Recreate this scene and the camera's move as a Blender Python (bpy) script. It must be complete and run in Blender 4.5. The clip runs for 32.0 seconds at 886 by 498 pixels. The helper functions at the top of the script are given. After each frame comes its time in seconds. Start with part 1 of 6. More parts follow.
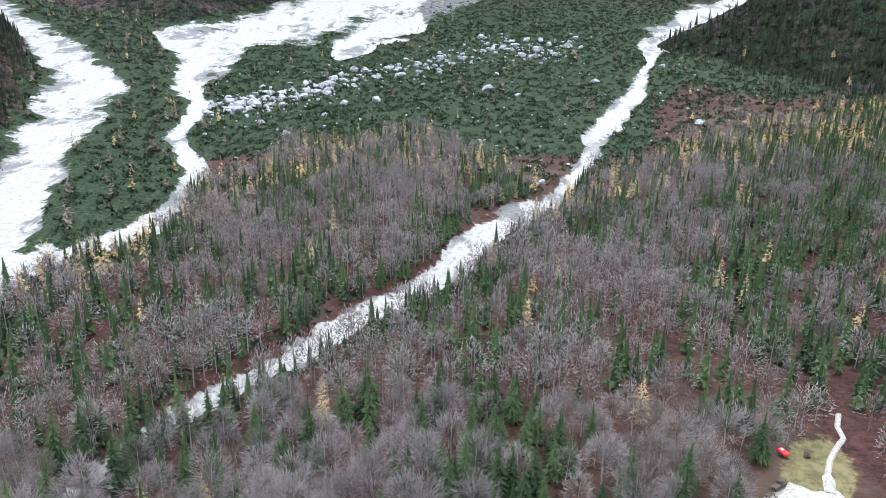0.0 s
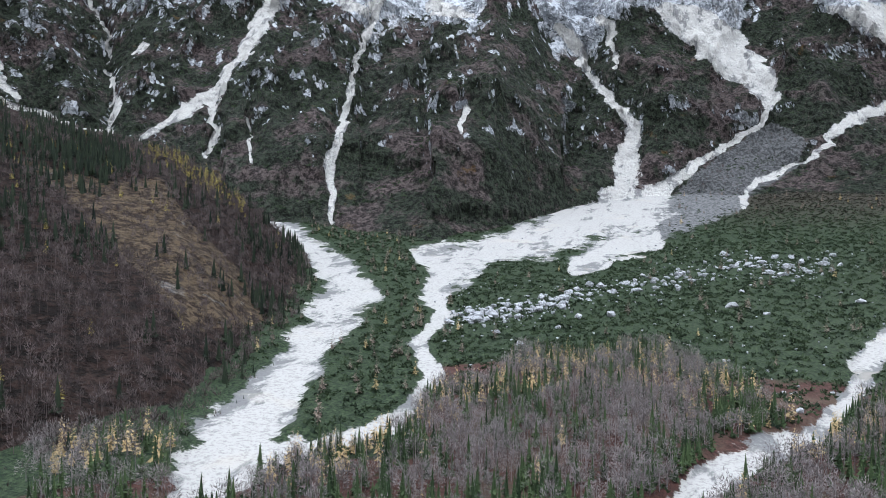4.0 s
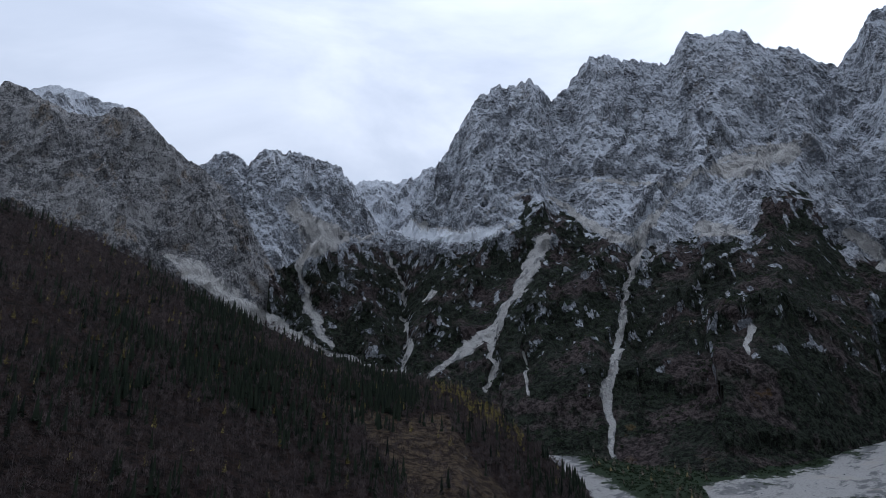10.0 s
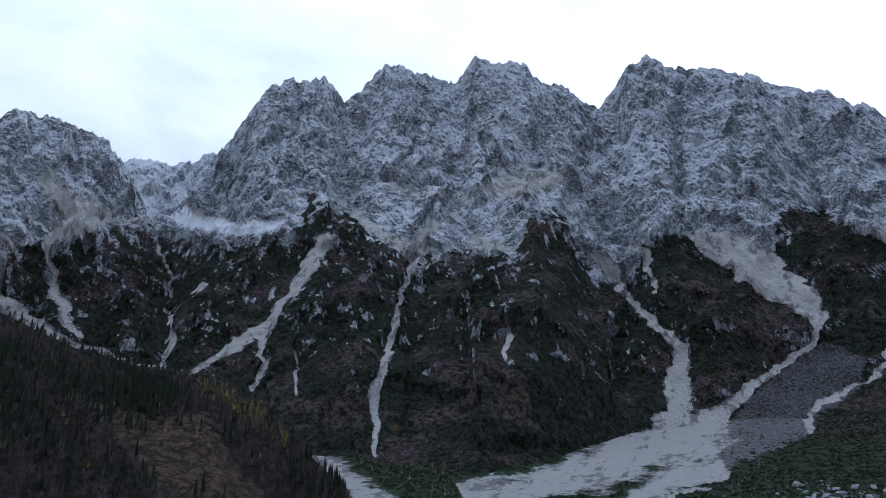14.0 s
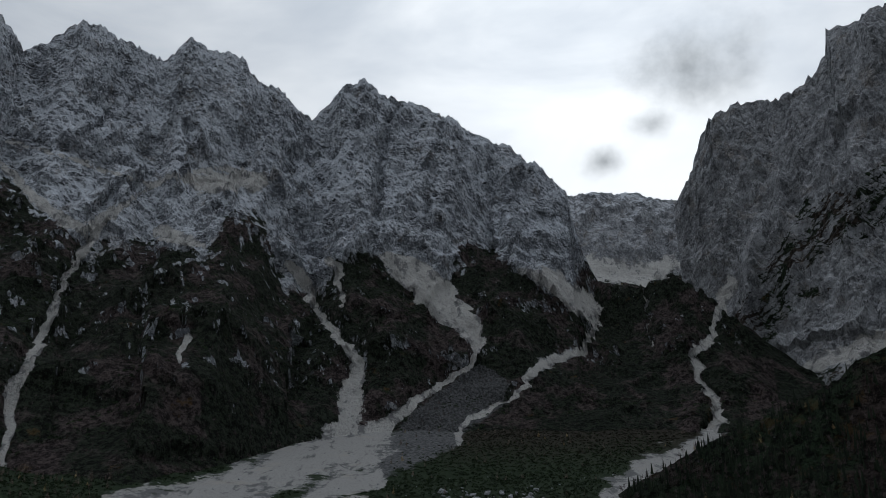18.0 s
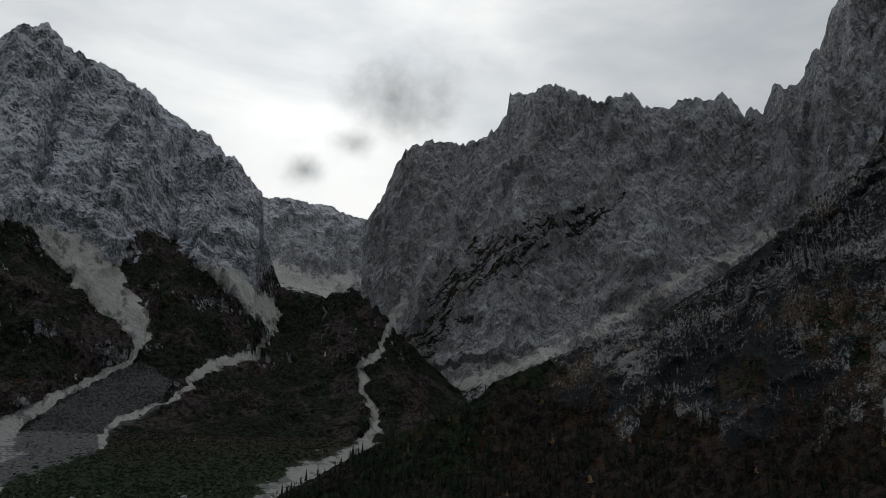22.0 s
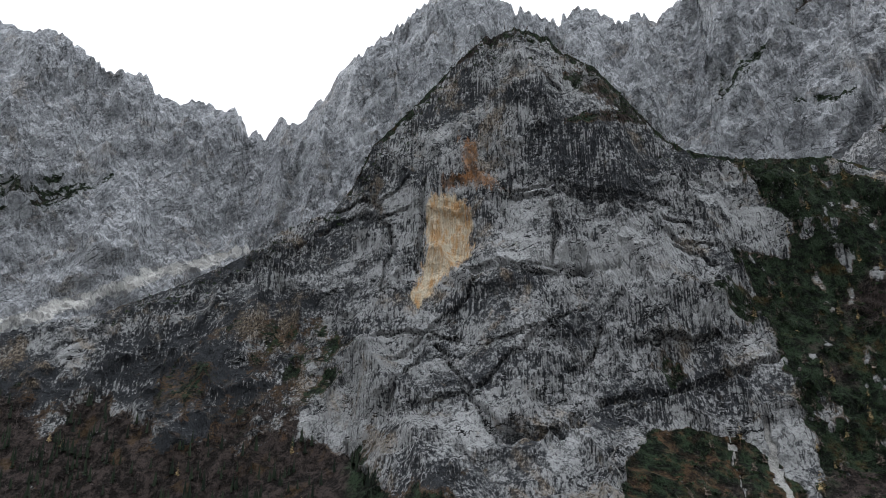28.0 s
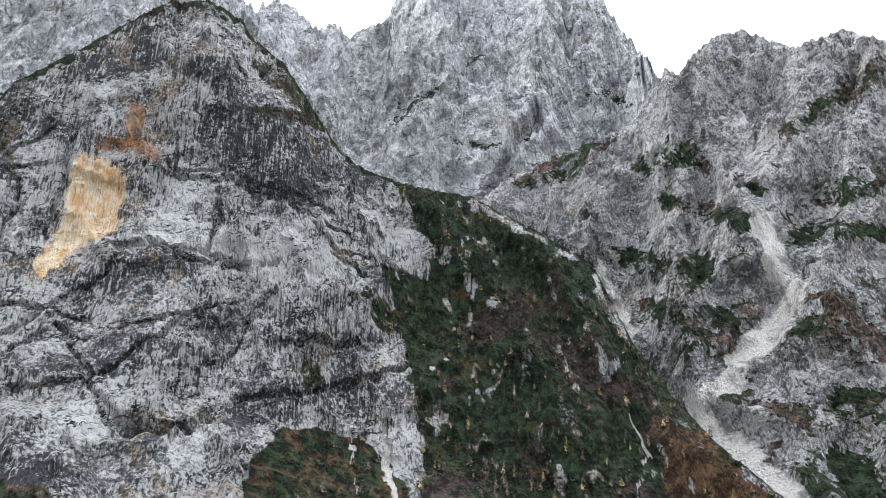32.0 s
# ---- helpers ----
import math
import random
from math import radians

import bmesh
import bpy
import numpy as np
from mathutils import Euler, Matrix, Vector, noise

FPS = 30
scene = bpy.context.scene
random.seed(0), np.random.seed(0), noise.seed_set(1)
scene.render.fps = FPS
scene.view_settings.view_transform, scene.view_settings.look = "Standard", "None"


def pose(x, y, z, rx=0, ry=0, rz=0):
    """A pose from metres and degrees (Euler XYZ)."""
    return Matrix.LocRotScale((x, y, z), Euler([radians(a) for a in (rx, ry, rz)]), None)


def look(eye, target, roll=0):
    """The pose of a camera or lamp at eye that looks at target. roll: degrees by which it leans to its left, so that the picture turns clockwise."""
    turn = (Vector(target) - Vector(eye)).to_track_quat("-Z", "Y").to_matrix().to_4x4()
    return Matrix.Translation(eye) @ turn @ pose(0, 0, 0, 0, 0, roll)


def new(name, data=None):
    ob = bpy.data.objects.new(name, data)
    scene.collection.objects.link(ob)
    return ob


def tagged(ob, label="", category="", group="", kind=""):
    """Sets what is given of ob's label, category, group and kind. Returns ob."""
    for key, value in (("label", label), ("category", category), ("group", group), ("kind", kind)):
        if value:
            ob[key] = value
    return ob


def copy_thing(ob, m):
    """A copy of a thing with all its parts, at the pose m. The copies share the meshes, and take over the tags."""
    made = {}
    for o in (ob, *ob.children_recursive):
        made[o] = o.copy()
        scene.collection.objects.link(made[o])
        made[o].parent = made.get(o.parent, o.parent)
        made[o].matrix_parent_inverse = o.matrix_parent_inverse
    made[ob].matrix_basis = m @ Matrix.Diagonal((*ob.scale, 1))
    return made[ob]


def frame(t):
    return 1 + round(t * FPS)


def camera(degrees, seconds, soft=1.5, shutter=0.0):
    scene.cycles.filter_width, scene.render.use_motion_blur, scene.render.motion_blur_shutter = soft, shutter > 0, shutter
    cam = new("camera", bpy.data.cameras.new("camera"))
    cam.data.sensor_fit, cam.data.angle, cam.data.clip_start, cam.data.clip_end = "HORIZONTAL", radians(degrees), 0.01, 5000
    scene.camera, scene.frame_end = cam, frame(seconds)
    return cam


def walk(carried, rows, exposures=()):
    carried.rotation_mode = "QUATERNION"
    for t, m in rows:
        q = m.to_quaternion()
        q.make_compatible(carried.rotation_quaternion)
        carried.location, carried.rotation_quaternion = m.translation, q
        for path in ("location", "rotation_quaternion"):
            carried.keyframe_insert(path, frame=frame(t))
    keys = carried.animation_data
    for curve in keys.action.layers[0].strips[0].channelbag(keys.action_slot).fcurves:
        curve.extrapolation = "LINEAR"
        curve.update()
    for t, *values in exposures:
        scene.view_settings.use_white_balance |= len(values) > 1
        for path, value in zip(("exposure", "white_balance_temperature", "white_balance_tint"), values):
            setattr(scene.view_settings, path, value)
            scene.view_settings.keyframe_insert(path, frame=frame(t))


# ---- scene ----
cam = camera(64.95, 32.0, soft=0.8)
# seconds, turn to the left, tilt, lean, in degrees; the drone hovers at one place
TURNS = (
    (0.0, -0.0, -18.65, -0.91),
    (0.5, 2.2, -16.4, -0.84),
    (1.0, 4.55, -14.14, -0.73),
    (1.5, 6.85, -11.93, -0.67),
    (2.0, 9.17, -9.75, -0.58),
    (2.5, 11.51, -7.59, -0.53),
    (3.0, 13.97, -5.51, -0.45),
    (3.5, 16.45, -3.5, -0.41),
    (5.5, 26.36, 4.3, -0.31),
    (6.0, 28.82, 6.25, -0.29),
    (6.5, 31.26, 8.23, -0.33),
    (7.0, 33.71, 10.24, -0.31),
    (7.5, 36.12, 12.26, -0.38),
    (8.0, 38.5, 14.27, -0.38),
    (8.5, 40.49, 16.32, -0.43),
    (9.0, 41.21, 17.11, -0.38),
    (9.5, 41.41, 17.11, -0.35),
    (10.0, 41.17, 17.09, -0.26),
    (10.5, 37.6, 16.99, -0.06),
    (11.0, 34.28, 16.98, 0.1),
    (11.5, 32.56, 16.97, 0.17),
    (12.0, 30.73, 16.98, 0.23),
    (12.5, 28.91, 17.01, 0.27),
    (13.0, 27.07, 17.04, 0.32),
    (13.5, 25.1, 17.06, 0.39),
    (14.0, 22.67, 17.08, 0.46),
    (14.5, 19.66, 17.11, 0.49),
    (16.5, 6.66, 17.38, 0.63),
    (17.0, 3.39, 17.44, 0.65),
    (17.5, 0.13, 17.49, 0.51),
    (18.0, -3.14, 17.55, 0.47),
    (18.5, -6.4, 17.63, 0.37),
    (19.0, -9.68, 17.71, 0.3),
    (19.5, -12.89, 17.74, 0.33),
    (20.0, -16.14, 17.78, 0.34),
    (20.5, -19.39, 17.83, 0.35),
    (21.0, -22.69, 17.89, 0.32),
    (21.5, -26.1, 17.88, 0.21),
    (22.0, -29.68, 17.9, 0.19),
    (22.5, -33.32, 17.94, 0.21),
    (23.0, -36.99, 17.99, 0.25),
    (23.5, -40.63, 18.05, 0.3),
    (24.0, -44.24, 18.04, 0.25),
    (24.5, -47.86, 18.06, 0.21),
    (25.0, -51.48, 18.08, 0.1),
    (25.5, -55.05, 18.04, -0.01),
    (27.5, -69.3, 18.04, -0.11),
    (28.0, -72.88, 18.05, -0.08),
    (28.5, -76.5, 18.08, -0.19),
    (29.0, -80.1, 18.08, -0.27),
    (29.5, -83.69, 18.05, -0.28),
    (30.0, -87.3, 18.02, -0.35),
    (30.5, -90.92, 18.01, -0.38),
    (31.0, -94.54, 18.0, -0.49),
    (31.5, -98.14, 18.02, -0.4),
    (32.0, -101.82, 18.01, -0.48),
)
EXPOSURES = ((0, 2.25, 6050, 11), (1, 1.85, 6000, 11), (3.5, 1.85, 6000, 11), (6, 1.95, 6400, 10), (7.5, 1.3, 6200, 10), (8.5, 0.3, 6100, 9), (9, -0.05, 6050, 10), (10, -0.1, 5650, 13), (12, 0.05, 5350, 14), (14.5, 0.15, 5250, 14), (17, -0.5, 5850, 9), (19, -0.88, 6300, 9), (23, -0.85, 6500, 9), (25, -0.4, 6500, 10), (26.5, 0.4, 6400, 10), (28, 1.1, 6350, 10), (29.5, 1.92, 6400, 11), (32, 2.2, 6400, 11))
walk(cam, [(t, pose(0, 0, 0, 90 + tilt, lean, turn)) for t, turn, tilt, lean in TURNS], EXPOSURES)

# ---------------------------------------------------------------- world, sun
def tree_of(world_or_mat):
    world_or_mat.use_nodes = True
    t = world_or_mat.node_tree
    t.nodes.clear()
    return t


class Nodes:
    """Short hand for wiring shader nodes."""

    def __init__(self, t):
        self.t = t

    def node(self, kind, **vals):
        n = self.t.nodes.new(kind)
        for k, v in vals.items():
            if k in n.inputs:
                self.put(n.inputs[k], v)
        return n

    def put(self, sock, v):
        if isinstance(v, bpy.types.NodeSocket):
            self.t.links.new(v, sock)
        else:
            sock.default_value = v

    def math(self, op, a, b=0.0, clamp=False):
        n = self.t.nodes.new("ShaderNodeMath")
        n.operation, n.use_clamp = op, clamp
        self.put(n.inputs[0], a)
        self.put(n.inputs[1], b)
        return n.outputs[0]

    def vmath(self, op, a, b=(0, 0, 0)):
        n = self.t.nodes.new("ShaderNodeVectorMath")
        n.operation = op
        self.put(n.inputs[0], a)
        self.put(n.inputs[1], b)
        return n.outputs["Value"] if op in ("DOT_PRODUCT", "LENGTH", "DISTANCE") else n.outputs[0]

    def noise(self, vec, scale, detail=5.0, rough=0.55, dist=0.0):
        n = self.t.nodes.new("ShaderNodeTexNoise")
        self.put(n.inputs["Vector"], vec)
        for k, v in (("Scale", scale), ("Detail", detail), ("Roughness", rough), ("Distortion", dist)):
            self.put(n.inputs[k], v)
        return n.outputs[0]

    def voronoi(self, vec, scale, feature="F1", out=0):
        n = self.t.nodes.new("ShaderNodeTexVoronoi")
        n.feature = feature
        self.put(n.inputs["Vector"], vec)
        self.put(n.inputs["Scale"], scale)
        return n.outputs[out]

    def step(self, v, lo, hi, a=0.0, b=1.0):
        n = self.t.nodes.new("ShaderNodeMapRange")
        n.interpolation_type = "SMOOTHSTEP"
        for i, q in enumerate((v, lo, hi, a, b)):
            self.put(n.inputs[i], q)
        return n.outputs[0]

    def mix(self, f, a, b):
        n = self.t.nodes.new("ShaderNodeMix")
        n.data_type = "RGBA"
        self.put(n.inputs[0], f)
        self.put(n.inputs[6], (*a, 1) if isinstance(a, tuple) else a)
        self.put(n.inputs[7], (*b, 1) if isinstance(b, tuple) else b)
        return n.outputs[2]

    def scaled(self, vec, sx, sy, sz):
        return self.vmath("MULTIPLY", vec, (sx, sy, sz))

    def wide(self, v):
        n = self.t.nodes.new("ShaderNodeCombineXYZ")
        for i in range(3):
            self.put(n.inputs[i], v)
        return n.outputs[0]

    def attr(self, name):
        n = self.t.nodes.new("ShaderNodeAttribute")
        n.attribute_name = name
        return n.outputs["Fac"]

    def bump(self, h, strength=0.5, dist=1.0):
        n = self.t.nodes.new("ShaderNodeBump")
        self.put(n.inputs["Height"], h)
        n.inputs["Strength"].default_value, n.inputs["Distance"].default_value = strength, dist
        return n.outputs[0]

    def surface(self, color, rough=0.9, normal=None, metal=0.0, spec=0.25):
        p = self.t.nodes.new("ShaderNodeBsdfPrincipled")
        self.put(p.inputs["Base Color"], (*color, 1) if isinstance(color, tuple) else color)
        self.put(p.inputs["Roughness"], rough)
        self.put(p.inputs["Metallic"], metal)
        self.put(p.inputs["Specular IOR Level"], spec)
        if normal:
            self.put(p.inputs["Normal"], normal)
        o = self.t.nodes.new("ShaderNodeOutputMaterial")
        self.t.links.new(p.outputs[0], o.inputs[0])
        return p


def bearing(az, el=0.0, r=1.0):
    """The point at a bearing (degrees, left of the y axis) and a rise, at the level distance r."""
    a = radians(az)
    return Vector((-math.sin(a) * r, math.cos(a) * r, math.tan(radians(el)) * r))


SUN_AZ, SUN_EL = -18.0, 25.0
world = bpy.data.worlds.new("overcast_sky")
scene.world = world
wn = Nodes(tree_of(world))
sky = wn.t.nodes.new("ShaderNodeTexSky")
sky.sky_type, sky.sun_disc = "NISHITA", False
sky.sun_elevation, sky.sun_rotation = radians(SUN_EL), radians(-SUN_AZ)
sky.altitude = 1100
way = wn.t.nodes.new("ShaderNodeTexCoord").outputs["Generated"]
# the cloud sheet: long soft folds, thin and bright round the hidden sun, one dark wisp before it
folds = wn.noise(wn.scaled(way, 1, 1, 2.6), 2.3, 6, 0.55, 0.4)
soft = wn.noise(wn.scaled(way, 1, 1, 2.0), 0.9, 3, 0.5)
sheet = wn.math("ADD", wn.math("MULTIPLY", folds, 0.55), wn.math("MULTIPLY", soft, 0.45))
to_sun = wn.vmath("DOT_PRODUCT", way, tuple(bearing(SUN_AZ, SUN_EL).normalized()))
glow = wn.math("POWER", wn.math("MAXIMUM", to_sun, 0.0), 10.0)
cloud = wn.mix(wn.step(sheet, 0.36, 0.62), (0.64, 0.68, 0.73), (1.04, 1.05, 1.05))
lit = wn.vmath("MULTIPLY", cloud, wn.vmath("ADD", (1.12, 1.12, 1.12), wn.vmath("MULTIPLY", (0.8, 0.79, 0.76), glow)))
rise_z = wn.t.nodes.new("ShaderNodeSeparateXYZ")
wn.put(rise_z.inputs[0], way)
lit = wn.vmath("MULTIPLY", lit, wn.wide(wn.math("ADD", 0.66, wn.math("MULTIPLY", wn.math("MAXIMUM", rise_z.outputs[2], 0.0), 0.76))))
ragged = wn.noise(way, 9.0, 5, 0.6)
wisps = None
for az, el, size in ((-25.0, 30.0, 0.14), (-22.0, 26.4, 0.06), (-17.6, 23.9, 0.05)):
    d = wn.vmath("DISTANCE", wn.scaled(way, 1, 1, 1.5), tuple(a * b for a, b in zip(bearing(az, el).normalized(), (1, 1, 1.5))))
    w = wn.step(wn.math("ADD", d, wn.math("MULTIPLY", ragged, size * 1.6)), size * 1.7, size * 0.55, 0.0, 1.0)
    wisps = w if wisps is None else wn.math("MAXIMUM", wisps, w)
lit = wn.mix(wn.math("MULTIPLY", wisps, 1.0), lit, (0.50, 0.53, 0.54))
blue = wn.vmath("MULTIPLY", sky.outputs[0], (0.1, 0.1, 0.1))
both = wn.mix(0.93, blue, lit)
bg = wn.node("ShaderNodeBackground", Color=both, Strength=1.0)
wo = wn.t.nodes.new("ShaderNodeOutputWorld")
wn.t.links.new(bg.outputs[0], wo.inputs[0])

sun_data = bpy.data.lights.new("sun", "SUN")
sun_data.energy, sun_data.angle, sun_data.color = 0.6, radians(20), (1.0, 0.97, 0.92)
sun = new("sun", sun_data)
sun.matrix_world = look(bearing(SUN_AZ, SUN_EL) * 100, (0, 0, 0))


# ---------------------------------------------------------------- materials
def material(name):
    m = bpy.data.materials.new(name)
    n = Nodes(tree_of(m))
    n.pos = n.t.nodes.new("ShaderNodeNewGeometry").outputs["Position"]
    n.up = n.vmath("DOT_PRODUCT", n.t.nodes["Geometry"].outputs["Normal"], (0, 0, 1))
    return m, n


def rock_color(n, lo, hi, streaky=0.5, strokes=0.5, contrast=1.0, browns=0.35, unit=1.0, lean=-20.0, facing=-20.0, zones=0.0, warm_from=0.55, toned=False):
    """Grey limestone in angular blocks, with tilted bedding strokes, thin joints, water streaks and warm breaks."""
    low = lambda k: tuple(k * q for q in lo)
    turn = n.t.nodes.new("ShaderNodeVectorRotate")
    f = bearing(facing)
    turn.inputs["Axis"].default_value, turn.inputs["Angle"].default_value = (f.x, f.y, 0), radians(lean)
    shift = n.wide(n.math("MULTIPLY", n.noise(n.pos, 0.06 / unit, 3, 0.6), 16.0 * unit))
    n.put(turn.inputs["Vector"], n.vmath("ADD", n.pos, shift))
    tilted = turn.outputs[0]
    red = lambda col: n.vmath("DOT_PRODUCT", col, (1, 0, 0))
    broad = n.noise(n.pos, 0.007, 4, 0.6)
    grain = n.noise(n.scaled(n.pos, 0.05 / unit, 0.05 / unit, 0.04 / unit), 1.0, 6, 0.7)
    fine = n.noise(n.scaled(n.pos, 0.30 / unit, 0.30 / unit, 0.22 / unit), 1.0, 3, 0.7)
    block = red(n.voronoi(n.scaled(tilted, 0.065 / unit, 0.065 / unit, 0.11 / unit), 1.0, "F1", 1))
    chip = red(n.voronoi(n.scaled(tilted, 0.17 / unit, 0.17 / unit, 0.32 / unit), 1.0, "F1", 1))
    streak = n.noise(n.scaled(n.pos, 0.42, 0.42, 0.02), 1.0, 4, 0.65)
    zone = n.step(n.noise(n.pos, 0.014, 3, 0.55), 0.40, 0.56)
    v = 0.5
    for tex, k in ((broad, 1.1), (grain, 1.6), (fine, 2.6), (block, 0.40), (chip, 0.60)):
        v = n.math("ADD", v, n.math("MULTIPLY", n.math("SUBTRACT", tex, 0.5), k * contrast))
    v = n.math("ADD", v, n.math("MULTIPLY", n.math("MULTIPLY", n.math("SUBTRACT", streak, 0.5), 4.5 * streaky), zone))
    if zones:
        slab = n.noise(n.scaled(tilted, 0.010, 0.010, 0.020), 1.0, 5, 0.6, 0.5)
        v = n.math("ADD", v, n.math("MULTIPLY", n.math("SUBTRACT", slab, 0.47), 3.6 * zones))
    if toned:
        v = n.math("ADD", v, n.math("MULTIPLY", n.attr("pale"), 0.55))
    c = n.mix(n.step(v, 0.0, 1.0), lo, hi)
    gaps = n.step(n.noise(n.pos, 0.02 / unit, 4, 0.65), 0.44, 0.60)
    line = lambda t, w: n.step(n.math("ABSOLUTE", n.math("SUBTRACT", t, 0.5)), w, w * 0.25)
    joint = n.math("MULTIPLY", line(n.noise(n.scaled(tilted, 0.013 / unit, 0.013 / unit, 0.075 / unit), 1.0, 4, 0.6), 0.022), gaps)
    rift = n.math("MULTIPLY", line(n.noise(n.scaled(n.pos, 0.03 / unit, 0.03 / unit, 0.011 / unit), 1.0, 4, 0.6), 0.02), n.math("SUBTRACT", 1.0, n.math("MULTIPLY", gaps, 0.7)))
    crack = n.math("MAXIMUM", n.math("MULTIPLY", joint, strokes * 1.6), n.math("MULTIPLY", rift, 0.8))
    c = n.mix(n.math("MULTIPLY", crack, 0.75), c, low(0.35))
    warm = n.noise(n.pos, 0.017, 6, 0.7, 0.3)
    c = n.mix(n.step(warm, warm_from, warm_from + 0.1, 0.0, browns), c, n.mix(n.step(fine, 0.36, 0.64), (0.055, 0.040, 0.028), (0.30, 0.235, 0.165)))
    n.tilted = tilted
    return c, n.math("SUBTRACT", v, n.math("MULTIPLY", crack, 0.7))


def scree_color(n, grey=(0.120, 0.121, 0.124), pale=(0.28, 0.275, 0.266)):
    """Grey rubble with fresh pale runs along the fall, paler in the middle of a bed."""
    a = n.noise(n.pos, 0.5, 6, 0.75)
    run = n.noise(n.scaled(n.pos, 0.05, 0.022, 0.03), 1.0, 8, 0.72, 0.4)
    on = n.step(n.math("ADD", run, n.math("MULTIPLY", n.attr("gully"), 0.12)), 0.47, 0.55)
    c = n.mix(on, grey, pale)
    c = n.mix(n.step(a, 0.52, 0.38, 0.0, 0.45), c, tuple(0.6 * v for v in grey))
    c = n.mix(n.step(n.noise(n.pos, 0.16, 5, 0.8), 0.58, 0.68, 0.0, 0.6), c, (0.14, 0.14, 0.14))
    return n.mix(n.step(n.noise(n.pos, 0.021, 4), 0.58, 0.7, 0.0, 0.35), c, (0.31, 0.28, 0.24)), a


def gully_share(n):
    """Where scree lies: the 'gully' attribute with a ragged edge."""
    g = n.attr("gully")
    edge = n.math("MULTIPLY", n.math("SUBTRACT", n.noise(n.pos, 0.05, 8, 0.75), 0.5), 2.2)
    return n.step(n.math("ADD", g, edge), 0.02, 0.16)


def mountain_material(name, snow_from=700.0, snow_to=1250.0, scrub=(0.022, 0.034, 0.016), dry=(0.075, 0.055, 0.048), orange=False,
                      lo=(0.15, 0.16, 0.18), hi=(0.42, 0.43, 0.445), streaky=0.12, strokes=0.5, depth=2.6, contrast=1.0, unit=1.0, lean=-20.0, facing=-20.0, browns=0.3, clump=1.0, zones=0.0, warm_from=0.55, banded=False, dusting=0.14):
    """Limestone with snow dust on the high ledges and scrub where the 'cover' attribute lets it grow."""
    m, n = material(name)
    c, grain = rock_color(n, lo, hi, streaky, strokes, contrast, browns, unit, lean, facing, zones, warm_from, orange)
    z = n.t.nodes.new("ShaderNodeSeparateXYZ")
    n.put(z.inputs[0], n.pos)
    height = z.outputs[2]
    if orange:
        o = n.attr("ochre")
        run = n.noise(n.scaled(n.pos, 0.11, 0.11, 0.020), 1.0, 8, 0.76)
        on = n.math("ADD", o, n.math("MULTIPLY", n.math("SUBTRACT", run, 0.5), 2.4))
        stain = n.mix(n.step(n.noise(n.scaled(n.pos, 0.16, 0.16, 0.018), 1.0, 7, 0.75), 0.42, 0.62), (0.50, 0.43, 0.32), (0.43, 0.25, 0.11))
        c = n.mix(n.step(on, 0.1, 0.45, 0.0, 0.9), c, stain)
        rust = n.math("ADD", n.attr("rusty"), n.math("MULTIPLY", n.math("SUBTRACT", run, 0.5), 3.4))
        c = n.mix(n.step(rust, 0.15, 0.6, 0.0, 0.75), c, n.mix(n.step(n.noise(n.pos, 0.09, 6, 0.7), 0.42, 0.62), (0.13, 0.075, 0.045), (0.36, 0.17, 0.065)))
    dust = n.noise(n.scaled(n.pos, 0.15, 0.15, 0.2), 1.0, 9, 0.8)
    bed = n.noise(n.scaled(n.tilted, 0.016, 0.016, 0.13), 1.0, 7, 0.75)
    high = n.step(height, snow_from, snow_to, 0.0, 1.0)
    drift = n.noise(n.pos, 0.008, 5, 0.6)
    ledge = n.math("ADD", n.math("MULTIPLY", n.math("SUBTRACT", n.up, 0.35), 0.30), n.math("ADD", n.math("ADD", n.math("MULTIPLY", dust, 0.6), n.math("MULTIPLY", bed, 0.45)), n.math("MULTIPLY", n.math("SUBTRACT", drift, 0.5), 0.35)))
    c = n.mix(n.math("MULTIPLY", n.step(n.math("ADD", ledge, n.math("MULTIPLY", high, dusting)), 0.635, 0.68, 0.0, 0.5), n.step(high, 0.0, 0.4)), c, (0.66, 0.70, 0.76))
    cover = n.attr("cover")
    patch = n.noise(n.scaled(n.pos, 0.022 * clump, 0.022 * clump, 0.013 * clump), 1.0, 8, 0.7)
    if banded:
        patch = n.noise(n.scaled(n.tilted, 0.012 * clump, 0.012 * clump, 0.05 * clump), 1.0, 7, 0.68)
    reach = n.math("ADD", n.math("SUBTRACT", cover, patch), n.math("MULTIPLY", n.up, 0.16))
    grow = n.step(reach, 0.06, 0.11)
    if orange:
        fringe = n.math("MULTIPLY", n.step(reach, -0.03, 0.05), n.step(n.noise(n.pos, 0.05, 6, 0.7), 0.44, 0.56))
        c = n.mix(n.math("MULTIPLY", fringe, 0.8), c, n.mix(n.step(dust, 0.35, 0.65), (0.035, 0.022, 0.014), (0.10, 0.060, 0.030)))
    leaf = n.noise(n.pos, 0.33, 5, 0.75)
    leaf = n.math("ADD", n.math("MULTIPLY", n.math("SUBTRACT", n.noise(n.pos, 0.11, 4, 0.65), 0.5), 1.2), leaf)
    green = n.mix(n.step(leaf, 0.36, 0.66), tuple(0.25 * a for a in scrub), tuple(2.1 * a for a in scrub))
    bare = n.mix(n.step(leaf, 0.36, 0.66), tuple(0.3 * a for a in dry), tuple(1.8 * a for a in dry))
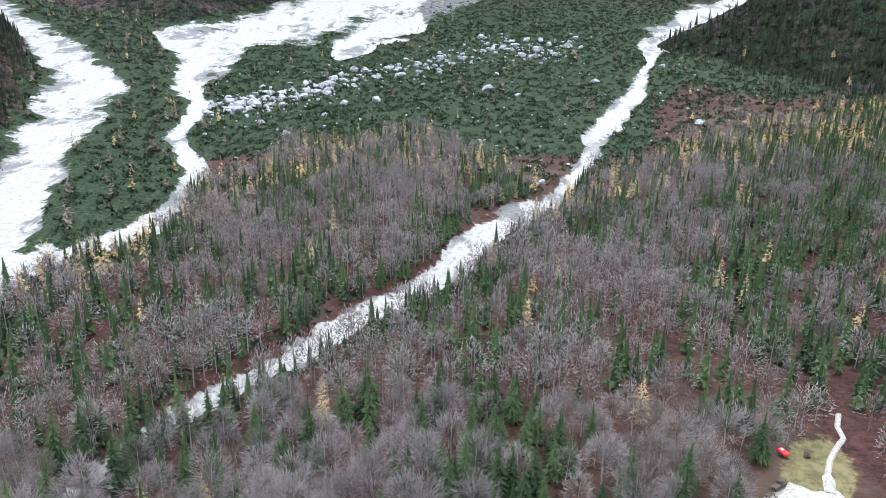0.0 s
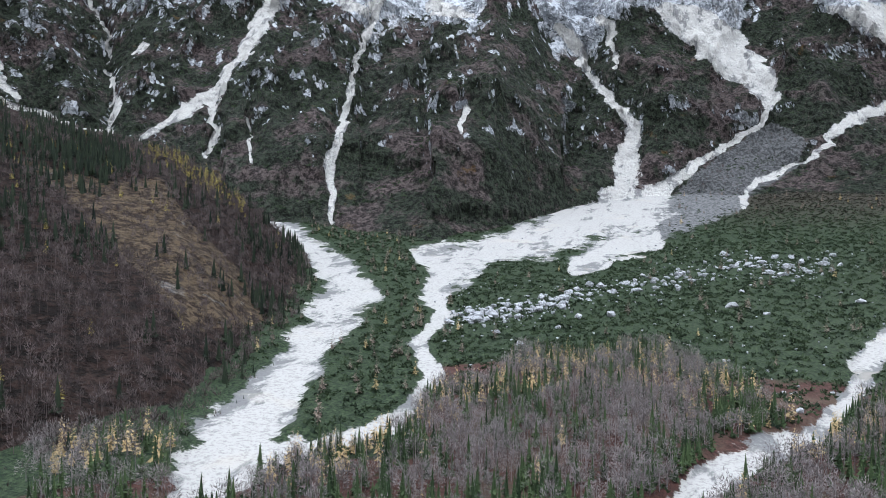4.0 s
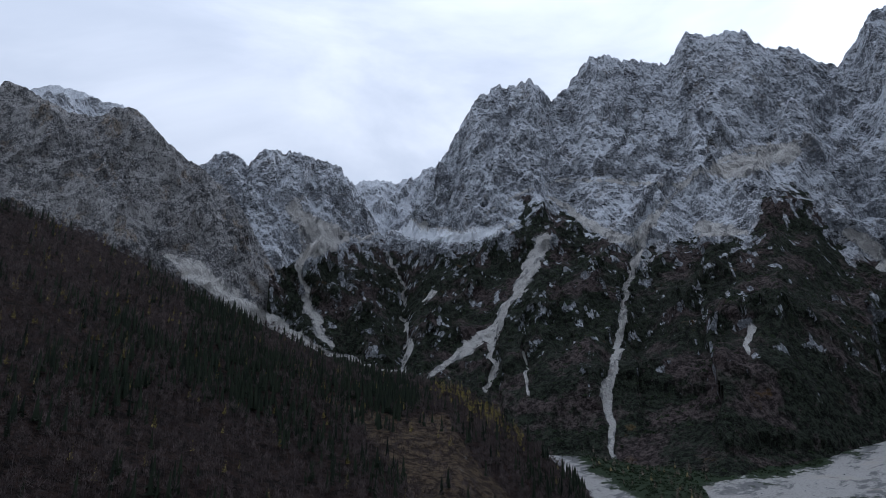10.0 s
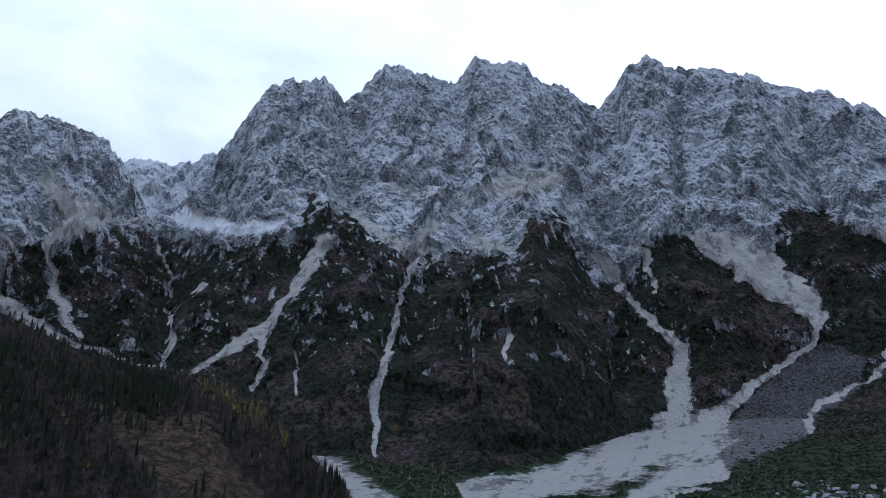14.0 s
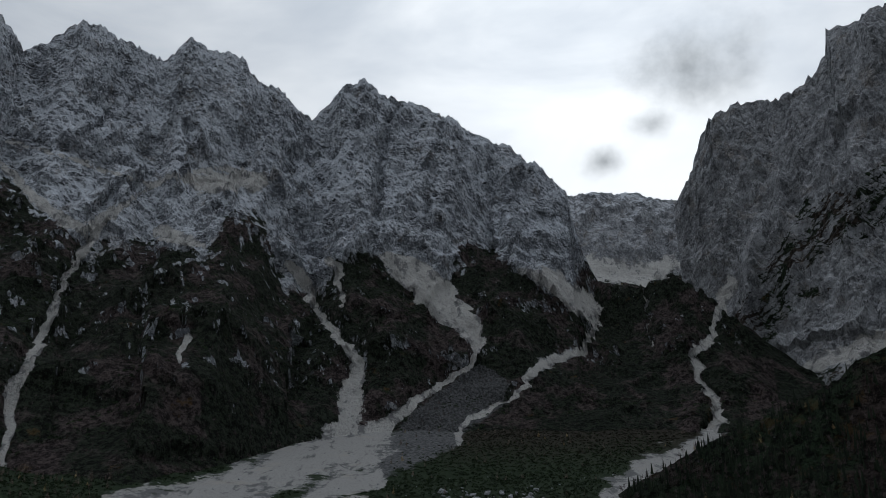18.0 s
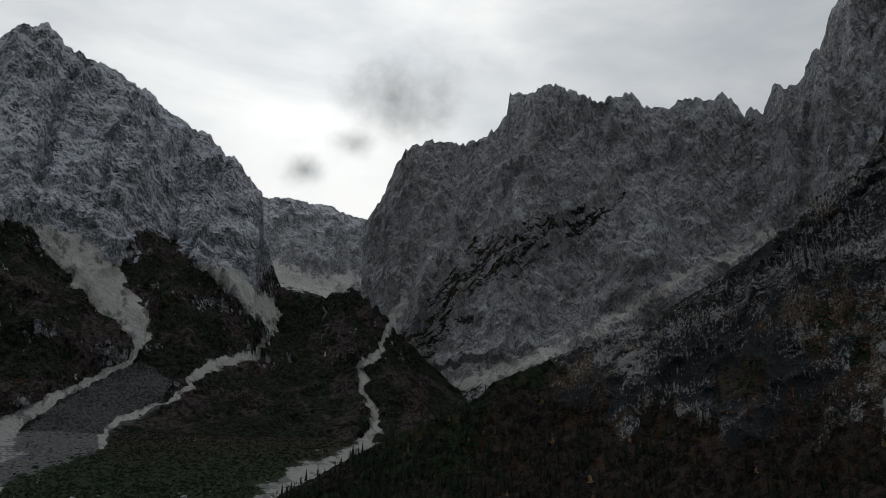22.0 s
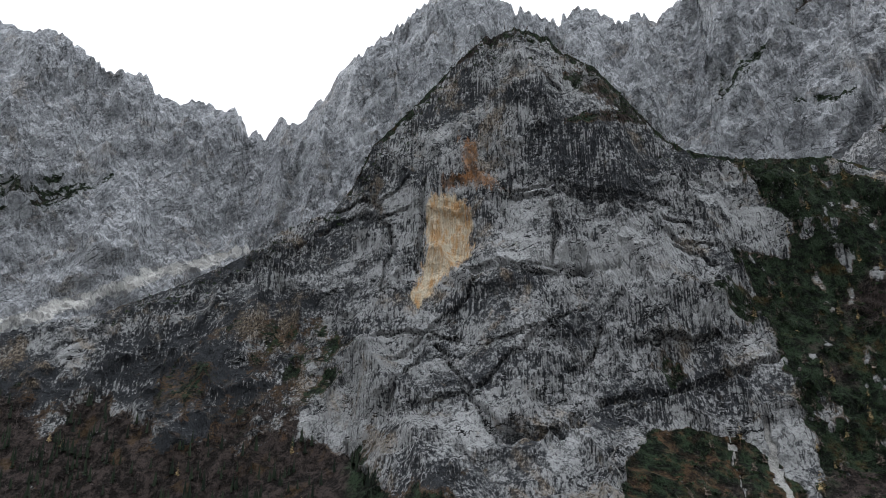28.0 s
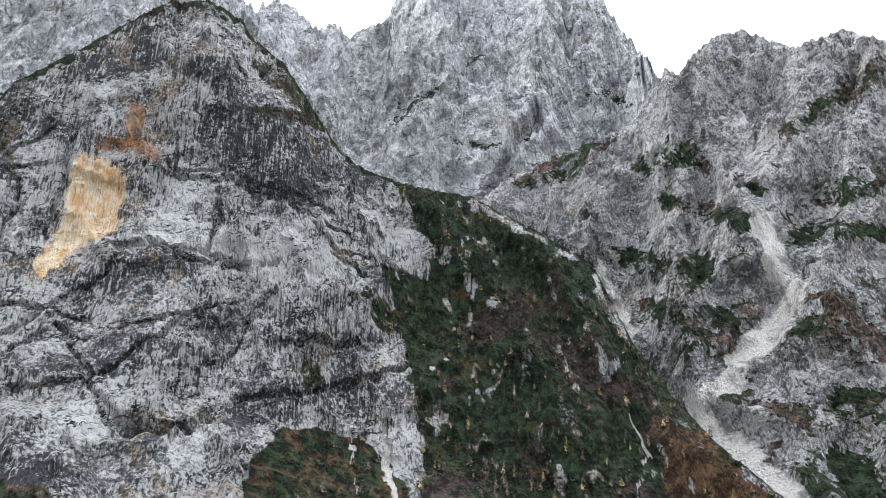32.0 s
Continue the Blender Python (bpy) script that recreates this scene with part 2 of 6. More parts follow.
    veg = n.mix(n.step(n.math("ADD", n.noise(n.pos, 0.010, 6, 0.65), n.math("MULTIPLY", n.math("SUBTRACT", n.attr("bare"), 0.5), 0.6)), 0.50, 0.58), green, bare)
    tuft = n.step(n.noise(n.pos, 0.016 * clump, 6, 0.65), 0.57 if orange else 0.64, 0.66 if orange else 0.72, 0.0, 0.3 if orange else 0.6)
    veg = n.mix(tuft, veg, (0.11, 0.065, 0.022))
    if orange:
        veg = n.mix(n.step(n.math("ADD", n.attr("rust"), n.math("MULTIPLY", n.math("SUBTRACT", n.noise(n.pos, 0.045, 6, 0.7), 0.5), 2.2)), 0.45, 0.75, 0.0, 0.9), veg, n.mix(n.step(leaf, 0.36, 0.66), (0.025, 0.015, 0.010), (0.095, 0.054, 0.030)))
    c = n.mix(grow, c, veg)
    rubble = n.mix(n.step(n.noise(n.pos, 0.22, 6, 0.75), 0.40, 0.60), (0.04, 0.041, 0.043), (0.125, 0.127, 0.13))
    c = n.mix(n.step(n.math("ADD", n.attr("stony"), n.math("MULTIPLY", n.math("SUBTRACT", n.noise(n.pos, 0.05, 6, 0.7), 0.5), 2.0)), 0.35, 0.65), c, rubble)
    meadow = n.step(n.math("ADD", n.attr("grass"), n.math("MULTIPLY", n.math("SUBTRACT", n.noise(n.pos, 0.06, 6, 0.7), 0.5), 2.0)), 0.35, 0.7)
    c = n.mix(n.math("MULTIPLY", meadow, 0.8), c, n.mix(n.step(leaf, 0.35, 0.65), (0.030, 0.020, 0.015), (0.125, 0.092, 0.058)))
    # mountain scree lightened in colour for the extra light upward slopes catch
    loose, gravel = scree_color(n, (0.17, 0.17, 0.172), (0.36, 0.352, 0.338)) if orange else scree_color(n, (0.21, 0.21, 0.212), (0.50, 0.49, 0.47))
    c = n.mix(gully_share(n), c, loose)
    c = n.mix(n.step(n.math("ADD", n.attr("snow"), n.math("MULTIPLY", n.math("SUBTRACT", dust, 0.5), 4.0)), 0.0, 0.35), c, (0.78, 0.81, 0.85))
    n.surface(c, 0.93, n.bump(n.math("ADD", grain, n.math("MULTIPLY", n.math("MULTIPLY", leaf, grow), 1.2)), 1.0, depth), spec=0.12)
    return m


def ground_material():
    """Leaf litter, moss and dwarf pine mats, by the attributes 'scrub' and 'grass'."""
    m, n = material("forest_floor")
    a = n.noise(n.pos, 0.5, 6, 0.7)
    b = n.noise(n.pos, 0.03, 5, 0.6)
    litter = n.mix(n.step(a, 0.3, 0.7), (0.018, 0.010, 0.009), (0.064, 0.030, 0.025))
    litter = n.mix(n.step(b, 0.45, 0.65, 0.0, 0.6), litter, (0.07, 0.055, 0.04))
    litter = n.mix(n.step(n.noise(n.pos, 0.11, 5, 0.7), 0.6, 0.72, 0.0, 0.5), litter, (0.035, 0.045, 0.018))
    pine = n.mix(n.step(n.noise(n.pos, 0.6, 5, 0.7), 0.35, 0.68), (0.006, 0.011, 0.007), (0.034, 0.050, 0.025))
    heath = n.mix(n.step(n.noise(n.pos, 0.35, 5, 0.7), 0.35, 0.68), (0.010, 0.009, 0.007), (0.048, 0.042, 0.032))
    pine = n.mix(n.attr("heath"), pine, heath)
    rubble = n.mix(n.step(n.noise(n.pos, 0.22, 6, 0.75), 0.40, 0.60), (0.04, 0.041, 0.043), (0.125, 0.127, 0.13))
    pine = n.mix(n.step(n.math("ADD", n.attr("stony"), n.math("MULTIPLY", n.math("SUBTRACT", n.noise(n.pos, 0.05, 6, 0.7), 0.5), 2.0)), 0.35, 0.65), pine, rubble)
    meadow = n.mix(n.step(a, 0.35, 0.65), (0.075, 0.066, 0.032), (0.14, 0.122, 0.062))
    c = n.mix(n.step(n.math("ADD", n.attr("scrub"), n.math("MULTIPLY", n.math("SUBTRACT", b, 0.5), 1.2)), 0.4, 0.6), litter, pine)
    c = n.mix(n.step(n.math("ADD", n.attr("grass"), n.math("MULTIPLY", n.math("SUBTRACT", a, 0.5), 0.8)), 0.4, 0.65), c, meadow)
    loose, gravel = scree_color(n)
    c = n.mix(gully_share(n), c, loose)
    n.surface(c, 0.95, n.bump(n.math("ADD", a, gravel), 0.6, 0.5), spec=0.1)
    return m


MAT_FLOOR = ground_material()
MAT_HEAD = mountain_material("headwall_limestone", 700, 1300, lo=(0.15, 0.157, 0.17), hi=(0.42, 0.43, 0.45), scrub=(0.0110, 0.0145, 0.0095), dry=(0.046, 0.036, 0.034), unit=1.8, clump=1.3, contrast=0.8)
MAT_HIGH = mountain_material("high_limestone", 300, 760, lo=(0.16, 0.171, 0.19), hi=(0.48, 0.503, 0.538), dusting=0.17, strokes=1.0, contrast=1.25, scrub=(0.0145, 0.0185, 0.0125), dry=(0.052, 0.041, 0.040), unit=1.5, clump=1.3)
MAT_LEFT = mountain_material("left_limestone", 850, 1300, lo=(0.085, 0.088, 0.095), hi=(0.33, 0.326, 0.325), scrub=(0.012, 0.018, 0.010), unit=1.2, browns=0.6, zones=0.35)
# right wall's rock colour is lightened to stand in for haze
MAT_RIGHT = mountain_material("right_limestone", 800, 1700, lo=(0.135, 0.140, 0.150), hi=(0.415, 0.423, 0.44), scrub=(0.011, 0.017, 0.009), dry=(0.035, 0.027, 0.022), unit=1.3, contrast=0.55, lean=33.0, facing=-50.0, strokes=0.6, clump=1.3, banded=True, zones=0.25)
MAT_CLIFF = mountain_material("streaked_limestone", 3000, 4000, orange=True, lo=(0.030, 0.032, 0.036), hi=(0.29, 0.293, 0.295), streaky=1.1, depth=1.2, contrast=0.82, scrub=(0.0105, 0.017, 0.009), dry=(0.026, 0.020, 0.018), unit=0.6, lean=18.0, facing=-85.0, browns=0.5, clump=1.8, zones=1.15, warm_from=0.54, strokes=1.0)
MAT_GORGE = mountain_material("gorge_limestone", 900, 1500, lo=(0.10, 0.103, 0.11), hi=(0.37, 0.37, 0.375), scrub=(0.012, 0.020, 0.010), contrast=1.1, zones=0.3, unit=0.8, lean=28.0, facing=-115.0, clump=1.4)
MAT_SNOWY = mountain_material("snowy_limestone", 100, 400, lo=(0.175, 0.185, 0.205), hi=(0.47, 0.485, 0.51), unit=2.0, dusting=0.27)
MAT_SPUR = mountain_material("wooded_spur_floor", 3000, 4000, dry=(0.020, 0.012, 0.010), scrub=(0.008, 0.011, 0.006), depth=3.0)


# ---------------------------------------------------------------- relief
GRAD = np.random.RandomState(7).normal(size=(256, 3))
GRAD /= np.linalg.norm(GRAD, axis=1)[:, None]
PERM = np.random.RandomState(8).permutation(256)
PERM = np.concatenate([PERM, PERM, PERM])


def perlin(p):
    i = np.floor(p).astype(int)
    f = p - i
    i &= 255
    u = f * f * f * (f * (f * 6 - 15) + 10)
    total = np.zeros(len(p))
    for dx in (0, 1):
        wx = u[:, 0] if dx else 1 - u[:, 0]
        for dy in (0, 1):
            wy = u[:, 1] if dy else 1 - u[:, 1]
            for dz in (0, 1):
                wz = u[:, 2] if dz else 1 - u[:, 2]
                h = PERM[PERM[PERM[i[:, 0] + dx] + i[:, 1] + dy] + i[:, 2] + dz]
                g = GRAD[h]
                total += wx * wy * wz * (g[:, 0] * (f[:, 0] - dx) + g[:, 1] * (f[:, 1] - dy) + g[:, 2] * (f[:, 2] - dz))
    return total * 1.6


def fbm(p, octaves=5, gain=0.5, ridged=False):
    total, amp, norm = np.zeros(len(p)), 1.0, 0.0
    for o in range(octaves):
        v = perlin(p * 2.03 ** o + 17.3 * o)
        total += amp * ((1 - 2 * np.abs(v)) if ridged else v)
        norm += amp
        amp *= gain
    return total / norm


def facets(p, size, count, seed):
    """Broken, flat-faced relief: crossing folds in many directions."""
    rng = np.random.RandomState(seed)
    total = np.zeros(len(p))
    warp = fbm(p / (size * 2.2) + seed, 2) * 0.9
    for k in range(count):
        d = rng.normal(size=3) * np.array([1, 1, 0.6])
        d /= np.linalg.norm(d)
        s = size * rng.uniform(0.5, 1.7)
        total += (np.abs(((p @ d) / s + warp * rng.uniform(0.6, 1.4) + rng.rand()) % 1.0 - 0.5) * 4 - 1) * s / size
    return total / count


def crags(p, size, octaves=5, tall=2.6):
    """Pillars and gullies: sharp ribs that carry smaller ribs, long down the slope."""
    q = p + (fbm(p / (size * 1.3) + 5, 3) * size * 0.55)[:, None]
    total, weight, amp, norm = np.zeros(len(p)), np.ones(len(p)), 1.0, 0.0
    for o in range(octaves):
        k = 2.1 ** o / size
        up = 1.0 / (1 + (tall - 1) * 0.72 ** o)
        v = (1 - np.abs(perlin(q * np.array([k, k, k * up]) + 23.7 * o)) * 1.9) ** 2 * weight
        weight = np.clip(v * 1.7, 0.2, 1.0)
        total += v * amp
        norm += amp
        amp *= 0.56
    return total / norm - 0.30


def smooth(a, lo, hi):
    t = np.clip((a - lo) / (hi - lo), 0, 1)
    return t * t * (3 - 2 * t)


def floor_level(x, y):
    """Height of the valley floor: a debris fan, steeper towards the valley head with distance from the camera, fitted
    to its view; flat beyond.
    """
    r = np.hypot(x, y)
    az = np.degrees(np.arctan2(-x, y))
    head = 0.12 + 0.88 * smooth(110 - np.abs(az + 10), 0, 45)
    return np.minimum(-85 + 1e-4 * np.minimum(r, 1265) ** 2 * head, 75)


def mesh_object(name, verts, faces, mat, parent=None, smooth_shade=True, attrs=()):
    """A mesh from arrays: verts (n,3), faces (m,4) or (m,3); attrs: (name, per-vertex values)."""
    me = bpy.data.meshes.new(name)
    k = faces.shape[1]
    me.vertices.add(len(verts))
    me.vertices.foreach_set("co", np.ascontiguousarray(verts, np.float32).ravel())
    me.loops.add(faces.size)
    me.loops.foreach_set("vertex_index", np.ascontiguousarray(faces, np.int32).ravel())
    me.polygons.add(len(faces))
    me.polygons.foreach_set("loop_start", np.arange(0, faces.size, k, dtype=np.int32))
    me.polygons.foreach_set("use_smooth", np.full(len(faces), smooth_shade))
    for key, values in attrs:
        me.attributes.new(key, "FLOAT", "POINT").data.foreach_set("value", np.ascontiguousarray(values, np.float32))
    me.materials.append(mat)
    me.update(calc_edges=True)
    ob = new(name, me)
    if parent:
        ob.parent = parent
    return ob


def sub_object(name, verts, faces, pick, mat, parent=None, attrs=(), soft=False):
    """The picked faces of a sheet as a mesh of their own."""
    f = faces[pick]
    used, back = np.unique(f, return_inverse=True)
    return mesh_object(name, verts[used], back.reshape(f.shape), mat, parent, soft, [(k, v[used]) for k, v in attrs])


def pieces(faces, labels):
    """Splits the faces of each label into connected pieces: a list of (label, face numbers), tiny scraps left out."""
    out = []
    for k in np.unique(labels[labels >= 0]):
        ids = np.where(labels == k)[0]
        f = faces[ids]
        mark = np.arange(faces.max() + 1)
        while True:
            low = mark[f].min(1)
            before = mark[f].sum()
            for c in range(f.shape[1]):
                np.minimum.at(mark, f[:, c], low)
            mark = mark[mark]
            if mark[f].sum() == before:
                break
        comp = mark[f[:, 0]]
        for c in np.unique(comp):
            got = ids[comp == c]
            if len(got) >= 24:
                out.append((k, got))
    return out


def along(table, az, col=1):
    t = sorted(table)
    return np.interp(az, [q[0] for q in t], [q[col] for q in t])


def rise(v):
    return np.degrees(np.arctan2(-v[:, 0], v[:, 1])), np.degrees(np.arctan2(v[:, 2], np.hypot(v[:, 0], v[:, 1])))


def area_mask(az, el, outline, wobble, rim=0.55):
    """How deep inside an outlined area each point lies: 1 well inside, 0 at its rim, below 0 outside."""
    out = np.full(len(az), -9.0)
    A, E = [q[0] for q in outline], [q[1] for q in outline]
    k = np.where((az > min(A) - 3) & (az < max(A) + 3) & (el > min(E) - 3) & (el < max(E) + 3))[0]
    if not len(k):
        return out
    x, y = az[k], el[k]
    c = math.cos(radians(sum(E) / len(E)))
    inside, near = np.zeros(len(k), bool), np.full(len(k), 99.0)
    for (a0, e0), (a1, e1) in zip(outline, outline[1:] + outline[:1]):
        cross = (e0 > y) != (e1 > y)
        inside ^= cross & (x < (a1 - a0) * (y - e0) / ((e1 - e0) or 1e-9) + a0)
        dx, dy = (a1 - a0) * c, e1 - e0
        px, py = (x - a0) * c, y - e0
        t = np.clip((px * dx + py * dy) / (dx * dx + dy * dy + 1e-9), 0, 1)
        near = np.minimum(near, np.hypot(px - t * dx, py - t * dy))
    out[k] = np.clip((np.where(inside, near, -near) + 0.25 * wobble[k]) / rim, -9, 1)
    return out


def line_mask(az, el, line, wobble):
    """How deep inside a chute each point lies (1 in its middle, 0 at its edge, below 0 outside); line: bearing, rise, width."""
    if len(line[0]) == 2:
        return area_mask(az, el, line, wobble)
    best = np.full(len(az), -9.0)
    for (a0, e0, w0), (a1, e1, w1) in zip(line, line[1:]):
        lo, hi = min(a0, a1) - 5, max(a0, a1) + 5
        k = np.where((az > lo) & (az < hi) & (el > min(e0, e1) - 4) & (el < max(e0, e1) + 4))[0]
        if not len(k):
            continue
        c = math.cos(radians((e0 + e1) / 2))
        px, py = (az[k] - a0) * c, el[k] - e0
        dx, dy = (a1 - a0) * c, e1 - e0
        t = np.clip((px * dx + py * dy) / (dx * dx + dy * dy + 1e-9), 0, 1)
        w = (w0 + (w1 - w0) * t) * 0.5 * (1 + 0.5 * wobble[k])
        best[k] = np.maximum(best[k], 1 - np.hypot(px - t * dx, py - t * dy) / w)
    return best

# ---------------------------------------------------------------- bearings and rises, in degrees, of crests and chutes, placed to fit the camera's view
CREST_SPUR = [(69.8, 16.0), (66.1, 14.6), (62.2, 12.9), (56.7, 10.6), (50.6, 8.0), (44.7, 6.5), (40.1, 5.7), (37.3, 4.0), (35.4, 2.6), (33.2, 0.6), (31.0, -1.4), (29.3, -3.6)]
CREST_CLIFF = [(-16.5, -1.8), (-23.5, 1.9), (-28.0, 3.8), (-32.6, 6.0), (-33.8, 7.1), (-42.0, 10.2), (-46.4, 11.6), (-51.0, 13.9), (-55.8, 16.6), (-59.3, 19.2), (-63.3, 21.0), (-64.8, 22.9), (-66.5, 26.4), (-70.3, 29.8), (-74.1, 33.1), (-76.9, 35.1), (-77.4, 34.9), (-79.6, 35.6), (-82.8, 34.7), (-83.8, 33.5), (-86.9, 32.0), (-89.7, 28.9), (-92.4, 25.7), (-94.6, 24.4), (-97.1, 23.7), (-100.7, 22.9), (-104.2, 22.4), (-110.4, 19.2), (-114.5, 16.2), (-117.1, 10.2), (-120.1, 5.5), (-122.2, 2.9), (-126.9, -1.5)]
CHUTE_TORRENT = [(31.9, -33.5, 1.58), (24.6, -30.4, 1.67), (19.7, -28.8, 1.67), (13.6, -27.0, 1.86), (7.4, -23.9, 2.14), (1.2, -21.4, 2.33), (-1.8, -19.1, 2.51), (-3.2, -17.2, 2.6), (-7.1, -15.6, 2.33), (-9.8, -13.9, 1.4), (-11.6, -11.6, 1.4), (-12.8, -8.9, 2.09), (-13.8, -7.1, 1.86), (-15.1, -5.4, 1.4), (-16.2, -3.3, 0.93), (-16.5, -1.8, 1.02), (-18.1, -1.1, 1.4), (-19.6, -0.3, 2.33), (-22.3, 0.1, 1.86), (-16.5, -1.5, 1.86), (-19.3, 0.2, 1.86), (-22.4, 1.3, 1.4), (-24.5, 3.5, 1.16), (-23.7, 5.2, 0.84), (-22.9, 8.1, 0.93), (-24.6, 9.6, 0.84), (-25.5, 12.0, 1.02), (-26.5, 13.5, 1.16)]
CHUTE_RIVER = [(44.5, -21.7, 0.65), (40.6, -20.8, 1.4), (38.0, -19.3, 3.72), (36.0, -17.1, 6.97), (34.0, -14.3, 6.04), (31.8, -11.5, 4.42), (29.1, -8.1, 3.95), (26.1, -5.0, 3.49), (27.6, -3.0, 2.79), (29.9, -1.6, 2.09), (31.2, 0.0, 1.63), (33.2, 1.1, 0.74)]
CHUTE_RIVULET = [(34.3, -17.4, 1.86), (30.5, -17.0, 1.67), (26.5, -16.4, 1.58), (23.1, -15.6, 1.4), (20.7, -13.0, 1.4), (19.2, -11.6, 1.67), (20.3, -10.4, 1.4), (20.9, -8.9, 1.3), (19.6, -7.7, 1.02), (18.6, -6.5, 1.4), (19.6, -4.8, 2.56), (18.8, -3.1, 2.79), (19.3, -2.1, 2.79), (21.2, -1.8, 1.16)]
CHUTE_FAN = [(18.3, -3.1, 3.25), (15.0, -1.3, 2.33), (10.9, -0.4, 3.25), (6.3, 1.4, 3.72), (3.6, 1.8, 5.12), (1.8, 3.1, 2.33), (-0.7, 5.0, 1.02), (-2.4, 6.3, 0.84), (-4.5, 7.5, 0.65), (-5.3, 7.8, 0.93), (-6.3, 10.0, 1.12), (-5.9, 11.9, 0.84), (-3.6, 14.2, 1.4), (-1.3, 16.1, 1.86), (1.6, 17.0, 1.02)]
CHUTE_FANLOW = [(2.2, -0.4, 1.86), (5.8, -1.3, 2.33), (8.6, -2.9, 1.02), (8.0, -3.2, 0.65), (2.6, -1.8, 0.33)]
CHUTE_CHUTE = [(4.5, 3.2, 4.18), (4.1, 5.8, 2.79), (3.7, 8.4, 1.67), (5.4, 10.2, 1.02), (6.8, 12.0, 0.93), (7.9, 13.2, 0.74), (7.7, 13.7, 1.02), (8.8, 15.1, 1.4), (9.8, 16.0, 1.12)]
CHUTE_SIDE = [(-4.2, 1.3, 0.37), (-4.6, 3.0, 0.74), (-6.2, 4.2, 1.02), (-8.5, 5.4, 0.46), (-10.1, 6.3, 0.93), (-9.7, 6.9, 0.93), (-11.5, 8.1, 1.67), (-14.6, 8.9, 0.93), (-15.8, 11.0, 0.93), (-15.6, 13.3, 0.65), (-12.0, 14.8, 0.56), (-9.7, 15.6, 0.56)]
CHUTE_APRON = [(-11.6, 16.0, 0.84), (-14.3, 16.0, 1.86), (-17.3, 15.3, 1.67), (-20.2, 15.1, 1.21), (-21.9, 15.7, 0.46)]
CHUTE_PATH = [(-19.0, 3.8, 0.89), (-25.3, 4.3, 0.75), (-29.9, 6.5, 0.89), (-34.8, 8.0, 1.31), (-39.3, 9.6, 1.18), (-42.9, 11.2, 1.18), (-45.9, 12.7, 1.18), (-49.4, 14.7, 1.18), (-51.8, 15.4, 0.89), (-54.2, 16.5, 0.75), (-56.2, 17.4, 0.75)]
CHUTE_BOWL = [(48.5, 17.6, 0.65), (46.3, 18.7, 1.02), (44.5, 19.1, 1.58), (42.3, 18.5, 1.49), (39.7, 18.3, 1.3), (36.6, 18.6, 0.84), (34.9, 19.1, 0.46)]
CHUTE_TALUS_A = [(63.6, 15.3, 0.56), (61.1, 14.3, 1.4), (58.1, 12.4, 1.58), (54.6, 10.5, 1.21), (51.0, 8.6, 0.74), (46.5, 7.4, 0.37), (44.7, 7.0, 0.23)]
CHUTE_TALUS_B = [(54.3, 20.2, 0.93), (52.9, 18.6, 1.21), (52.3, 16.9, 1.02), (53.4, 15.4, 0.93), (52.6, 12.8, 1.02), (51.3, 10.2, 1.4), (50.2, 8.9, 0.56)]
CHUTE_G1 = [(32.9, 17.4, 2.33), (33.9, 15.1, 1.67), (35.8, 12.3, 0.84), (37.3, 10.0, 1.12), (39.1, 9.1, 2.05), (41.0, 7.7, 0.93), (42.4, 6.7, 0.37)]
CHUTE_G2 = [(37.3, 9.5, 1.02), (37.0, 7.2, 1.12), (37.5, 5.6, 0.56)]
CHUTE_G3 = [(23.7, 18.8, 1.4), (24.8, 16.6, 1.02), (25.9, 13.9, 0.65), (26.7, 10.2, 0.74), (27.8, 6.6, 1.4), (28.1, 5.3, 1.67)]
CHUTE_G4 = [(28.1, 5.3, 1.3), (28.1, 3.9, 0.93), (28.0, 1.2, 0.84), (27.6, -0.1, 0.56)]
CHUTE_G5 = [(44.3, 10.9, 0.46), (44.0, 9.0, 0.46), (44.7, 7.2, 0.37)]
CHUTE_G6 = [(17.2, 9.8, 0.84), (17.5, 8.0, 0.56)]
CHUTE_G20 = [(46.1, 16.6, 0.37), (44.5, 13.8, 0.46), (44.5, 11.1, 0.28), (43.8, 9.3, 0.37), (44.5, 7.1, 0.37)]
CHUTE_G21 = [(34.6, 8.7, 0.28), (34.5, 6.0, 0.46), (34.1, 5.1, 0.28)]
CHUTE_G22 = [(19.8, 17.7, 1.86), (16.6, 17.0, 0.65)]
CHUTE_G23 = [(31.9, 21.2, 0.65), (27.5, 17.9, 1.12), (25.6, 17.0, 1.12), (23.1, 19.2, 0.74), (20.1, 21.8, 0.56)]
CHUTE_G8 = [(5.2, 12.8, 0.46), (5.7, 16.0, 0.93), (6.5, 16.5, 0.93)]
CHUTE_G9 = [(-19.9, 9.1, 0.28), (-19.8, 11.2, 0.28), (-19.9, 13.8, 0.37), (-21.4, 14.9, 0.46)]
CHUTE_G10 = [(-127.6, 18.7, 1.4), (-128.2, 15.2, 1.67), (-129.5, 13.0, 1.86), (-127.6, 10.7, 2.33), (-125.3, 8.8, 1.86), (-123.9, 6.8, 1.86), (-121.3, 5.6, 2.33), (-122.2, 3.1, 2.79), (-125.0, 0.7, 2.79), (-127.0, -1.3, 3.25)]
CHUTE_G11 = [(-115.0, 16.6, 0.56), (-116.1, 13.3, 0.93), (-117.0, 11.1, 0.74), (-116.6, 8.4, 0.46)]
CHUTE_G12 = [(-105.6, 21.5, 0.46), (-107.1, 21.9, 0.93), (-110.3, 25.1, 0.74)]
CHUTE_G13 = [(-86.5, -1.0, 0.37), (-86.1, 1.0, 0.37), (-86.6, 2.6, 0.28)]
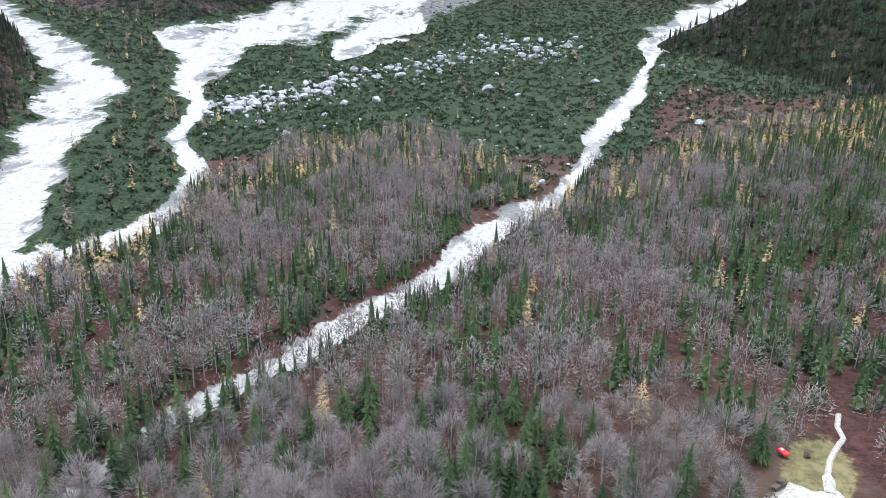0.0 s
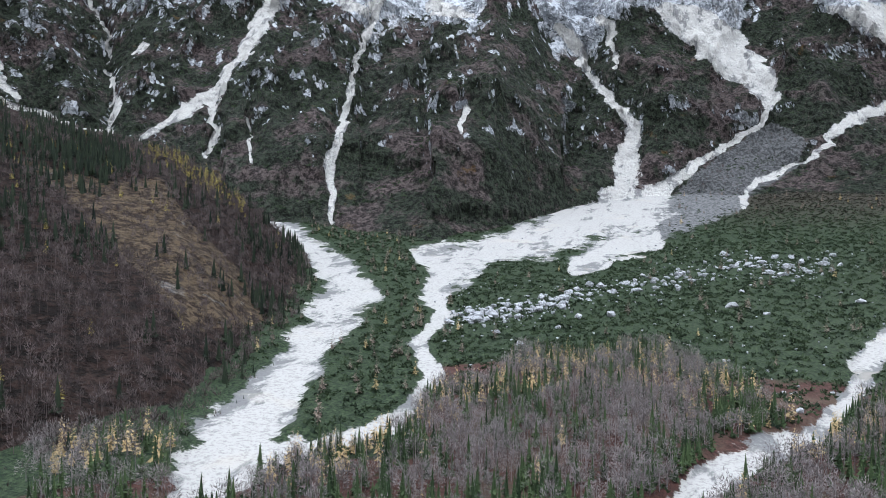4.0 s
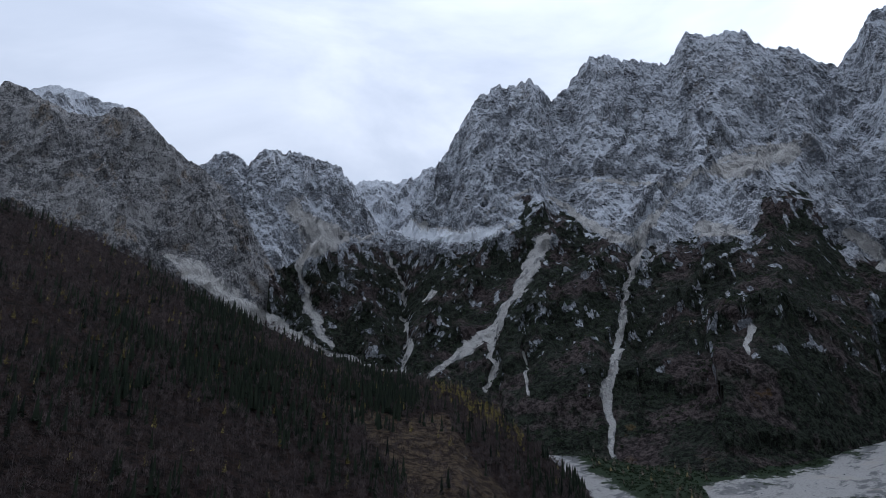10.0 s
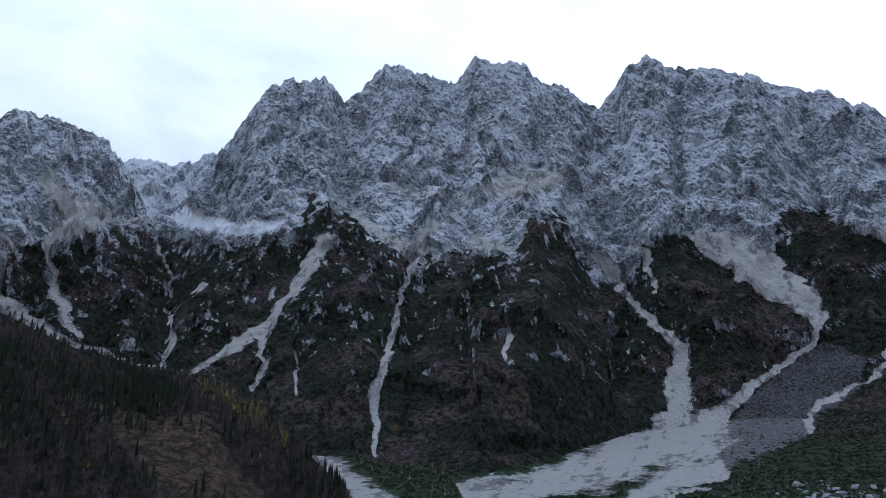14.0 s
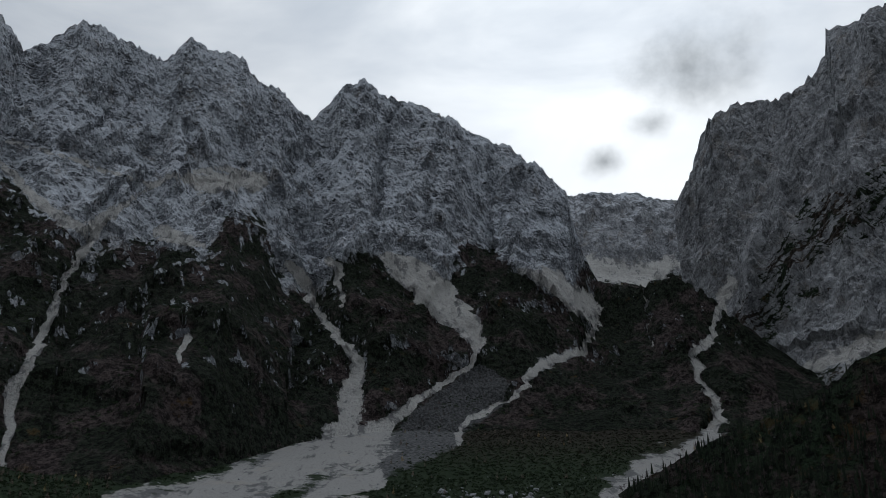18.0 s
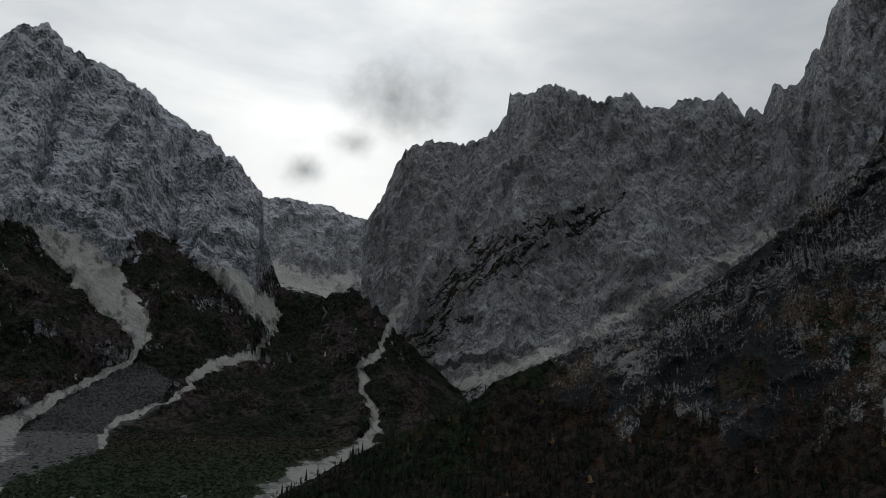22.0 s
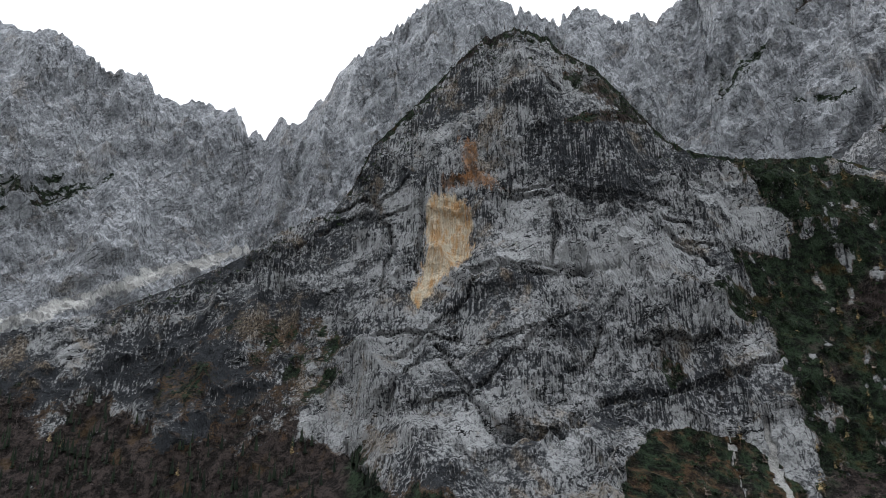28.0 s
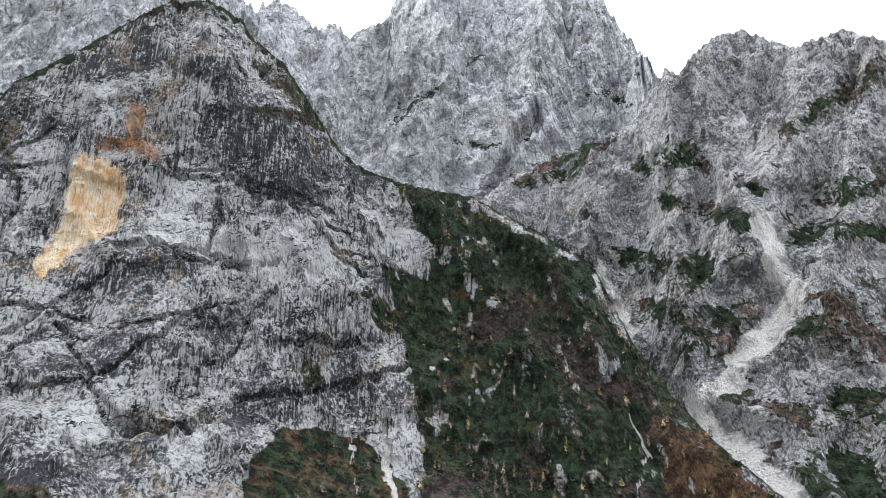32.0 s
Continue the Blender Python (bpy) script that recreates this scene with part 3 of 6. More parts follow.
CHUTE_G17 = [(-95.2, -1.6, 0.33), (-94.9, 0.5, 0.28), (-94.4, 3.1, 0.23)]
CHUTE_G18 = [(-98.0, -1.7, 1.21), (-97.5, 0.5, 0.93), (-97.2, 3.5, 0.56)]
CHUTE_G14 = [(-113.2, 18.0, 0.65), (-115.1, 17.7, 0.37)]
CHUTE_G15 = [(-116.5, -1.8, 0.28), (-117.6, 1.6, 0.37), (-116.6, 4.1, 0.37), (-116.3, 5.8, 0.28)]
CHUTE_G16 = [(42.0, 13.4, 0.56), (42.7, 12.5, 0.28)]
CHUTE_SHELF = [(37.8, 19.9, 0.37), (33.9, 21.9, 0.33), (29.9, 22.5, 0.37), (25.0, 21.8, 0.42), (21.1, 21.3, 0.37), (18.6, 22.4, 0.46), (15.7, 23.2, 0.74), (12.9, 23.0, 0.65)]
CLEFTS_MAIN = [[(8.7, 27.4, 1.02), (9.6, 25.2, 1.02), (10.4, 22.7, 1.21), (11.2, 21.0, 0.93)], [(31.8, 28.3, 0.74), (32.1, 26.2, 0.84), (30.5, 23.5, 0.74), (28.4, 21.9, 0.46)], [(24.5, 30.1, 0.65), (24.9, 25.7, 0.65), (25.9, 23.0, 0.46)], [(35.7, 29.5, 0.56), (35.6, 25.7, 0.74), (37.9, 21.5, 0.56)], [(13.8, 22.9, 0.65), (14.9, 20.5, 0.74), (16.5, 18.0, 0.56)], [(39.1, 26.4, 0.46), (39.9, 23.2, 0.56), (40.7, 20.0, 0.46)], [(19.0, 31.5, 0.46), (19.7, 27.7, 0.56), (19.0, 24.0, 0.37)], [(0.6, 29.0, 0.65), (2.2, 24.0, 0.74), (2.6, 19.3, 0.84)], [(-3.5, 27.5, 0.46), (-2.4, 22.5, 0.65), (-1.8, 17.5, 0.65)], [(-7.9, 25.9, 0.46), (-7.2, 21.0, 0.65), (-7.5, 17.3, 0.56)], [(1.0, 29.4, 0.56), (2.1, 25.2, 0.74), (2.5, 19.8, 0.74)]]
CLEFTS_CLIFF = [[(-74.4, 16.5, 0.28), (-77.3, 16.7, 0.42), (-79.7, 15.7, 0.37), (-84.9, 15.5, 0.23)], [(-78.3, 23.0, 0.23), (-82.3, 22.1, 0.33), (-87.6, 20.3, 0.37), (-92.2, 19.5, 0.23)], [(-81.6, 30.6, 0.28), (-83.6, 29.2, 0.37), (-84.9, 28.6, 0.28)], [(-72.5, 10.3, 0.37), (-74.7, 6.7, 0.42), (-76.7, 3.1, 0.56), (-80.7, 2.7, 0.65), (-84.3, 3.7, 0.37)], [(-92.3, 15.6, 0.28), (-95.3, 14.3, 0.42)], [(-98.8, 8.2, 0.33), (-94.9, 6.7, 0.42), (-91.5, 5.9, 0.28)], [(-64.7, 10.0, 0.28), (-69.7, 11.6, 0.37), (-74.4, 10.7, 0.23)], [(-63.6, 20.8, 0.33), (-67.4, 21.6, 0.33), (-69.8, 23.3, 0.23)]]
CLEFTS_FACE = [[(-71.3, 23.4, 0.28), (-71.0, 19.9, 0.37), (-70.5, 16.2, 0.28)], [(-82.5, 20.6, 0.33), (-82.7, 18.5, 0.37), (-81.6, 16.2, 0.23)], [(-68.4, 4.0, 0.33), (-69.0, 6.2, 0.37), (-70.7, 8.9, 0.28)], [(-85.8, 11.0, 0.23), (-84.6, 8.8, 0.42), (-83.2, 7.5, 0.56)], [(-65.3, 24.2, 0.33), (-68.5, 18.9, 0.28), (-67.7, 14.3, 0.28)], [(-90.3, 18.0, 0.33), (-92.8, 16.0, 0.28), (-95.9, 15.8, 0.23)], [(-65.1, 2.2, 0.37), (-67.0, -0.7, 0.37)], [(-76.3, 9.8, 0.28), (-80.0, 11.1, 0.33), (-84.8, 12.4, 0.23)]]
LEDGES_CLIFF = [[(-84.8, 31.5, 1.12), (-87.8, 30.0, 1.4), (-89.9, 28.2, 1.02)], [(-84.1, 28.1, 0.56), (-87.6, 28.2, 0.74), (-91.1, 27.2, 0.65)], [(-95.5, 14.0, 1.21), (-97.2, 11.7, 1.67)], [(-90.2, 8.6, 1.4), (-91.2, 7.3, 1.58)]]
LEDGES_RIGHT = [[(-27.3, 12.1, 0.93), (-29.7, 14.2, 1.4), (-32.7, 17.7, 1.02)], [(-35.8, 15.7, 0.74), (-38.2, 17.4, 1.12), (-42.0, 19.3, 1.21), (-45.4, 21.5, 0.56)], [(-31.2, 16.4, 0.65), (-32.7, 18.6, 0.56)], [(-26.8, 10.5, 1.4), (-30.1, 12.3, 1.21), (-32.9, 12.2, 0.65)], [(-97.1, 27.5, 0.46), (-99.6, 30.0, 0.65), (-102.8, 31.7, 0.56), (-105.0, 33.6, 0.37)], [(-113.7, 29.6, 0.93), (-116.2, 29.7, 1.21), (-118.5, 28.6, 0.93)], [(-102.7, 26.8, 0.46), (-105.8, 26.3, 0.65), (-109.4, 27.0, 0.46)]]
LEDGES_GORGE = [[(-108.5, 23.2, 1.4), (-112.3, 24.6, 2.14), (-115.8, 26.2, 1.86)], [(-118.9, 23.7, 1.86), (-122.3, 24.5, 2.33), (-123.9, 23.2, 1.4)], [(-120.5, 21.2, 1.4), (-123.5, 20.0, 1.86), (-126.3, 18.7, 1.4)], [(-116.0, 17.2, 1.86), (-121.2, 15.2, 2.6), (-125.8, 15.3, 2.33)], [(-118.7, 12.5, 2.33), (-122.9, 11.5, 2.79), (-126.1, 11.4, 1.86)], [(-121.7, 9.0, 1.86), (-124.2, 9.5, 2.14)], [(-128.8, 18.5, 1.4), (-132.2, 20.0, 2.14), (-135.6, 20.3, 2.33)]]
LEDGES_GORGE_LOW = [[(-130.6, 24.9, 1.4), (-134.1, 26.4, 1.86), (-137.8, 27.5, 1.86)], [(-129.7, 17.1, 1.12), (-132.8, 17.2, 1.86), (-135.6, 16.5, 1.86)], [(-130.2, 10.2, 2.33), (-133.5, 8.8, 3.25)], [(-130.9, 12.4, 1.86), (-134.6, 11.1, 2.33)], [(-130.9, 5.5, 2.33), (-133.4, 4.2, 2.79)], [(-110.4, 18.7, 1.4), (-114.1, 16.7, 1.4)], [(-126.4, 21.9, 0.74), (-128.3, 20.7, 0.93)]]
CREST_MAIN_WEST = [(55.7, 14.1), (53.5, 15.7), (52.4, 17.3), (48.5, 17.8), (44.4, 18.6), (44.0, 19.9), (43.5, 21.1), (41.9, 23.6), (40.5, 25.6), (39.5, 27.4), (38.2, 29.1), (36.3, 30.0), (34.8, 29.9), (33.3, 30.5), (32.5, 29.8), (31.4, 28.6), (29.9, 29.6), (28.9, 30.7), (27.6, 31.8), (26.3, 31.7), (25.0, 31.2), (23.4, 30.8), (21.6, 30.4), (20.5, 30.8), (19.8, 32.0), (19.1, 32.3), (17.8, 31.7), (16.3, 31.7), (14.7, 31.5)]
CREST_MAIN_EAST = [(14.0, 30.5), (13.3, 29.9), (12.0, 29.8), (11.0, 29.3), (10.3, 28.4), (8.4, 27.5), (7.9, 28.1), (6.8, 28.9), (5.9, 30.1), (5.2, 30.6), (3.9, 30.9), (2.6, 30.1), (1.0, 29.6), (-0.6, 29.3), (-2.7, 28.4), (-4.5, 27.9), (-5.7, 26.8), (-7.8, 26.0), (-9.3, 25.8), (-10.5, 24.5), (-11.7, 24.2), (-13.1, 22.6), (-14.2, 21.4), (-14.4, 19.5), (-14.7, 17.6)]
CREST_COL = [(-10.1, 20.8), (-14.2, 21.3), (-16.4, 21.4), (-18.3, 21.1), (-20.1, 21.0), (-21.6, 20.3), (-23.4, 20.0), (-24.3, 20.3)]
CREST_RIGHT_WEST = [(-22.8, 19.4), (-23.5, 20.6), (-24.5, 22.2), (-25.6, 24.6), (-26.5, 25.9), (-28.7, 26.6), (-31.0, 26.3), (-32.8, 26.5), (-34.8, 27.5), (-35.6, 28.4), (-36.0, 30.2), (-38.0, 29.9), (-39.3, 30.7), (-41.1, 30.3), (-42.9, 29.4), (-43.7, 28.9), (-45.2, 29.1), (-47.0, 29.1), (-47.7, 28.2), (-48.9, 27.7), (-49.9, 27.6), (-50.7, 28.1), (-52.0, 28.0), (-52.6, 27.6), (-54.2, 28.0), (-55.0, 27.1), (-55.6, 26.0), (-56.3, 26.4), (-57.0, 25.8), (-57.5, 26.6), (-58.3, 27.9), (-58.8, 27.4), (-60.0, 27.4), (-60.8, 28.8), (-62.1, 29.6), (-62.9, 31.5), (-64.4, 32.8), (-65.8, 33.8)]
CREST_RIGHT_EAST = [(-73.8, 39.0), (-83.7, 35.4), (-85.6, 36.5), (-87.7, 35.8), (-89.1, 35.0), (-89.8, 34.7), (-91.4, 35.3), (-92.6, 34.3), (-93.9, 35.1), (-93.7, 35.1), (-96.3, 36.3), (-96.8, 37.6), (-97.9, 38.2), (-102.3, 38.5), (-107.9, 38.0), (-113.3, 37.8), (-116.4, 36.9), (-117.1, 36.2), (-118.2, 34.2), (-120.4, 31.8), (-121.0, 30.4), (-121.5, 28.2)]
CREST_LEFT = [(76.8, 25.5), (76.9, 25.1), (75.3, 25.4), (73.5, 24.8), (71.8, 24.4), (69.8, 24.6), (69.1, 25.4), (67.5, 25.7), (66.6, 25.1), (65.1, 23.9), (63.1, 22.6), (62.0, 22.2), (59.8, 20.7), (58.5, 19.5), (57.4, 17.8), (56.1, 15.8), (55.1, 14.3)]
CREST_HORN = [(66.5, 19.5), (64.1, 20.8), (62.0, 22.2), (60.5, 23.6), (59.1, 23.4), (58.1, 22.9), (56.9, 24.2), (55.4, 24.2), (54.0, 24.2), (52.5, 23.8), (50.5, 23.4), (49.2, 22.0), (47.9, 20.2), (46.9, 18.7)]
CREST_SNOW = [(50.3, 21.5), (50.4, 21.3), (49.2, 21.9), (48.2, 22.3), (46.5, 22.4), (45.5, 22.2), (44.0, 22.8), (42.2, 23.7), (40.5, 24.3)]
CREST_GORGE = [(-118.2, 27.0), (-121.0, 30.3), (-121.6, 31.0), (-122.7, 30.2), (-124.3, 31.8), (-125.8, 32.5), (-128.1, 32.5), (-129.7, 31.8), (-131.7, 30.4), (-133.4, 30.6), (-135.4, 30.7), (-136.9, 30.0), (-138.1, 29.3)]
AREA_TALUS_EAST = [(2.3, 17.1), (-1.2, 16.2), (-2.9, 15.3), (-4.8, 13.0), (-6.9, 11.1), (-6.3, 9.3), (-5.5, 10.0), (-2.7, 12.0), (-0.1, 14.0), (2.0, 16.2)]
AREA_HEAD_APRON = [(-14.2, 17.0), (-16.4, 15.9), (-19.1, 15.5), (-22.1, 15.9), (-23.1, 15.1), (-21.7, 14.4), (-19.4, 13.8), (-16.3, 14.3), (-13.6, 15.6)]
AREA_DOME_SCREE = [(-10.0, 15.6), (-12.7, 15.7), (-14.4, 14.2), (-16.4, 12.3), (-15.8, 10.7), (-13.4, 12.4), (-11.2, 14.4)]
AREA_HEAD_GULLY = [(-23.2, 14.9), (-24.6, 14.1), (-26.8, 12.8), (-26.3, 10.9), (-24.9, 9.3), (-23.8, 9.0), (-24.7, 11.0), (-25.1, 12.7)]
AREA_LEFT_TALUS = [(54.9, 20.2), (53.2, 19.9), (50.2, 18.5), (48.3, 18.0), (50.6, 16.8), (52.2, 16.1), (53.5, 17.6)]
AREA_STRIP = [(63.9, 15.1), (62.5, 15.3), (59.0, 13.4), (54.4, 11.0), (50.4, 7.8), (52.4, 8.2), (57.5, 11.0), (62.1, 13.6)]
AREA_BOWL = [(47.4, 19.6), (44.4, 19.9), (43.2, 18.8), (39.7, 18.6), (35.6, 19.2), (36.6, 18.0), (40.5, 17.4), (43.9, 17.7), (45.9, 18.4)]
AREA_SHELF = [(20.2, 22.0), (16.7, 22.8), (12.2, 23.1), (11.3, 22.0), (15.3, 21.3), (17.7, 21.2)]
AREA_SCRUB_EAST = [(-4.8, 17.9), (-7.5, 17.5), (-9.1, 16.2), (-13.0, 13.2), (-15.6, 11.0), (-14.8, 9.4), (-11.3, 8.2), (-8.1, 7.9), (-6.5, 10.2), (-7.1, 12.0), (-4.8, 16.2)]
AREA_KNOB = [(7.0, 16.0), (3.7, 17.5), (1.3, 16.2), (-1.4, 14.1), (-5.4, 10.6), (-3.5, 7.9), (-1.2, 6.1), (1.1, 4.8), (2.9, 6.1), (3.0, 8.4), (4.9, 10.6), (5.9, 13.8)]
# recessed ledges: dark scrub cover that also stands in for their shadow
AREA_WALL_DARK = [(-24.9, 8.7), (-27.5, 11.9), (-30.1, 16.1), (-32.5, 18.1), (-36.9, 20.0), (-40.9, 20.9), (-43.4, 21.5), (-41.8, 18.9), (-38.8, 16.6), (-34.0, 15.2), (-30.7, 13.1), (-30.3, 10.6), (-28.1, 8.3)]
AREA_WALL_TOP = [(-96.2, 26.9), (-97.4, 29.9), (-102.4, 31.7), (-106.1, 33.9), (-104.2, 32.2), (-100.8, 30.3), (-97.2, 27.4)]
AREA_FLANK = [(-96.6, 23.6), (-100.4, 23.4), (-105.4, 21.2), (-110.2, 18.5), (-114.4, 16.4), (-114.7, 14.1), (-116.7, 10.4), (-119.8, 6.4), (-123.3, 1.8), (-126.0, -1.3), (-126.0, -4.2), (-98.3, -4.9), (-99.7, -1.7), (-100.1, 2.2), (-99.1, 6.6), (-98.0, 10.6), (-97.2, 14.3), (-96.2, 16.8), (-97.6, 16.6), (-100.0, 15.7), (-100.7, 17.6), (-99.0, 19.9)]
AREA_MOUND = [(-86.8, -4.8), (-86.6, -0.9), (-87.0, 1.6), (-89.2, 3.4), (-91.8, 3.9), (-95.1, 2.9), (-97.6, 1.3), (-99.2, -1.2), (-99.8, -4.9)]
AREA_RUST = [(-118.0, 4.5), (-121.9, 3.2), (-126.0, -1.3), (-126.0, -4.2), (-118.8, -4.5), (-118.5, 0.6)]
AREA_OCHRE = [(-71.1, 21.6), (-71.6, 22.8), (-73.7, 22.9), (-75.3, 22.2), (-75.6, 19.7), (-75.4, 17.2), (-73.6, 16.3), (-72.4, 14.6), (-70.7, 12.9), (-69.9, 14.3), (-71.0, 17.2)]
AREA_ORANGE = [(-74.0, 27.9), (-76.3, 26.8), (-76.1, 25.1), (-79.1, 23.1), (-78.6, 22.2), (-76.2, 23.1), (-71.6, 22.2), (-72.5, 24.2), (-74.6, 25.0)]
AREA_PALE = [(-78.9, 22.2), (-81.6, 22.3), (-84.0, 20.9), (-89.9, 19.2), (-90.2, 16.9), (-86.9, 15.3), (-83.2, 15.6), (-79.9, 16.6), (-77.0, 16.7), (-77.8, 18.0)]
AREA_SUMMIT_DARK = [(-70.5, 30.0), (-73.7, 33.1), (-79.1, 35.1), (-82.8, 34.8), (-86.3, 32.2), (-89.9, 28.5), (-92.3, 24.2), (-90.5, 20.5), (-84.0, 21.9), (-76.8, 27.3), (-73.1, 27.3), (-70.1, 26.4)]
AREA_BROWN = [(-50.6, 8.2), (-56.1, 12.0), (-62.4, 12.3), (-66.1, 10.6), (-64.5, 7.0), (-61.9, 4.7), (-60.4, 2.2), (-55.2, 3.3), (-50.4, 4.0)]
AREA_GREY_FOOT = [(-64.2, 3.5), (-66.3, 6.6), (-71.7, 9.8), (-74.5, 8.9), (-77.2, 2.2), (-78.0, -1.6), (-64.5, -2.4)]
COVER_LINE = [(54.4, 16.7), (52.5, 16.3), (50.6, 17.7), (46.0, 18.1), (43.7, 17.0), (40.7, 17.6), (38.5, 18.2), (35.3, 18.7), (34.2, 21.2), (31.6, 20.6), (30.3, 19.8), (28.6, 18.9), (25.6, 17.1), (24.7, 15.4), (23.7, 17.0), (21.7, 17.1), (20.3, 17.6), (17.9, 17.5), (16.4, 16.6), (15.3, 19.6), (13.8, 20.5), (12.0, 19.4), (10.3, 15.8), (9.9, 14.4), (7.2, 14.5), (5.3, 15.7), (3.1, 16.0), (2.1, 15.5), (-0.4, 12.9), (-2.2, 11.8), (-4.2, 17.1), (-5.4, 17.4), (-7.2, 16.7), (-9.6, 15.5), (-11.1, 14.1)]
CLEFTS_SEEN = [[(-75.3, 16.2, 0.37), (-78.5, 16.3, 0.56), (-81.3, 16.6, 0.42), (-85.5, 15.1, 0.47), (-87.8, 15.6, 0.37)], [(-78.6, 22.4, 0.28), (-84.0, 20.9, 0.37), (-89.9, 18.9, 0.37), (-93.8, 17.4, 0.28)], [(-77.2, 2.2, 0.65), (-79.4, 3.1, 1.02), (-82.1, 2.9, 0.74), (-83.9, 4.3, 0.37)], [(-68.5, 8.4, 0.33), (-71.7, 11.6, 0.42), (-76.0, 15.3, 0.33)], [(-70.4, 4.2, 0.33), (-75.9, 6.6, 0.37), (-81.1, 11.1, 0.42), (-84.7, 10.5, 0.37)], [(-85.3, 5.2, 0.33), (-90.4, 5.9, 0.37), (-95.0, 7.0, 0.37), (-98.7, 8.0, 0.33)], [(-58.0, 16.1, 0.37), (-63.8, 19.7, 0.33), (-69.7, 21.3, 0.28)]]
AREA_CLEARING = [(50.8, 5.1), (44.5, 3.5), (41.0, 4.0), (38.9, 0.7), (34.9, -3.4), (33.1, -7.6), (38.9, -8.0), (42.5, -3.4), (44.7, -1.1), (48.2, 3.0)]
AREA_STONY = [(2.2, 1.8), (0.6, 3.1), (-2.5, 5.7), (-6.3, 8.3), (-8.7, 6.5), (-8.0, 4.7), (-5.2, 3.0), (-3.9, 1.3), (1.0, -0.4), (2.5, -1.2)]
AREA_SPRUCES = [(62.0, 12.6), (58.0, 11.5), (51.8, 8.7), (45.4, 6.4), (42.8, 4.7), (45.3, 2.4), (50.2, 0.6), (54.1, 0.5), (57.2, 3.0), (61.5, 5.5)]
SPURS_MAIN = [[(12.5, 23.0, 4.19), (12.7, 18.7, 10.7), (14.2, 13.2, 18.14), (15.1, 5.1, 22.33)], [(33.8, 21.7, 4.19), (31.9, 17.4, 9.77), (30.7, 11.5, 13.02), (31.4, 5.2, 14.89)], [(21.7, 17.6, 4.19), (22.3, 14.3, 7.44), (21.9, 8.8, 9.3)], [(4.2, 22.4, 4.19), (3.9, 17.0, 7.91), (1.5, 11.5, 10.23), (0.7, 7.2, 8.37)], [(-5.0, 17.4, 3.26), (-6.9, 14.8, 6.98), (-8.9, 11.2, 10.23), (-9.8, 8.0, 10.23)], [(33.3, 30.4, 2.79), (33.8, 25.5, 6.05), (34.0, 21.7, 6.98)], [(26.8, 31.7, 2.79), (27.3, 27.2, 6.05), (29.7, 22.1, 6.98)], [(19.1, 32.3, 2.79), (19.0, 27.2, 7.44), (18.7, 23.1, 8.37)], [(3.9, 30.8, 2.79), (5.6, 26.1, 8.84), (6.1, 21.7, 8.84)], [(-2.5, 28.2, 2.79), (-2.6, 23.5, 7.91), (-3.5, 18.2, 7.91)]]
SPURS_MORE = [[(-7.8, 26.0, 2.79), (-9.1, 22.1, 6.98), (-11.8, 17.3, 6.98)], [(-1.1, 29.5, 2.79), (-2.1, 24.1, 6.05), (-3.1, 18.5, 6.05)], [(48.8, 17.4, 2.79), (47.9, 14.0, 6.05), (46.2, 9.1, 7.44)], [(40.7, 17.4, 2.79), (41.2, 13.8, 6.98), (42.9, 8.4, 8.37)], [(37.9, 28.9, 2.33), (39.1, 25.1, 5.12), (41.0, 20.9, 5.58)]]
SPURS_RIGHT = [[(-39.6, 30.6, 3.72), (-37.9, 23.1, 11.16), (-32.1, 12.4, 13.02)], [(-54.1, 27.9, 3.26), (-51.7, 22.4, 7.91), (-46.5, 15.9, 8.84)], [(-27.7, 26.3, 2.79), (-27.5, 21.5, 6.98), (-25.5, 15.0, 6.98)], [(-113.3, 37.6, 6.98), (-110.3, 31.1, 13.02), (-107.5, 24.9, 12.09)], [(-93.7, 34.9, 3.26), (-91.9, 30.4, 6.05), (-90.6, 27.7, 6.05)], [(-65.1, 33.7, 3.72), (-63.4, 26.5, 7.44), (-60.9, 20.5, 7.44)], [(-101.2, 38.1, 4.19), (-100.3, 31.3, 8.37), (-99.3, 25.9, 7.44)]]
SPURS_GORGE = [[(-127.6, 32.5, 2.79), (-122.4, 27.6, 6.51), (-118.6, 22.4, 8.84), (-114.0, 18.2, 7.91)], [(-135.4, 30.7, 2.79), (-133.0, 26.5, 6.51), (-130.3, 22.1, 7.91), (-125.3, 15.1, 8.84)], [(-138.1, 29.1, 3.72), (-135.5, 21.0, 6.98), (-133.1, 15.4, 7.44), (-131.2, 7.9, 7.44)], [(-120.5, 19.1, 4.19), (-120.9, 13.7, 6.51), (-121.6, 8.1, 6.98)]]
SPURS_LEFT = [[(67.5, 25.7, 2.79), (64.1, 19.7, 8.84), (57.7, 13.7, 8.84)], [(74.7, 25.5, 3.72), (72.7, 20.3, 9.3), (67.7, 16.2, 7.91)]]
SPURS_HORN = [[(56.9, 24.2, 2.33), (55.7, 21.5, 5.58), (52.1, 18.6, 5.58)], [(60.5, 23.6, 2.33), (58.7, 19.0, 6.05), (56.1, 15.2, 6.05)], [(50.5, 23.4, 1.86), (49.9, 21.1, 3.72), (48.8, 18.8, 4.19)]]
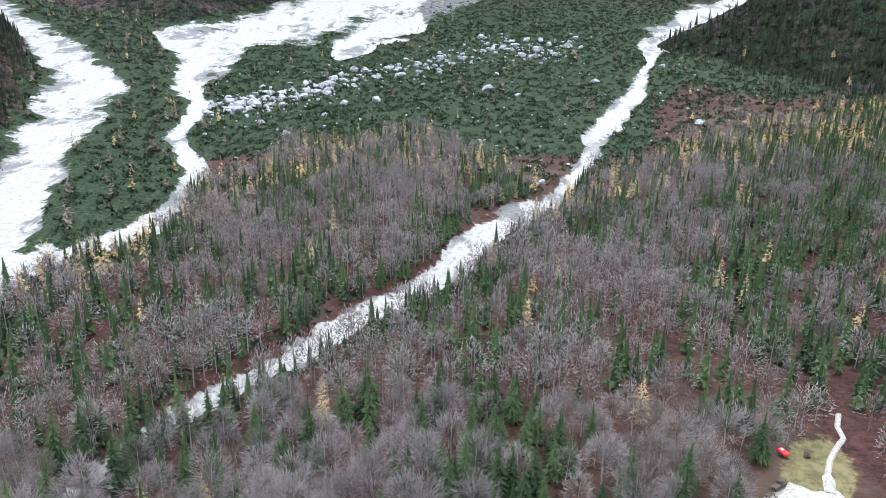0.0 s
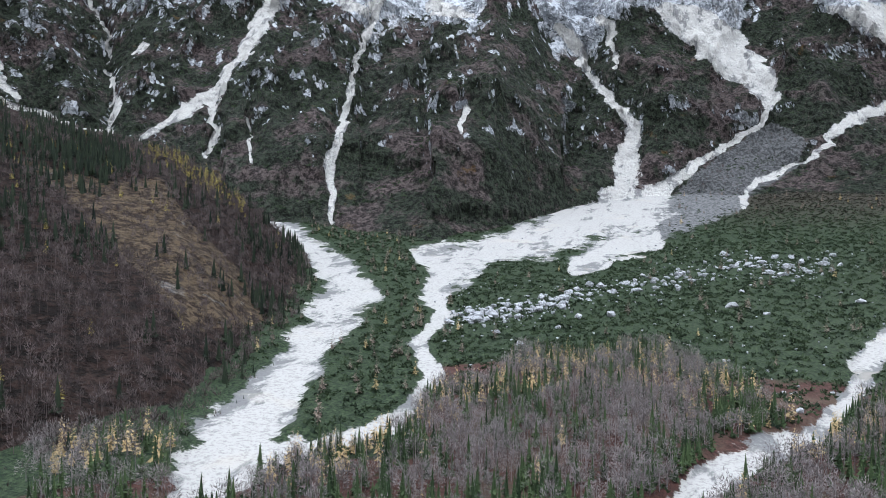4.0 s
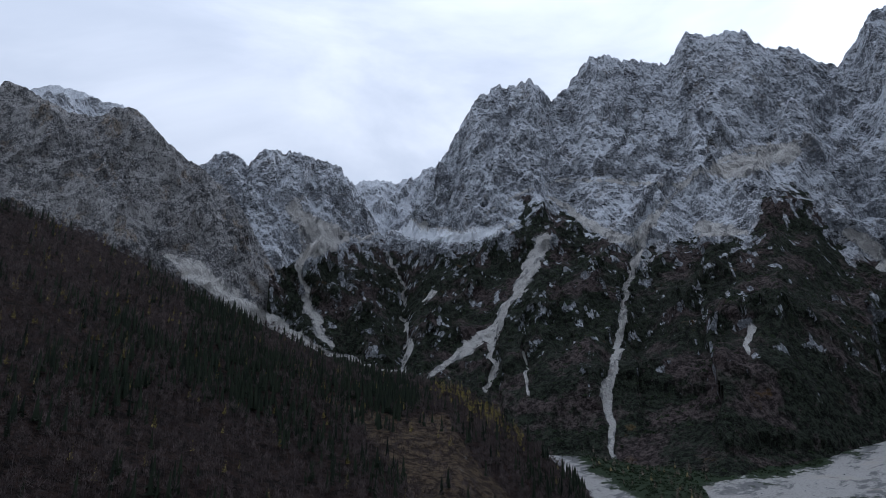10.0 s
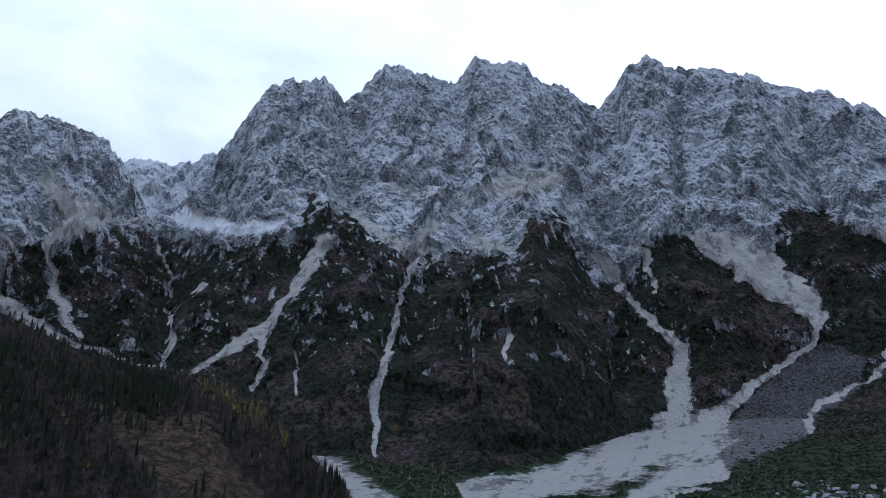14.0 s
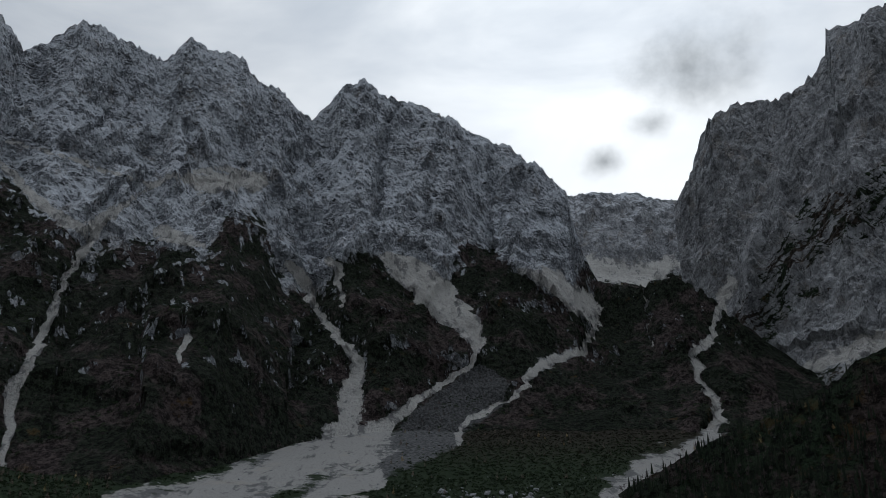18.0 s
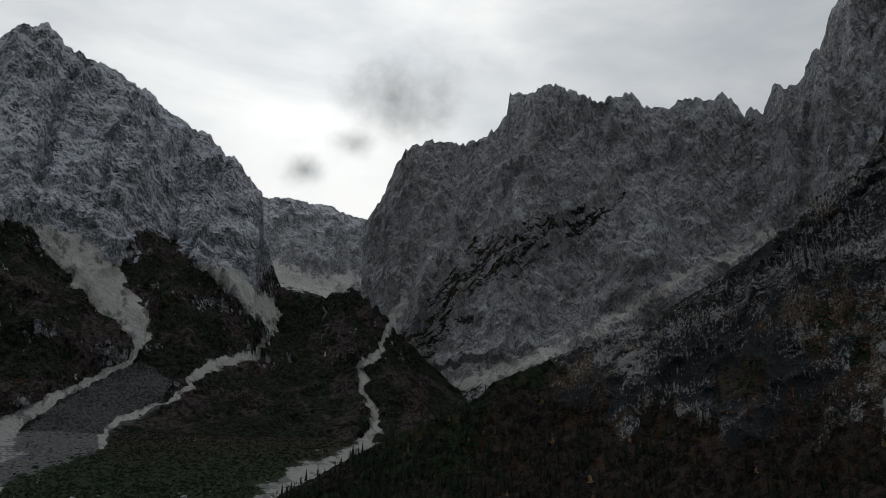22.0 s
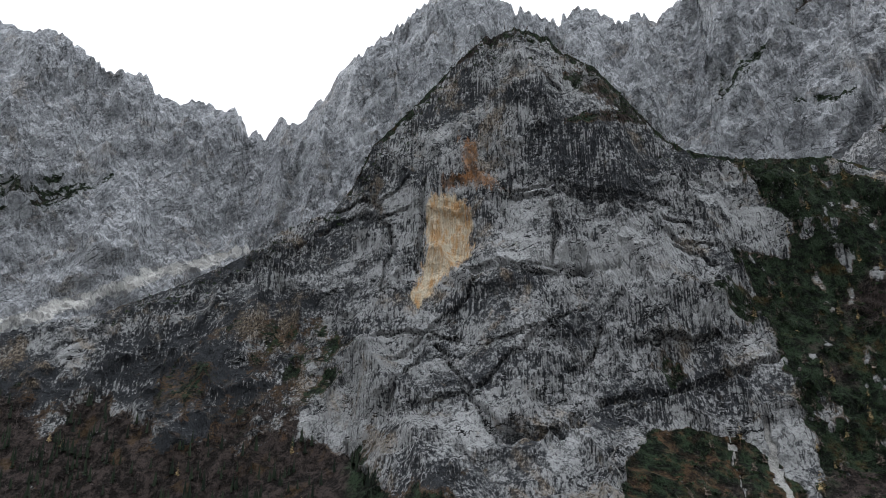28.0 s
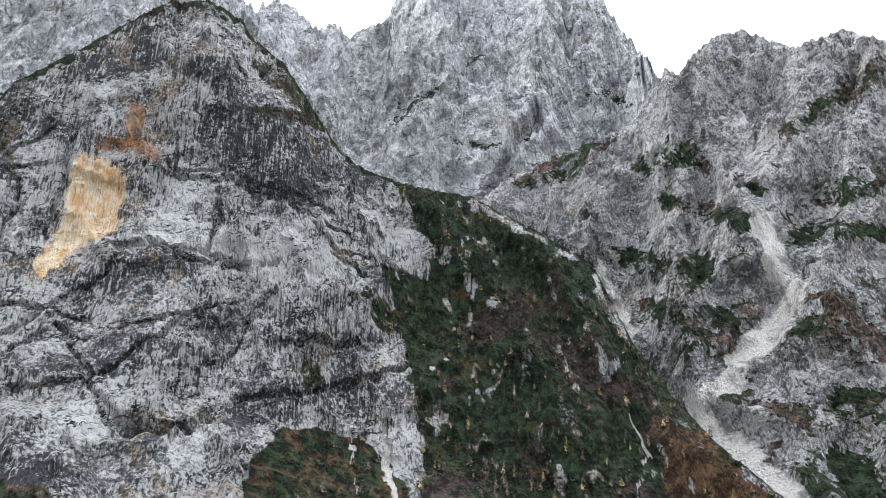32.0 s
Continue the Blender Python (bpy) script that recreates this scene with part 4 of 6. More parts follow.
SPURS_CLIFF = [[(-96.9, 23.6, 2.33), (-102.4, 19.0, 5.12), (-107.2, 12.5, 6.98), (-111.4, 3.5, 8.84)], [(-105.4, 21.2, 2.33), (-111.1, 16.1, 5.12), (-115.2, 8.7, 6.51), (-121.3, 1.0, 7.44)], [(-79.1, 35.3, 4.19), (-82.0, 28.8, 11.16), (-87.4, 22.5, 13.02), (-92.0, 13.6, 12.09)], [(-66.2, 8.8, 4.19), (-70.0, 3.5, 9.3), (-71.8, -1.6, 10.23)], [(-58.4, 16.2, 2.79), (-56.3, 10.2, 6.98), (-53.0, 4.9, 7.91)]]
AREA_GOLD = [(41.9, 6.1), (39.9, 6.1), (37.4, 4.8), (34.6, 2.1), (34.8, 0.7), (37.3, 2.5), (39.6, 4.3), (41.9, 4.9)]
CREST_FAR = [(82.0, 22.0), (78.2, 24.3), (76.9, 24.9), (75.1, 25.3), (73.7, 26.0), (71.7, 26.1), (70.0, 25.7), (68.5, 25.7), (67.0, 25.4), (65.1, 23.9)]
CREST_SPUR_LONG = [(150.0, 6.0), (120.0, 16.0), (90.0, 20.0)] + CREST_SPUR
SPUR_R = ((150, 900), (90, 1000), (70, 1000), (57, 950), (45, 900), (37, 850), (33, 800), (29.3, 720))
SPUR_FOOT = ((150, 240), (75, 220), (47, 228), (40, 240), (36, 300), (31.5, 400), (29.3, 560))
CREST_MAIN = CREST_MAIN_WEST + CREST_MAIN_EAST[:-1] + [(-14.9, 17.6), (-16.0, 14.4), (-18.0, 13.5), (-20.0, 13.7), (-22.0, 14.2), (-24.0, 13.0), (-26.0, 11.0), (-28.5, 7.5)]
CREST_COL_LONG = [(-3.0, 13.0), (-7.0, 17.0)] + CREST_COL + [(-26.5, 19.0), (-30.0, 14.0), (-36.0, 8.0)]
CREST_RIGHT = CREST_RIGHT_WEST + CREST_RIGHT_EAST
CREST_GORGE_LONG = [(-100.0, 19.0), (-105.0, 22.0), (-110.0, 25.0), (-115.0, 26.0)] + CREST_GORGE + [(-150.0, 26.0), (-170.0, 18.0)]

# ---------------------------------------------------------------- valley floor
def ring(az0, az1, step):
    return np.linspace(az0, az1, int(abs(az1 - az0) / step) + 1)


def sheet_faces(nu, nv):
    i = np.arange(nu - 1)[:, None] * nv + np.arange(nv - 1)[None, :]
    return np.stack([i, i + nv, i + nv + 1, i + 1], -1).reshape(-1, 4)


FLOOR_CHUTES = (("torrent_bed", CHUTE_TORRENT, "pale gravel bed of a dry mountain torrent"), ("river_bed", CHUTE_RIVER, "wide pale gravel bed of a dry river"),
                ("rivulet_bed", CHUTE_RIVULET, "narrow winding gravel bed between dwarf pines"), ("scree_fan", CHUTE_FAN, "pale scree fan below the rock chutes"),
                ("scree_tongue", CHUTE_FANLOW, "tongue of pale scree among low scrub"), ("side_scree", CHUTE_SIDE, "small patchy scree chute"))


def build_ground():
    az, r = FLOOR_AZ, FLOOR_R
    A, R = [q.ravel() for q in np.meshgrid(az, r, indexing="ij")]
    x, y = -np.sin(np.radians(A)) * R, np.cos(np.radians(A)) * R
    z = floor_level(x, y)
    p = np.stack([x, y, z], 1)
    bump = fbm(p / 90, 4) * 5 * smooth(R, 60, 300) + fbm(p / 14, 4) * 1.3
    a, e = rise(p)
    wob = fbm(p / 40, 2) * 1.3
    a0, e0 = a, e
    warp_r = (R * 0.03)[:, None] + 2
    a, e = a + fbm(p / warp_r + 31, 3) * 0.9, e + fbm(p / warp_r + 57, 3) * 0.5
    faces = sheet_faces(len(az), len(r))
    deep = [line_mask(a, e, line, wob) for _, line, _ in FLOOR_CHUTES]
    top = np.max(deep, 0)
    a, e = a0, e0
    carve = smooth(top, -0.3, 0.25)
    p[:, 2] += bump * (1 - 0.75 * carve) - 2.2 * carve
    scrub = smooth(e, -12.5, -9.0) * smooth(a, -19, -15) + smooth(e, -7, -4) * smooth(-a, 10, 18) * 0.7
    scrub = scrub + smooth(e, -19.5, -17.5) * smooth(a, 19, 22)
    mat = fbm(p / 5.0, 3) * 1.5 * np.clip(scrub, 0, 1) * (1 - carve) * smooth(R, 250, 400)
    p[:, 2] += np.maximum(mat, -0.3) * smooth(1300 - R, 0, 100)
    grass = np.clip(1.6 - np.hypot((a + 33) / 2.4, (e + 31.5) / 2.2), 0, 1)
    heath = smooth(e, -0.5, 3.0) * smooth(-a, 0, 5)
    stony = smooth(area_mask(a, e, AREA_STONY, wob), -0.6, 0.8)
    attrs = [("scrub", np.clip(scrub, 0, 1)), ("grass", grass), ("gully", np.clip(top, -2, 1)), ("heath", heath), ("stony", stony)]
    which = np.where(top > -0.12, np.argmax(deep, 0), -1)
    fw = np.where((which[faces] >= 0).sum(1) >= 2, np.max(which[faces], 1), -1)
    found = pieces(faces, fw)
    rest = np.ones(len(faces), bool)
    for i, got in found:
        rest[got] = False
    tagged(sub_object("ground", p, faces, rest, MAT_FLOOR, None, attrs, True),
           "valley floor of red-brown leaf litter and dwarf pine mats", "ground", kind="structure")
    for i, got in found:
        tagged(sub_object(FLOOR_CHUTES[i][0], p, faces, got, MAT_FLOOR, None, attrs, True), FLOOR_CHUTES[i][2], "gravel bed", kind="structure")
    return p, top, np.clip(scrub, 0, 1), len(az), len(r)


# ---------------------------------------------------------------- mountains
SHEETS = {}


def mountain(name, label, crest, crest_r, foot_r, mat, step, profile, relief, ribs, jag, chutes=(), cover=None, ochre=None, bare=None, seed=0.0, beds=38.0, grain=1.0, clefts=(), ledges=(), cleft_depth=1.0, ledge_grow=0.36, main_part="rock_face", gap=0.0, snow=None, grass=None, tone=None, crag=120.0, lift=0.18, spurs=(), spur_depth=10.0, thin=1.0):
    """A mountain side from its foot to its crest and down behind. profile: share of height -> share of depth."""
    chutes = [(k, ln if len(ln[0]) == 2 else [(a, e, w * thin) for a, e, w in ln], q) for k, ln, q in chutes]
    az = ring(max(q[0] for q in crest), min(q[0] for q in crest), step)
    el = along(crest, az)
    rc, rf = along(crest_r, az), along(foot_r, az)
    fx, fy = -np.sin(np.radians(az)) * rf, np.cos(np.radians(az)) * rf
    zf = floor_level(fx, fy) - 18
    line = np.stack([az * 0.9, az * 0 + seed, az * 0], 1)
    zc = np.tan(np.radians(el)) * rc
    teeth = fbm(line * 1.9, 4, 0.66, True)
    goal = el + np.degrees(jag / rc) * (teeth - np.mean(teeth)) * 0.9 + lift
    span = float(np.max(el) - np.min(np.degrees(np.arctan2(zf, rf))))
    v = np.concatenate([np.linspace(0, 1, int(span / step)), 1 + np.array([0.02, 0.08, 0.2, 0.45, 0.8])])
    nu, nv = len(az), len(v)
    V = np.tile(v, nu)
    U = np.repeat(az, nv)
    RC, RF, ZC, ZF = (np.repeat(q, nv) for q in (rc, rf, zc, zf))
    g = np.interp(np.minimum(V, 1), [q[0] for q in profile], [q[1] for q in profile])
    back = np.maximum(V - 1, 0)
    R = RF + (RC - RF) * g + back * (RC - RF) * 0.9
    Z = ZF + (ZC - ZF) * np.minimum(V, 1) - back * (ZC - ZF) * 1.15
    s, c = np.sin(np.radians(U)), np.cos(np.radians(U))
    p = np.stack([-s * R, c * R, Z], 1)
    # broad buttresses, ribs that run down the slope, and rough rock
    q = p + seed * 100
    fade = smooth(V, 0.0, 0.12) * (1 - 0.45 * smooth(V, 0.9, 1.0)) * (V <= 1.0)
    broad = fbm(q / np.array([210.0, 210.0, 480.0]), 3, 0.5, True)
    rib = crags(q, crag)
    rough = fbm(q / np.array([16.0, 16.0, 13.0]), 4, 0.62)
    broken = facets(q, 60.0 * grain, 6, 3) * 1.2 + facets(q, 19.0 * grain, 6, 4) * 0.5
    bed = (p[:, 2] * 0.95 + (p[:, 0] * 0.94 - p[:, 1] * 0.35) * 0.3) / beds + fbm(q / 120, 3) * 1.6
    step_out = np.abs((bed % 1.0) - 0.5) * 2 - 0.5
    tooth = fbm(q / (7.0 * grain) + 11, 2, 0.7)
    d = (broad * relief * 0.6 + (rib * 2.6 + broken * 0.35 + rough * 0.25 + tooth * 0.14 + step_out * 0.2) * ribs) * fade
    wob = fbm(q / 45, 2) * 1.3
    a, e = rise(p)
    wa, we = fbm(q / (RC * 0.025)[:, None] + 31, 3) * 0.7, fbm(q / (RC * 0.025)[:, None] + 57, 3) * 0.5
    deep = [line_mask(a + wa, e + we, ln, wob) for _, ln, _ in chutes]
    top = np.max(deep, 0) if deep else np.full(len(p), -9.0)
    carve = smooth(top, -0.8, 0.5)
    cov = np.clip(cover(a, e, V, p), -1, 1.5) if cover else np.full(len(p), -1.0)
    d = d * (1 - 0.45 * smooth(top, -0.2, 0.4)) * (1 - 0.55 * smooth(cov, 0.3, 0.7)) - carve * ribs * 0.2
    fine_wob = fbm(q / (12 * grain), 3) * 2.0
    # the main spurs: roof-shaped ridges that run down the face, higher where they are broader
    roof = np.zeros(len(p))
    for ln in spurs:
        broadness = sum(k[2] for k in ln) / len(ln)
        roof = np.maximum(roof, np.clip(line_mask(a + wa * 1.2, e + we * 1.2, ln, wob * 0.35), 0, 1) * broadness * spur_depth)
    d = d + roof * fade
    for ln in clefts:
        d = d - smooth(line_mask(a + wa, e + we, ln, wob), -0.4, 0.7) * ribs * cleft_depth * (V <= 1)
    inward = np.stack([s, -c, np.full(len(p), 0.55)], 1) / 1.14
    p = p + inward * d[:, None]
    # heights shifted so the skyline fits the crest in the camera's view, with small teeth
    a, e = rise(p)
    short = np.repeat(goal - e.reshape(nu, nv).max(1), nv)
    e = e + short * smooth(V, 0.3, 1.0)
    p[:, 2] = np.tan(np.radians(e)) * np.hypot(p[:, 0], p[:, 1])
    a, e = rise(p)
    deep = [line_mask(a + wa, e + we, ln, wob) for _, ln, _ in chutes]
    top = np.max(deep, 0) if deep else top
    cov = np.clip(cover(a, e, V, p), -1, 1.5) if cover else cov
    for ln in ledges:
        cov = np.maximum(cov, 0.25 + ledge_grow * smooth(line_mask(a + wa * 0.6, e + we * 0.6, ln, fine_wob), -0.9, 0.5) - 0.25 * (line_mask(a, e, ln, fine_wob) < -2))
    faces = sheet_faces(nu, nv)[:, ::-1]
    attrs = [("cover", cov), ("bare", bare(a, e) if bare else np.full(len(p), 0.5)), ("gully", np.clip(top, -2, 1))]
    if ochre:
        attrs.append(("ochre", ochre(a, e)))
    if snow:
        attrs.append(("snow", np.clip(line_mask(a + wa * 0.6, e + we * 0.6, snow, wob), -1, 1)))
    else:
        attrs.append(("snow", np.full(len(p), -2.0)))
    if grass:
        attrs.append(("grass", grass(a, e)))
    if tone:
        attrs.extend(tone(a, e, p))
    which = np.where(top > -0.12, np.argmax(deep, 0) if deep else 0, -1)
    fw = np.where((which[faces] >= 0).sum(1) >= 2, np.max(which[faces], 1), -1)
    base = tagged(new(name), label, "mountain")
    base.location = p[nv * (nu // 2)]
    local = p - np.array(base.location)
    found = pieces(faces, fw)
    rest = np.ones(len(faces), bool)
    for i, got in found:
        tagged(sub_object(chutes[i][0], local, faces, got, mat, base, attrs), chutes[i][2])
        rest[got] = False
    if gap:
        open_ground = (cov[faces].mean(1) < gap) & rest
        for i, got in pieces(faces, np.where(open_ground, 0, -1)):
            if len(got) > 60:
                tagged(sub_object("stony_clearing", local, faces, got, mat, base, attrs), "stony clearing with dry grass")
                rest[got] = False
    sub_object(main_part, local, faces, rest, mat, base, attrs)
    SHEETS[name] = (p, cov, top, V, nu, nv, a, e)
    return base


CONCAVE = ((0, 0), (0.12, 0.22), (0.35, 0.55), (0.6, 0.78), (0.8, 0.92), (1, 1))
EVEN = ((0, 0), (0.5, 0.53), (1, 1))
WALL = ((0, 0), (0.1, 0.35), (0.25, 0.62), (0.6, 0.85), (1, 1))

# the floor's polar grid is centred on the camera
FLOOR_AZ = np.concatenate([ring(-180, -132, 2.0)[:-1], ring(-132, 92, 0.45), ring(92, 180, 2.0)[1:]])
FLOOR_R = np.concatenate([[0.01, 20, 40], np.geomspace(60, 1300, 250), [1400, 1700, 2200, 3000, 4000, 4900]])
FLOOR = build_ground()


def spur_cover(a, e, v, p):
    """Closed wood, but for a stony clearing above the river bend."""
    gap = smooth(area_mask(a, e, AREA_CLEARING, fbm(p / 40, 3) * 2.5), -0.4, 0.8)
    return 1.15 - 0.46 * gap - 0.2 * gap * smooth(fbm(p / 18 + 4, 3), -0.1, 0.3)


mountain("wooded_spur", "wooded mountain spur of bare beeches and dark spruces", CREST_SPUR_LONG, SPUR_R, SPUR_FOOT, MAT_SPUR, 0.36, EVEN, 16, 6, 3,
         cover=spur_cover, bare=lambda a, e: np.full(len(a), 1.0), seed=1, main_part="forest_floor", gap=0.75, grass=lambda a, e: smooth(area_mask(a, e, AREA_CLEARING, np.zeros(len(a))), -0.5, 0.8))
mountain("rocky_mountain_left", "grey limestone mountain with a long scree strip at its foot", CREST_LEFT, ((77, 1900), (51, 1500)), ((77, 1200), (51, 1050)), MAT_LEFT, 0.17, CONCAVE, 60, 17, 12,
         (("scree_strip", AREA_STRIP, "long pale scree strip"), ("scree_strip", CHUTE_TALUS_A, "long pale scree strip")), lambda a, e, v, p: 0.62 - 0.09 * (e - 9) - 0.02 * (a - 52), seed=2, crag=110, spurs=SPURS_LEFT, spur_depth=9)
mountain("distant_horn", "far limestone peaks dusted with snow", CREST_HORN, ((65, 2600), (45, 2700)), ((65, 1900), (45, 2000)), MAT_HIGH, 0.16, CONCAVE, 70, 30, 25,
         (("scree_slope", AREA_LEFT_TALUS, "pinkish scree slope"), ("scree_chute", CHUTE_TALUS_B, "pale scree chute"), ("scree_strip", CHUTE_TALUS_A, "long pale scree strip")), lambda a, e, v, p: 0.55 - 0.12 * (e - 14), seed=3, spurs=SPURS_HORN, spur_depth=14)
mountain("snowy_ridge", "far snow-covered mountain ridge", CREST_SNOW, ((51, 3400), (39, 3300)), ((51, 2400), (39, 2400)), MAT_SNOWY, 0.16, EVEN, 60, 30, 35, seed=4)
mountain("far_ridge", "pale far limestone ridge behind the nearer mountain", CREST_FAR, ((83, 2900), (60, 2800)), ((83, 2300), (60, 2300)), MAT_SNOWY, 0.2, EVEN, 60, 25, 14, seed=11)
MAIN_CHUTES = tuple(("scree_gully", g, "pale scree gully") for g in (CHUTE_G1, CHUTE_G2, CHUTE_G3, CHUTE_G4, CHUTE_G5, CHUTE_G6, CHUTE_G8, CHUTE_G16, CHUTE_G20, CHUTE_G21, CHUTE_G22, CHUTE_G23, CHUTE_SHELF, CHUTE_CHUTE, CHUTE_FAN, CHUTE_TALUS_B, CHUTE_TALUS_A, CHUTE_SIDE, CHUTE_G9, CHUTE_TORRENT, AREA_TALUS_EAST, AREA_DOME_SCREE, AREA_LEFT_TALUS, AREA_STRIP, AREA_SHELF)) + (
    ("snow_apron", CHUTE_BOWL, "snow apron under the wall"),)


def main_cover(a, e, v, p):
    """Dwarf pine up to a wavy line, broken by rock ribs that run down the slope."""
    line = along(COVER_LINE + [(58, 14), (-13, 12.5), (-15, 16), (-17, 18), (-29, 19)], a) + fbm(p / 45, 4) * 1.6
    rock = smooth(fbm(p / np.array([20.0, 20.0, 60.0]) + 3, 4), 0.02, 0.34)
    return 0.67 + 0.06 * smooth(-a, 14, 17) + 0.08 * smooth(e, 8, 2) - 0.15 * rock * smooth(e, 4, 9) - 0.24 * smooth(e, line - 2.2, line + 0.6) - 0.34 * smooth(e, line + 0.2, line + 2.6)


mountain("main_massif", "high grey limestone massif, snow-dusted above and scrubby below", CREST_MAIN, ((56, 1450), (44, 1850), (40, 2100), (20, 2150), (4, 2000), (-8, 2000), (-14, 1900), (-17, 1700), (-28, 1500)),
         ((56, 1150), (34, 960), (28, 900), (20, 800), (13, 940), (8, 1090), (3, 1170), (-10, 1170), (-28, 1120)), MAT_HIGH, 0.165, CONCAVE, 100, 27, 22, MAIN_CHUTES, main_cover, seed=5, clefts=CLEFTS_MAIN, cleft_depth=0.6, snow=AREA_BOWL, spurs=SPURS_MAIN + SPURS_MORE, spur_depth=6, thin=0.68, tone=lambda a, e, p: [("stony", smooth(area_mask(a, e, AREA_STONY, fbm(p / 40, 2) * 1.3), -0.6, 0.8))], ledges=[AREA_KNOB, AREA_SCRUB_EAST], ledge_grow=0.40, crag=210)
mountain("valley_head", "limestone headwall above a scrubby valley ramp", CREST_COL_LONG, ((-3, 2300), (-10, 2700), (-26, 2700), (-36, 2300)), ((-3, 1130), (-36, 1130)), MAT_HEAD, 0.16, ((0, 0), (0.3, 0.4), (0.62, 0.86), (1, 1)), 40, 20, 15,
         tuple(("scree_gully", g, "pale scree gully") for g in (AREA_HEAD_APRON, AREA_HEAD_GULLY, AREA_DOME_SCREE, CHUTE_SIDE, CHUTE_APRON, CHUTE_G9, CHUTE_TORRENT)), lambda a, e, v, p: np.clip(0.55 + (14.3 - e) * 0.12, -1, 0.72), seed=6)
mountain("right_massif", "tall grey limestone wall with jagged summits", CREST_RIGHT, ((-22, 2050), (-35, 1900), (-55, 1800), (-65, 1500), (-80, 1450), (-110, 1400), (-123, 1200)),
         ((-22, 1850), (-27, 1700), (-32, 1380), (-40, 1150), (-57, 1000), (-80, 950), (-123, 800)), MAT_RIGHT, 0.2, WALL, 95, 34, 24,
         (("scree_gully", CHUTE_TORRENT, "pale scree gully"), ("scree_ledge", CHUTE_PATH, "long band of pale scree"), ("scree_gully", CHUTE_G12, "pale scree gully")),
         lambda a, e, v, p: 0.40 + np.interp(a, [-125, -105, -95, -88, -60, -22], [25, 21, 18, 10, 8, 8]) * 0.03 - e * 0.03, seed=7, ledges=LEDGES_RIGHT + [AREA_WALL_DARK, AREA_WALL_TOP], ledge_grow=0.33, crag=210, spurs=SPURS_RIGHT, spur_depth=8)


def cliff_cover(a, e, v, p):
    """Wood along the foot, dwarf pine on the flank and the grassy mound, a fringe along the crest."""
    wood = np.interp(a, [-90, -80, -70, -64, -60, -50, -42, -38, -34, -16], [-4, -4, 0, 3.5, 4.5, 4.5, 5, 9, 13, 12])
    wood = wood + fbm(p / 40, 4) * 4.5
    wob = fbm(p / 22, 4) * 3.5
    field = np.clip(0.40 + (wood - e) * 0.10, 0.12, 0.66)
    flank = smooth(area_mask(a, e, AREA_FLANK, wob), -0.6, 0.9)
    mound = smooth(area_mask(a, e, AREA_MOUND, wob), -0.4, 0.8)
    brown = smooth(area_mask(a, e, AREA_BROWN, wob), -0.9, 0.9)
    stony = smooth(fbm(p / np.array([16.0, 16.0, 34.0]) + 8, 4), 0.08, 0.42)
    field = np.maximum(field, np.maximum(flank * (0.70 - 0.32 * stony), np.maximum(mound * (0.66 - 0.1 * stony), brown * 0.46)))
    return field + 0.75 * smooth(v + 0.05 * fbm(p / 14 + 6, 3), 0.965, 1.0) * smooth(-a, 60, 68) + 0.10 * smooth(fbm(p / 35 + 4, 3), 0.15, 0.5)


def cliff_ochre(a, e):
    q = np.stack([a, e, a * 0], 1)
    wob = fbm(q * 0.6, 4) * 2.0
    return np.clip(area_mask(a, e, AREA_OCHRE, wob, 1.0), -1, 1)


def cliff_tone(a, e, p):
    """Tones of the face: rusty stains, lighter and darker zones, darker at the west end; and rust-brown undergrowth."""
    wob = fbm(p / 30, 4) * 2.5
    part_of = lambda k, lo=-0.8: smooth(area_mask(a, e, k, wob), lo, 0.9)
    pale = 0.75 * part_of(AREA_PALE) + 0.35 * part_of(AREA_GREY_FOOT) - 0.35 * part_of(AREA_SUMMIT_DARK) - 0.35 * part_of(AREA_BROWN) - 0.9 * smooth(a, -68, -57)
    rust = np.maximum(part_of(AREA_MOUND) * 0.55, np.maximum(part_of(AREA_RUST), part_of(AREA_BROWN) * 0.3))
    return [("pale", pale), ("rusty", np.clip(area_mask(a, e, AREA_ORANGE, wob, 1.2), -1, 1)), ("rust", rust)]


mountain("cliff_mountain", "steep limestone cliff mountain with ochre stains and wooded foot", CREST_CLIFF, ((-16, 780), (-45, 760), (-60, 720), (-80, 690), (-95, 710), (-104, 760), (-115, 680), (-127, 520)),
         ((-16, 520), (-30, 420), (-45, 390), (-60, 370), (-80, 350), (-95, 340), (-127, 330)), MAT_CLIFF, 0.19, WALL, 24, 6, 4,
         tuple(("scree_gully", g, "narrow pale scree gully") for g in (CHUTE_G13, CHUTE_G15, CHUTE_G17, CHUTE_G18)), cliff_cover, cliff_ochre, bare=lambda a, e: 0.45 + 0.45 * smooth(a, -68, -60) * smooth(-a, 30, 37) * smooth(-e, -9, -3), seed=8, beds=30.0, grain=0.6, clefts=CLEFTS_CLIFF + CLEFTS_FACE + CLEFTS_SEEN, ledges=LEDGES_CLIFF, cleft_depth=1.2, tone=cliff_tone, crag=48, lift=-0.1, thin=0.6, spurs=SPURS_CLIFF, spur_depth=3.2)
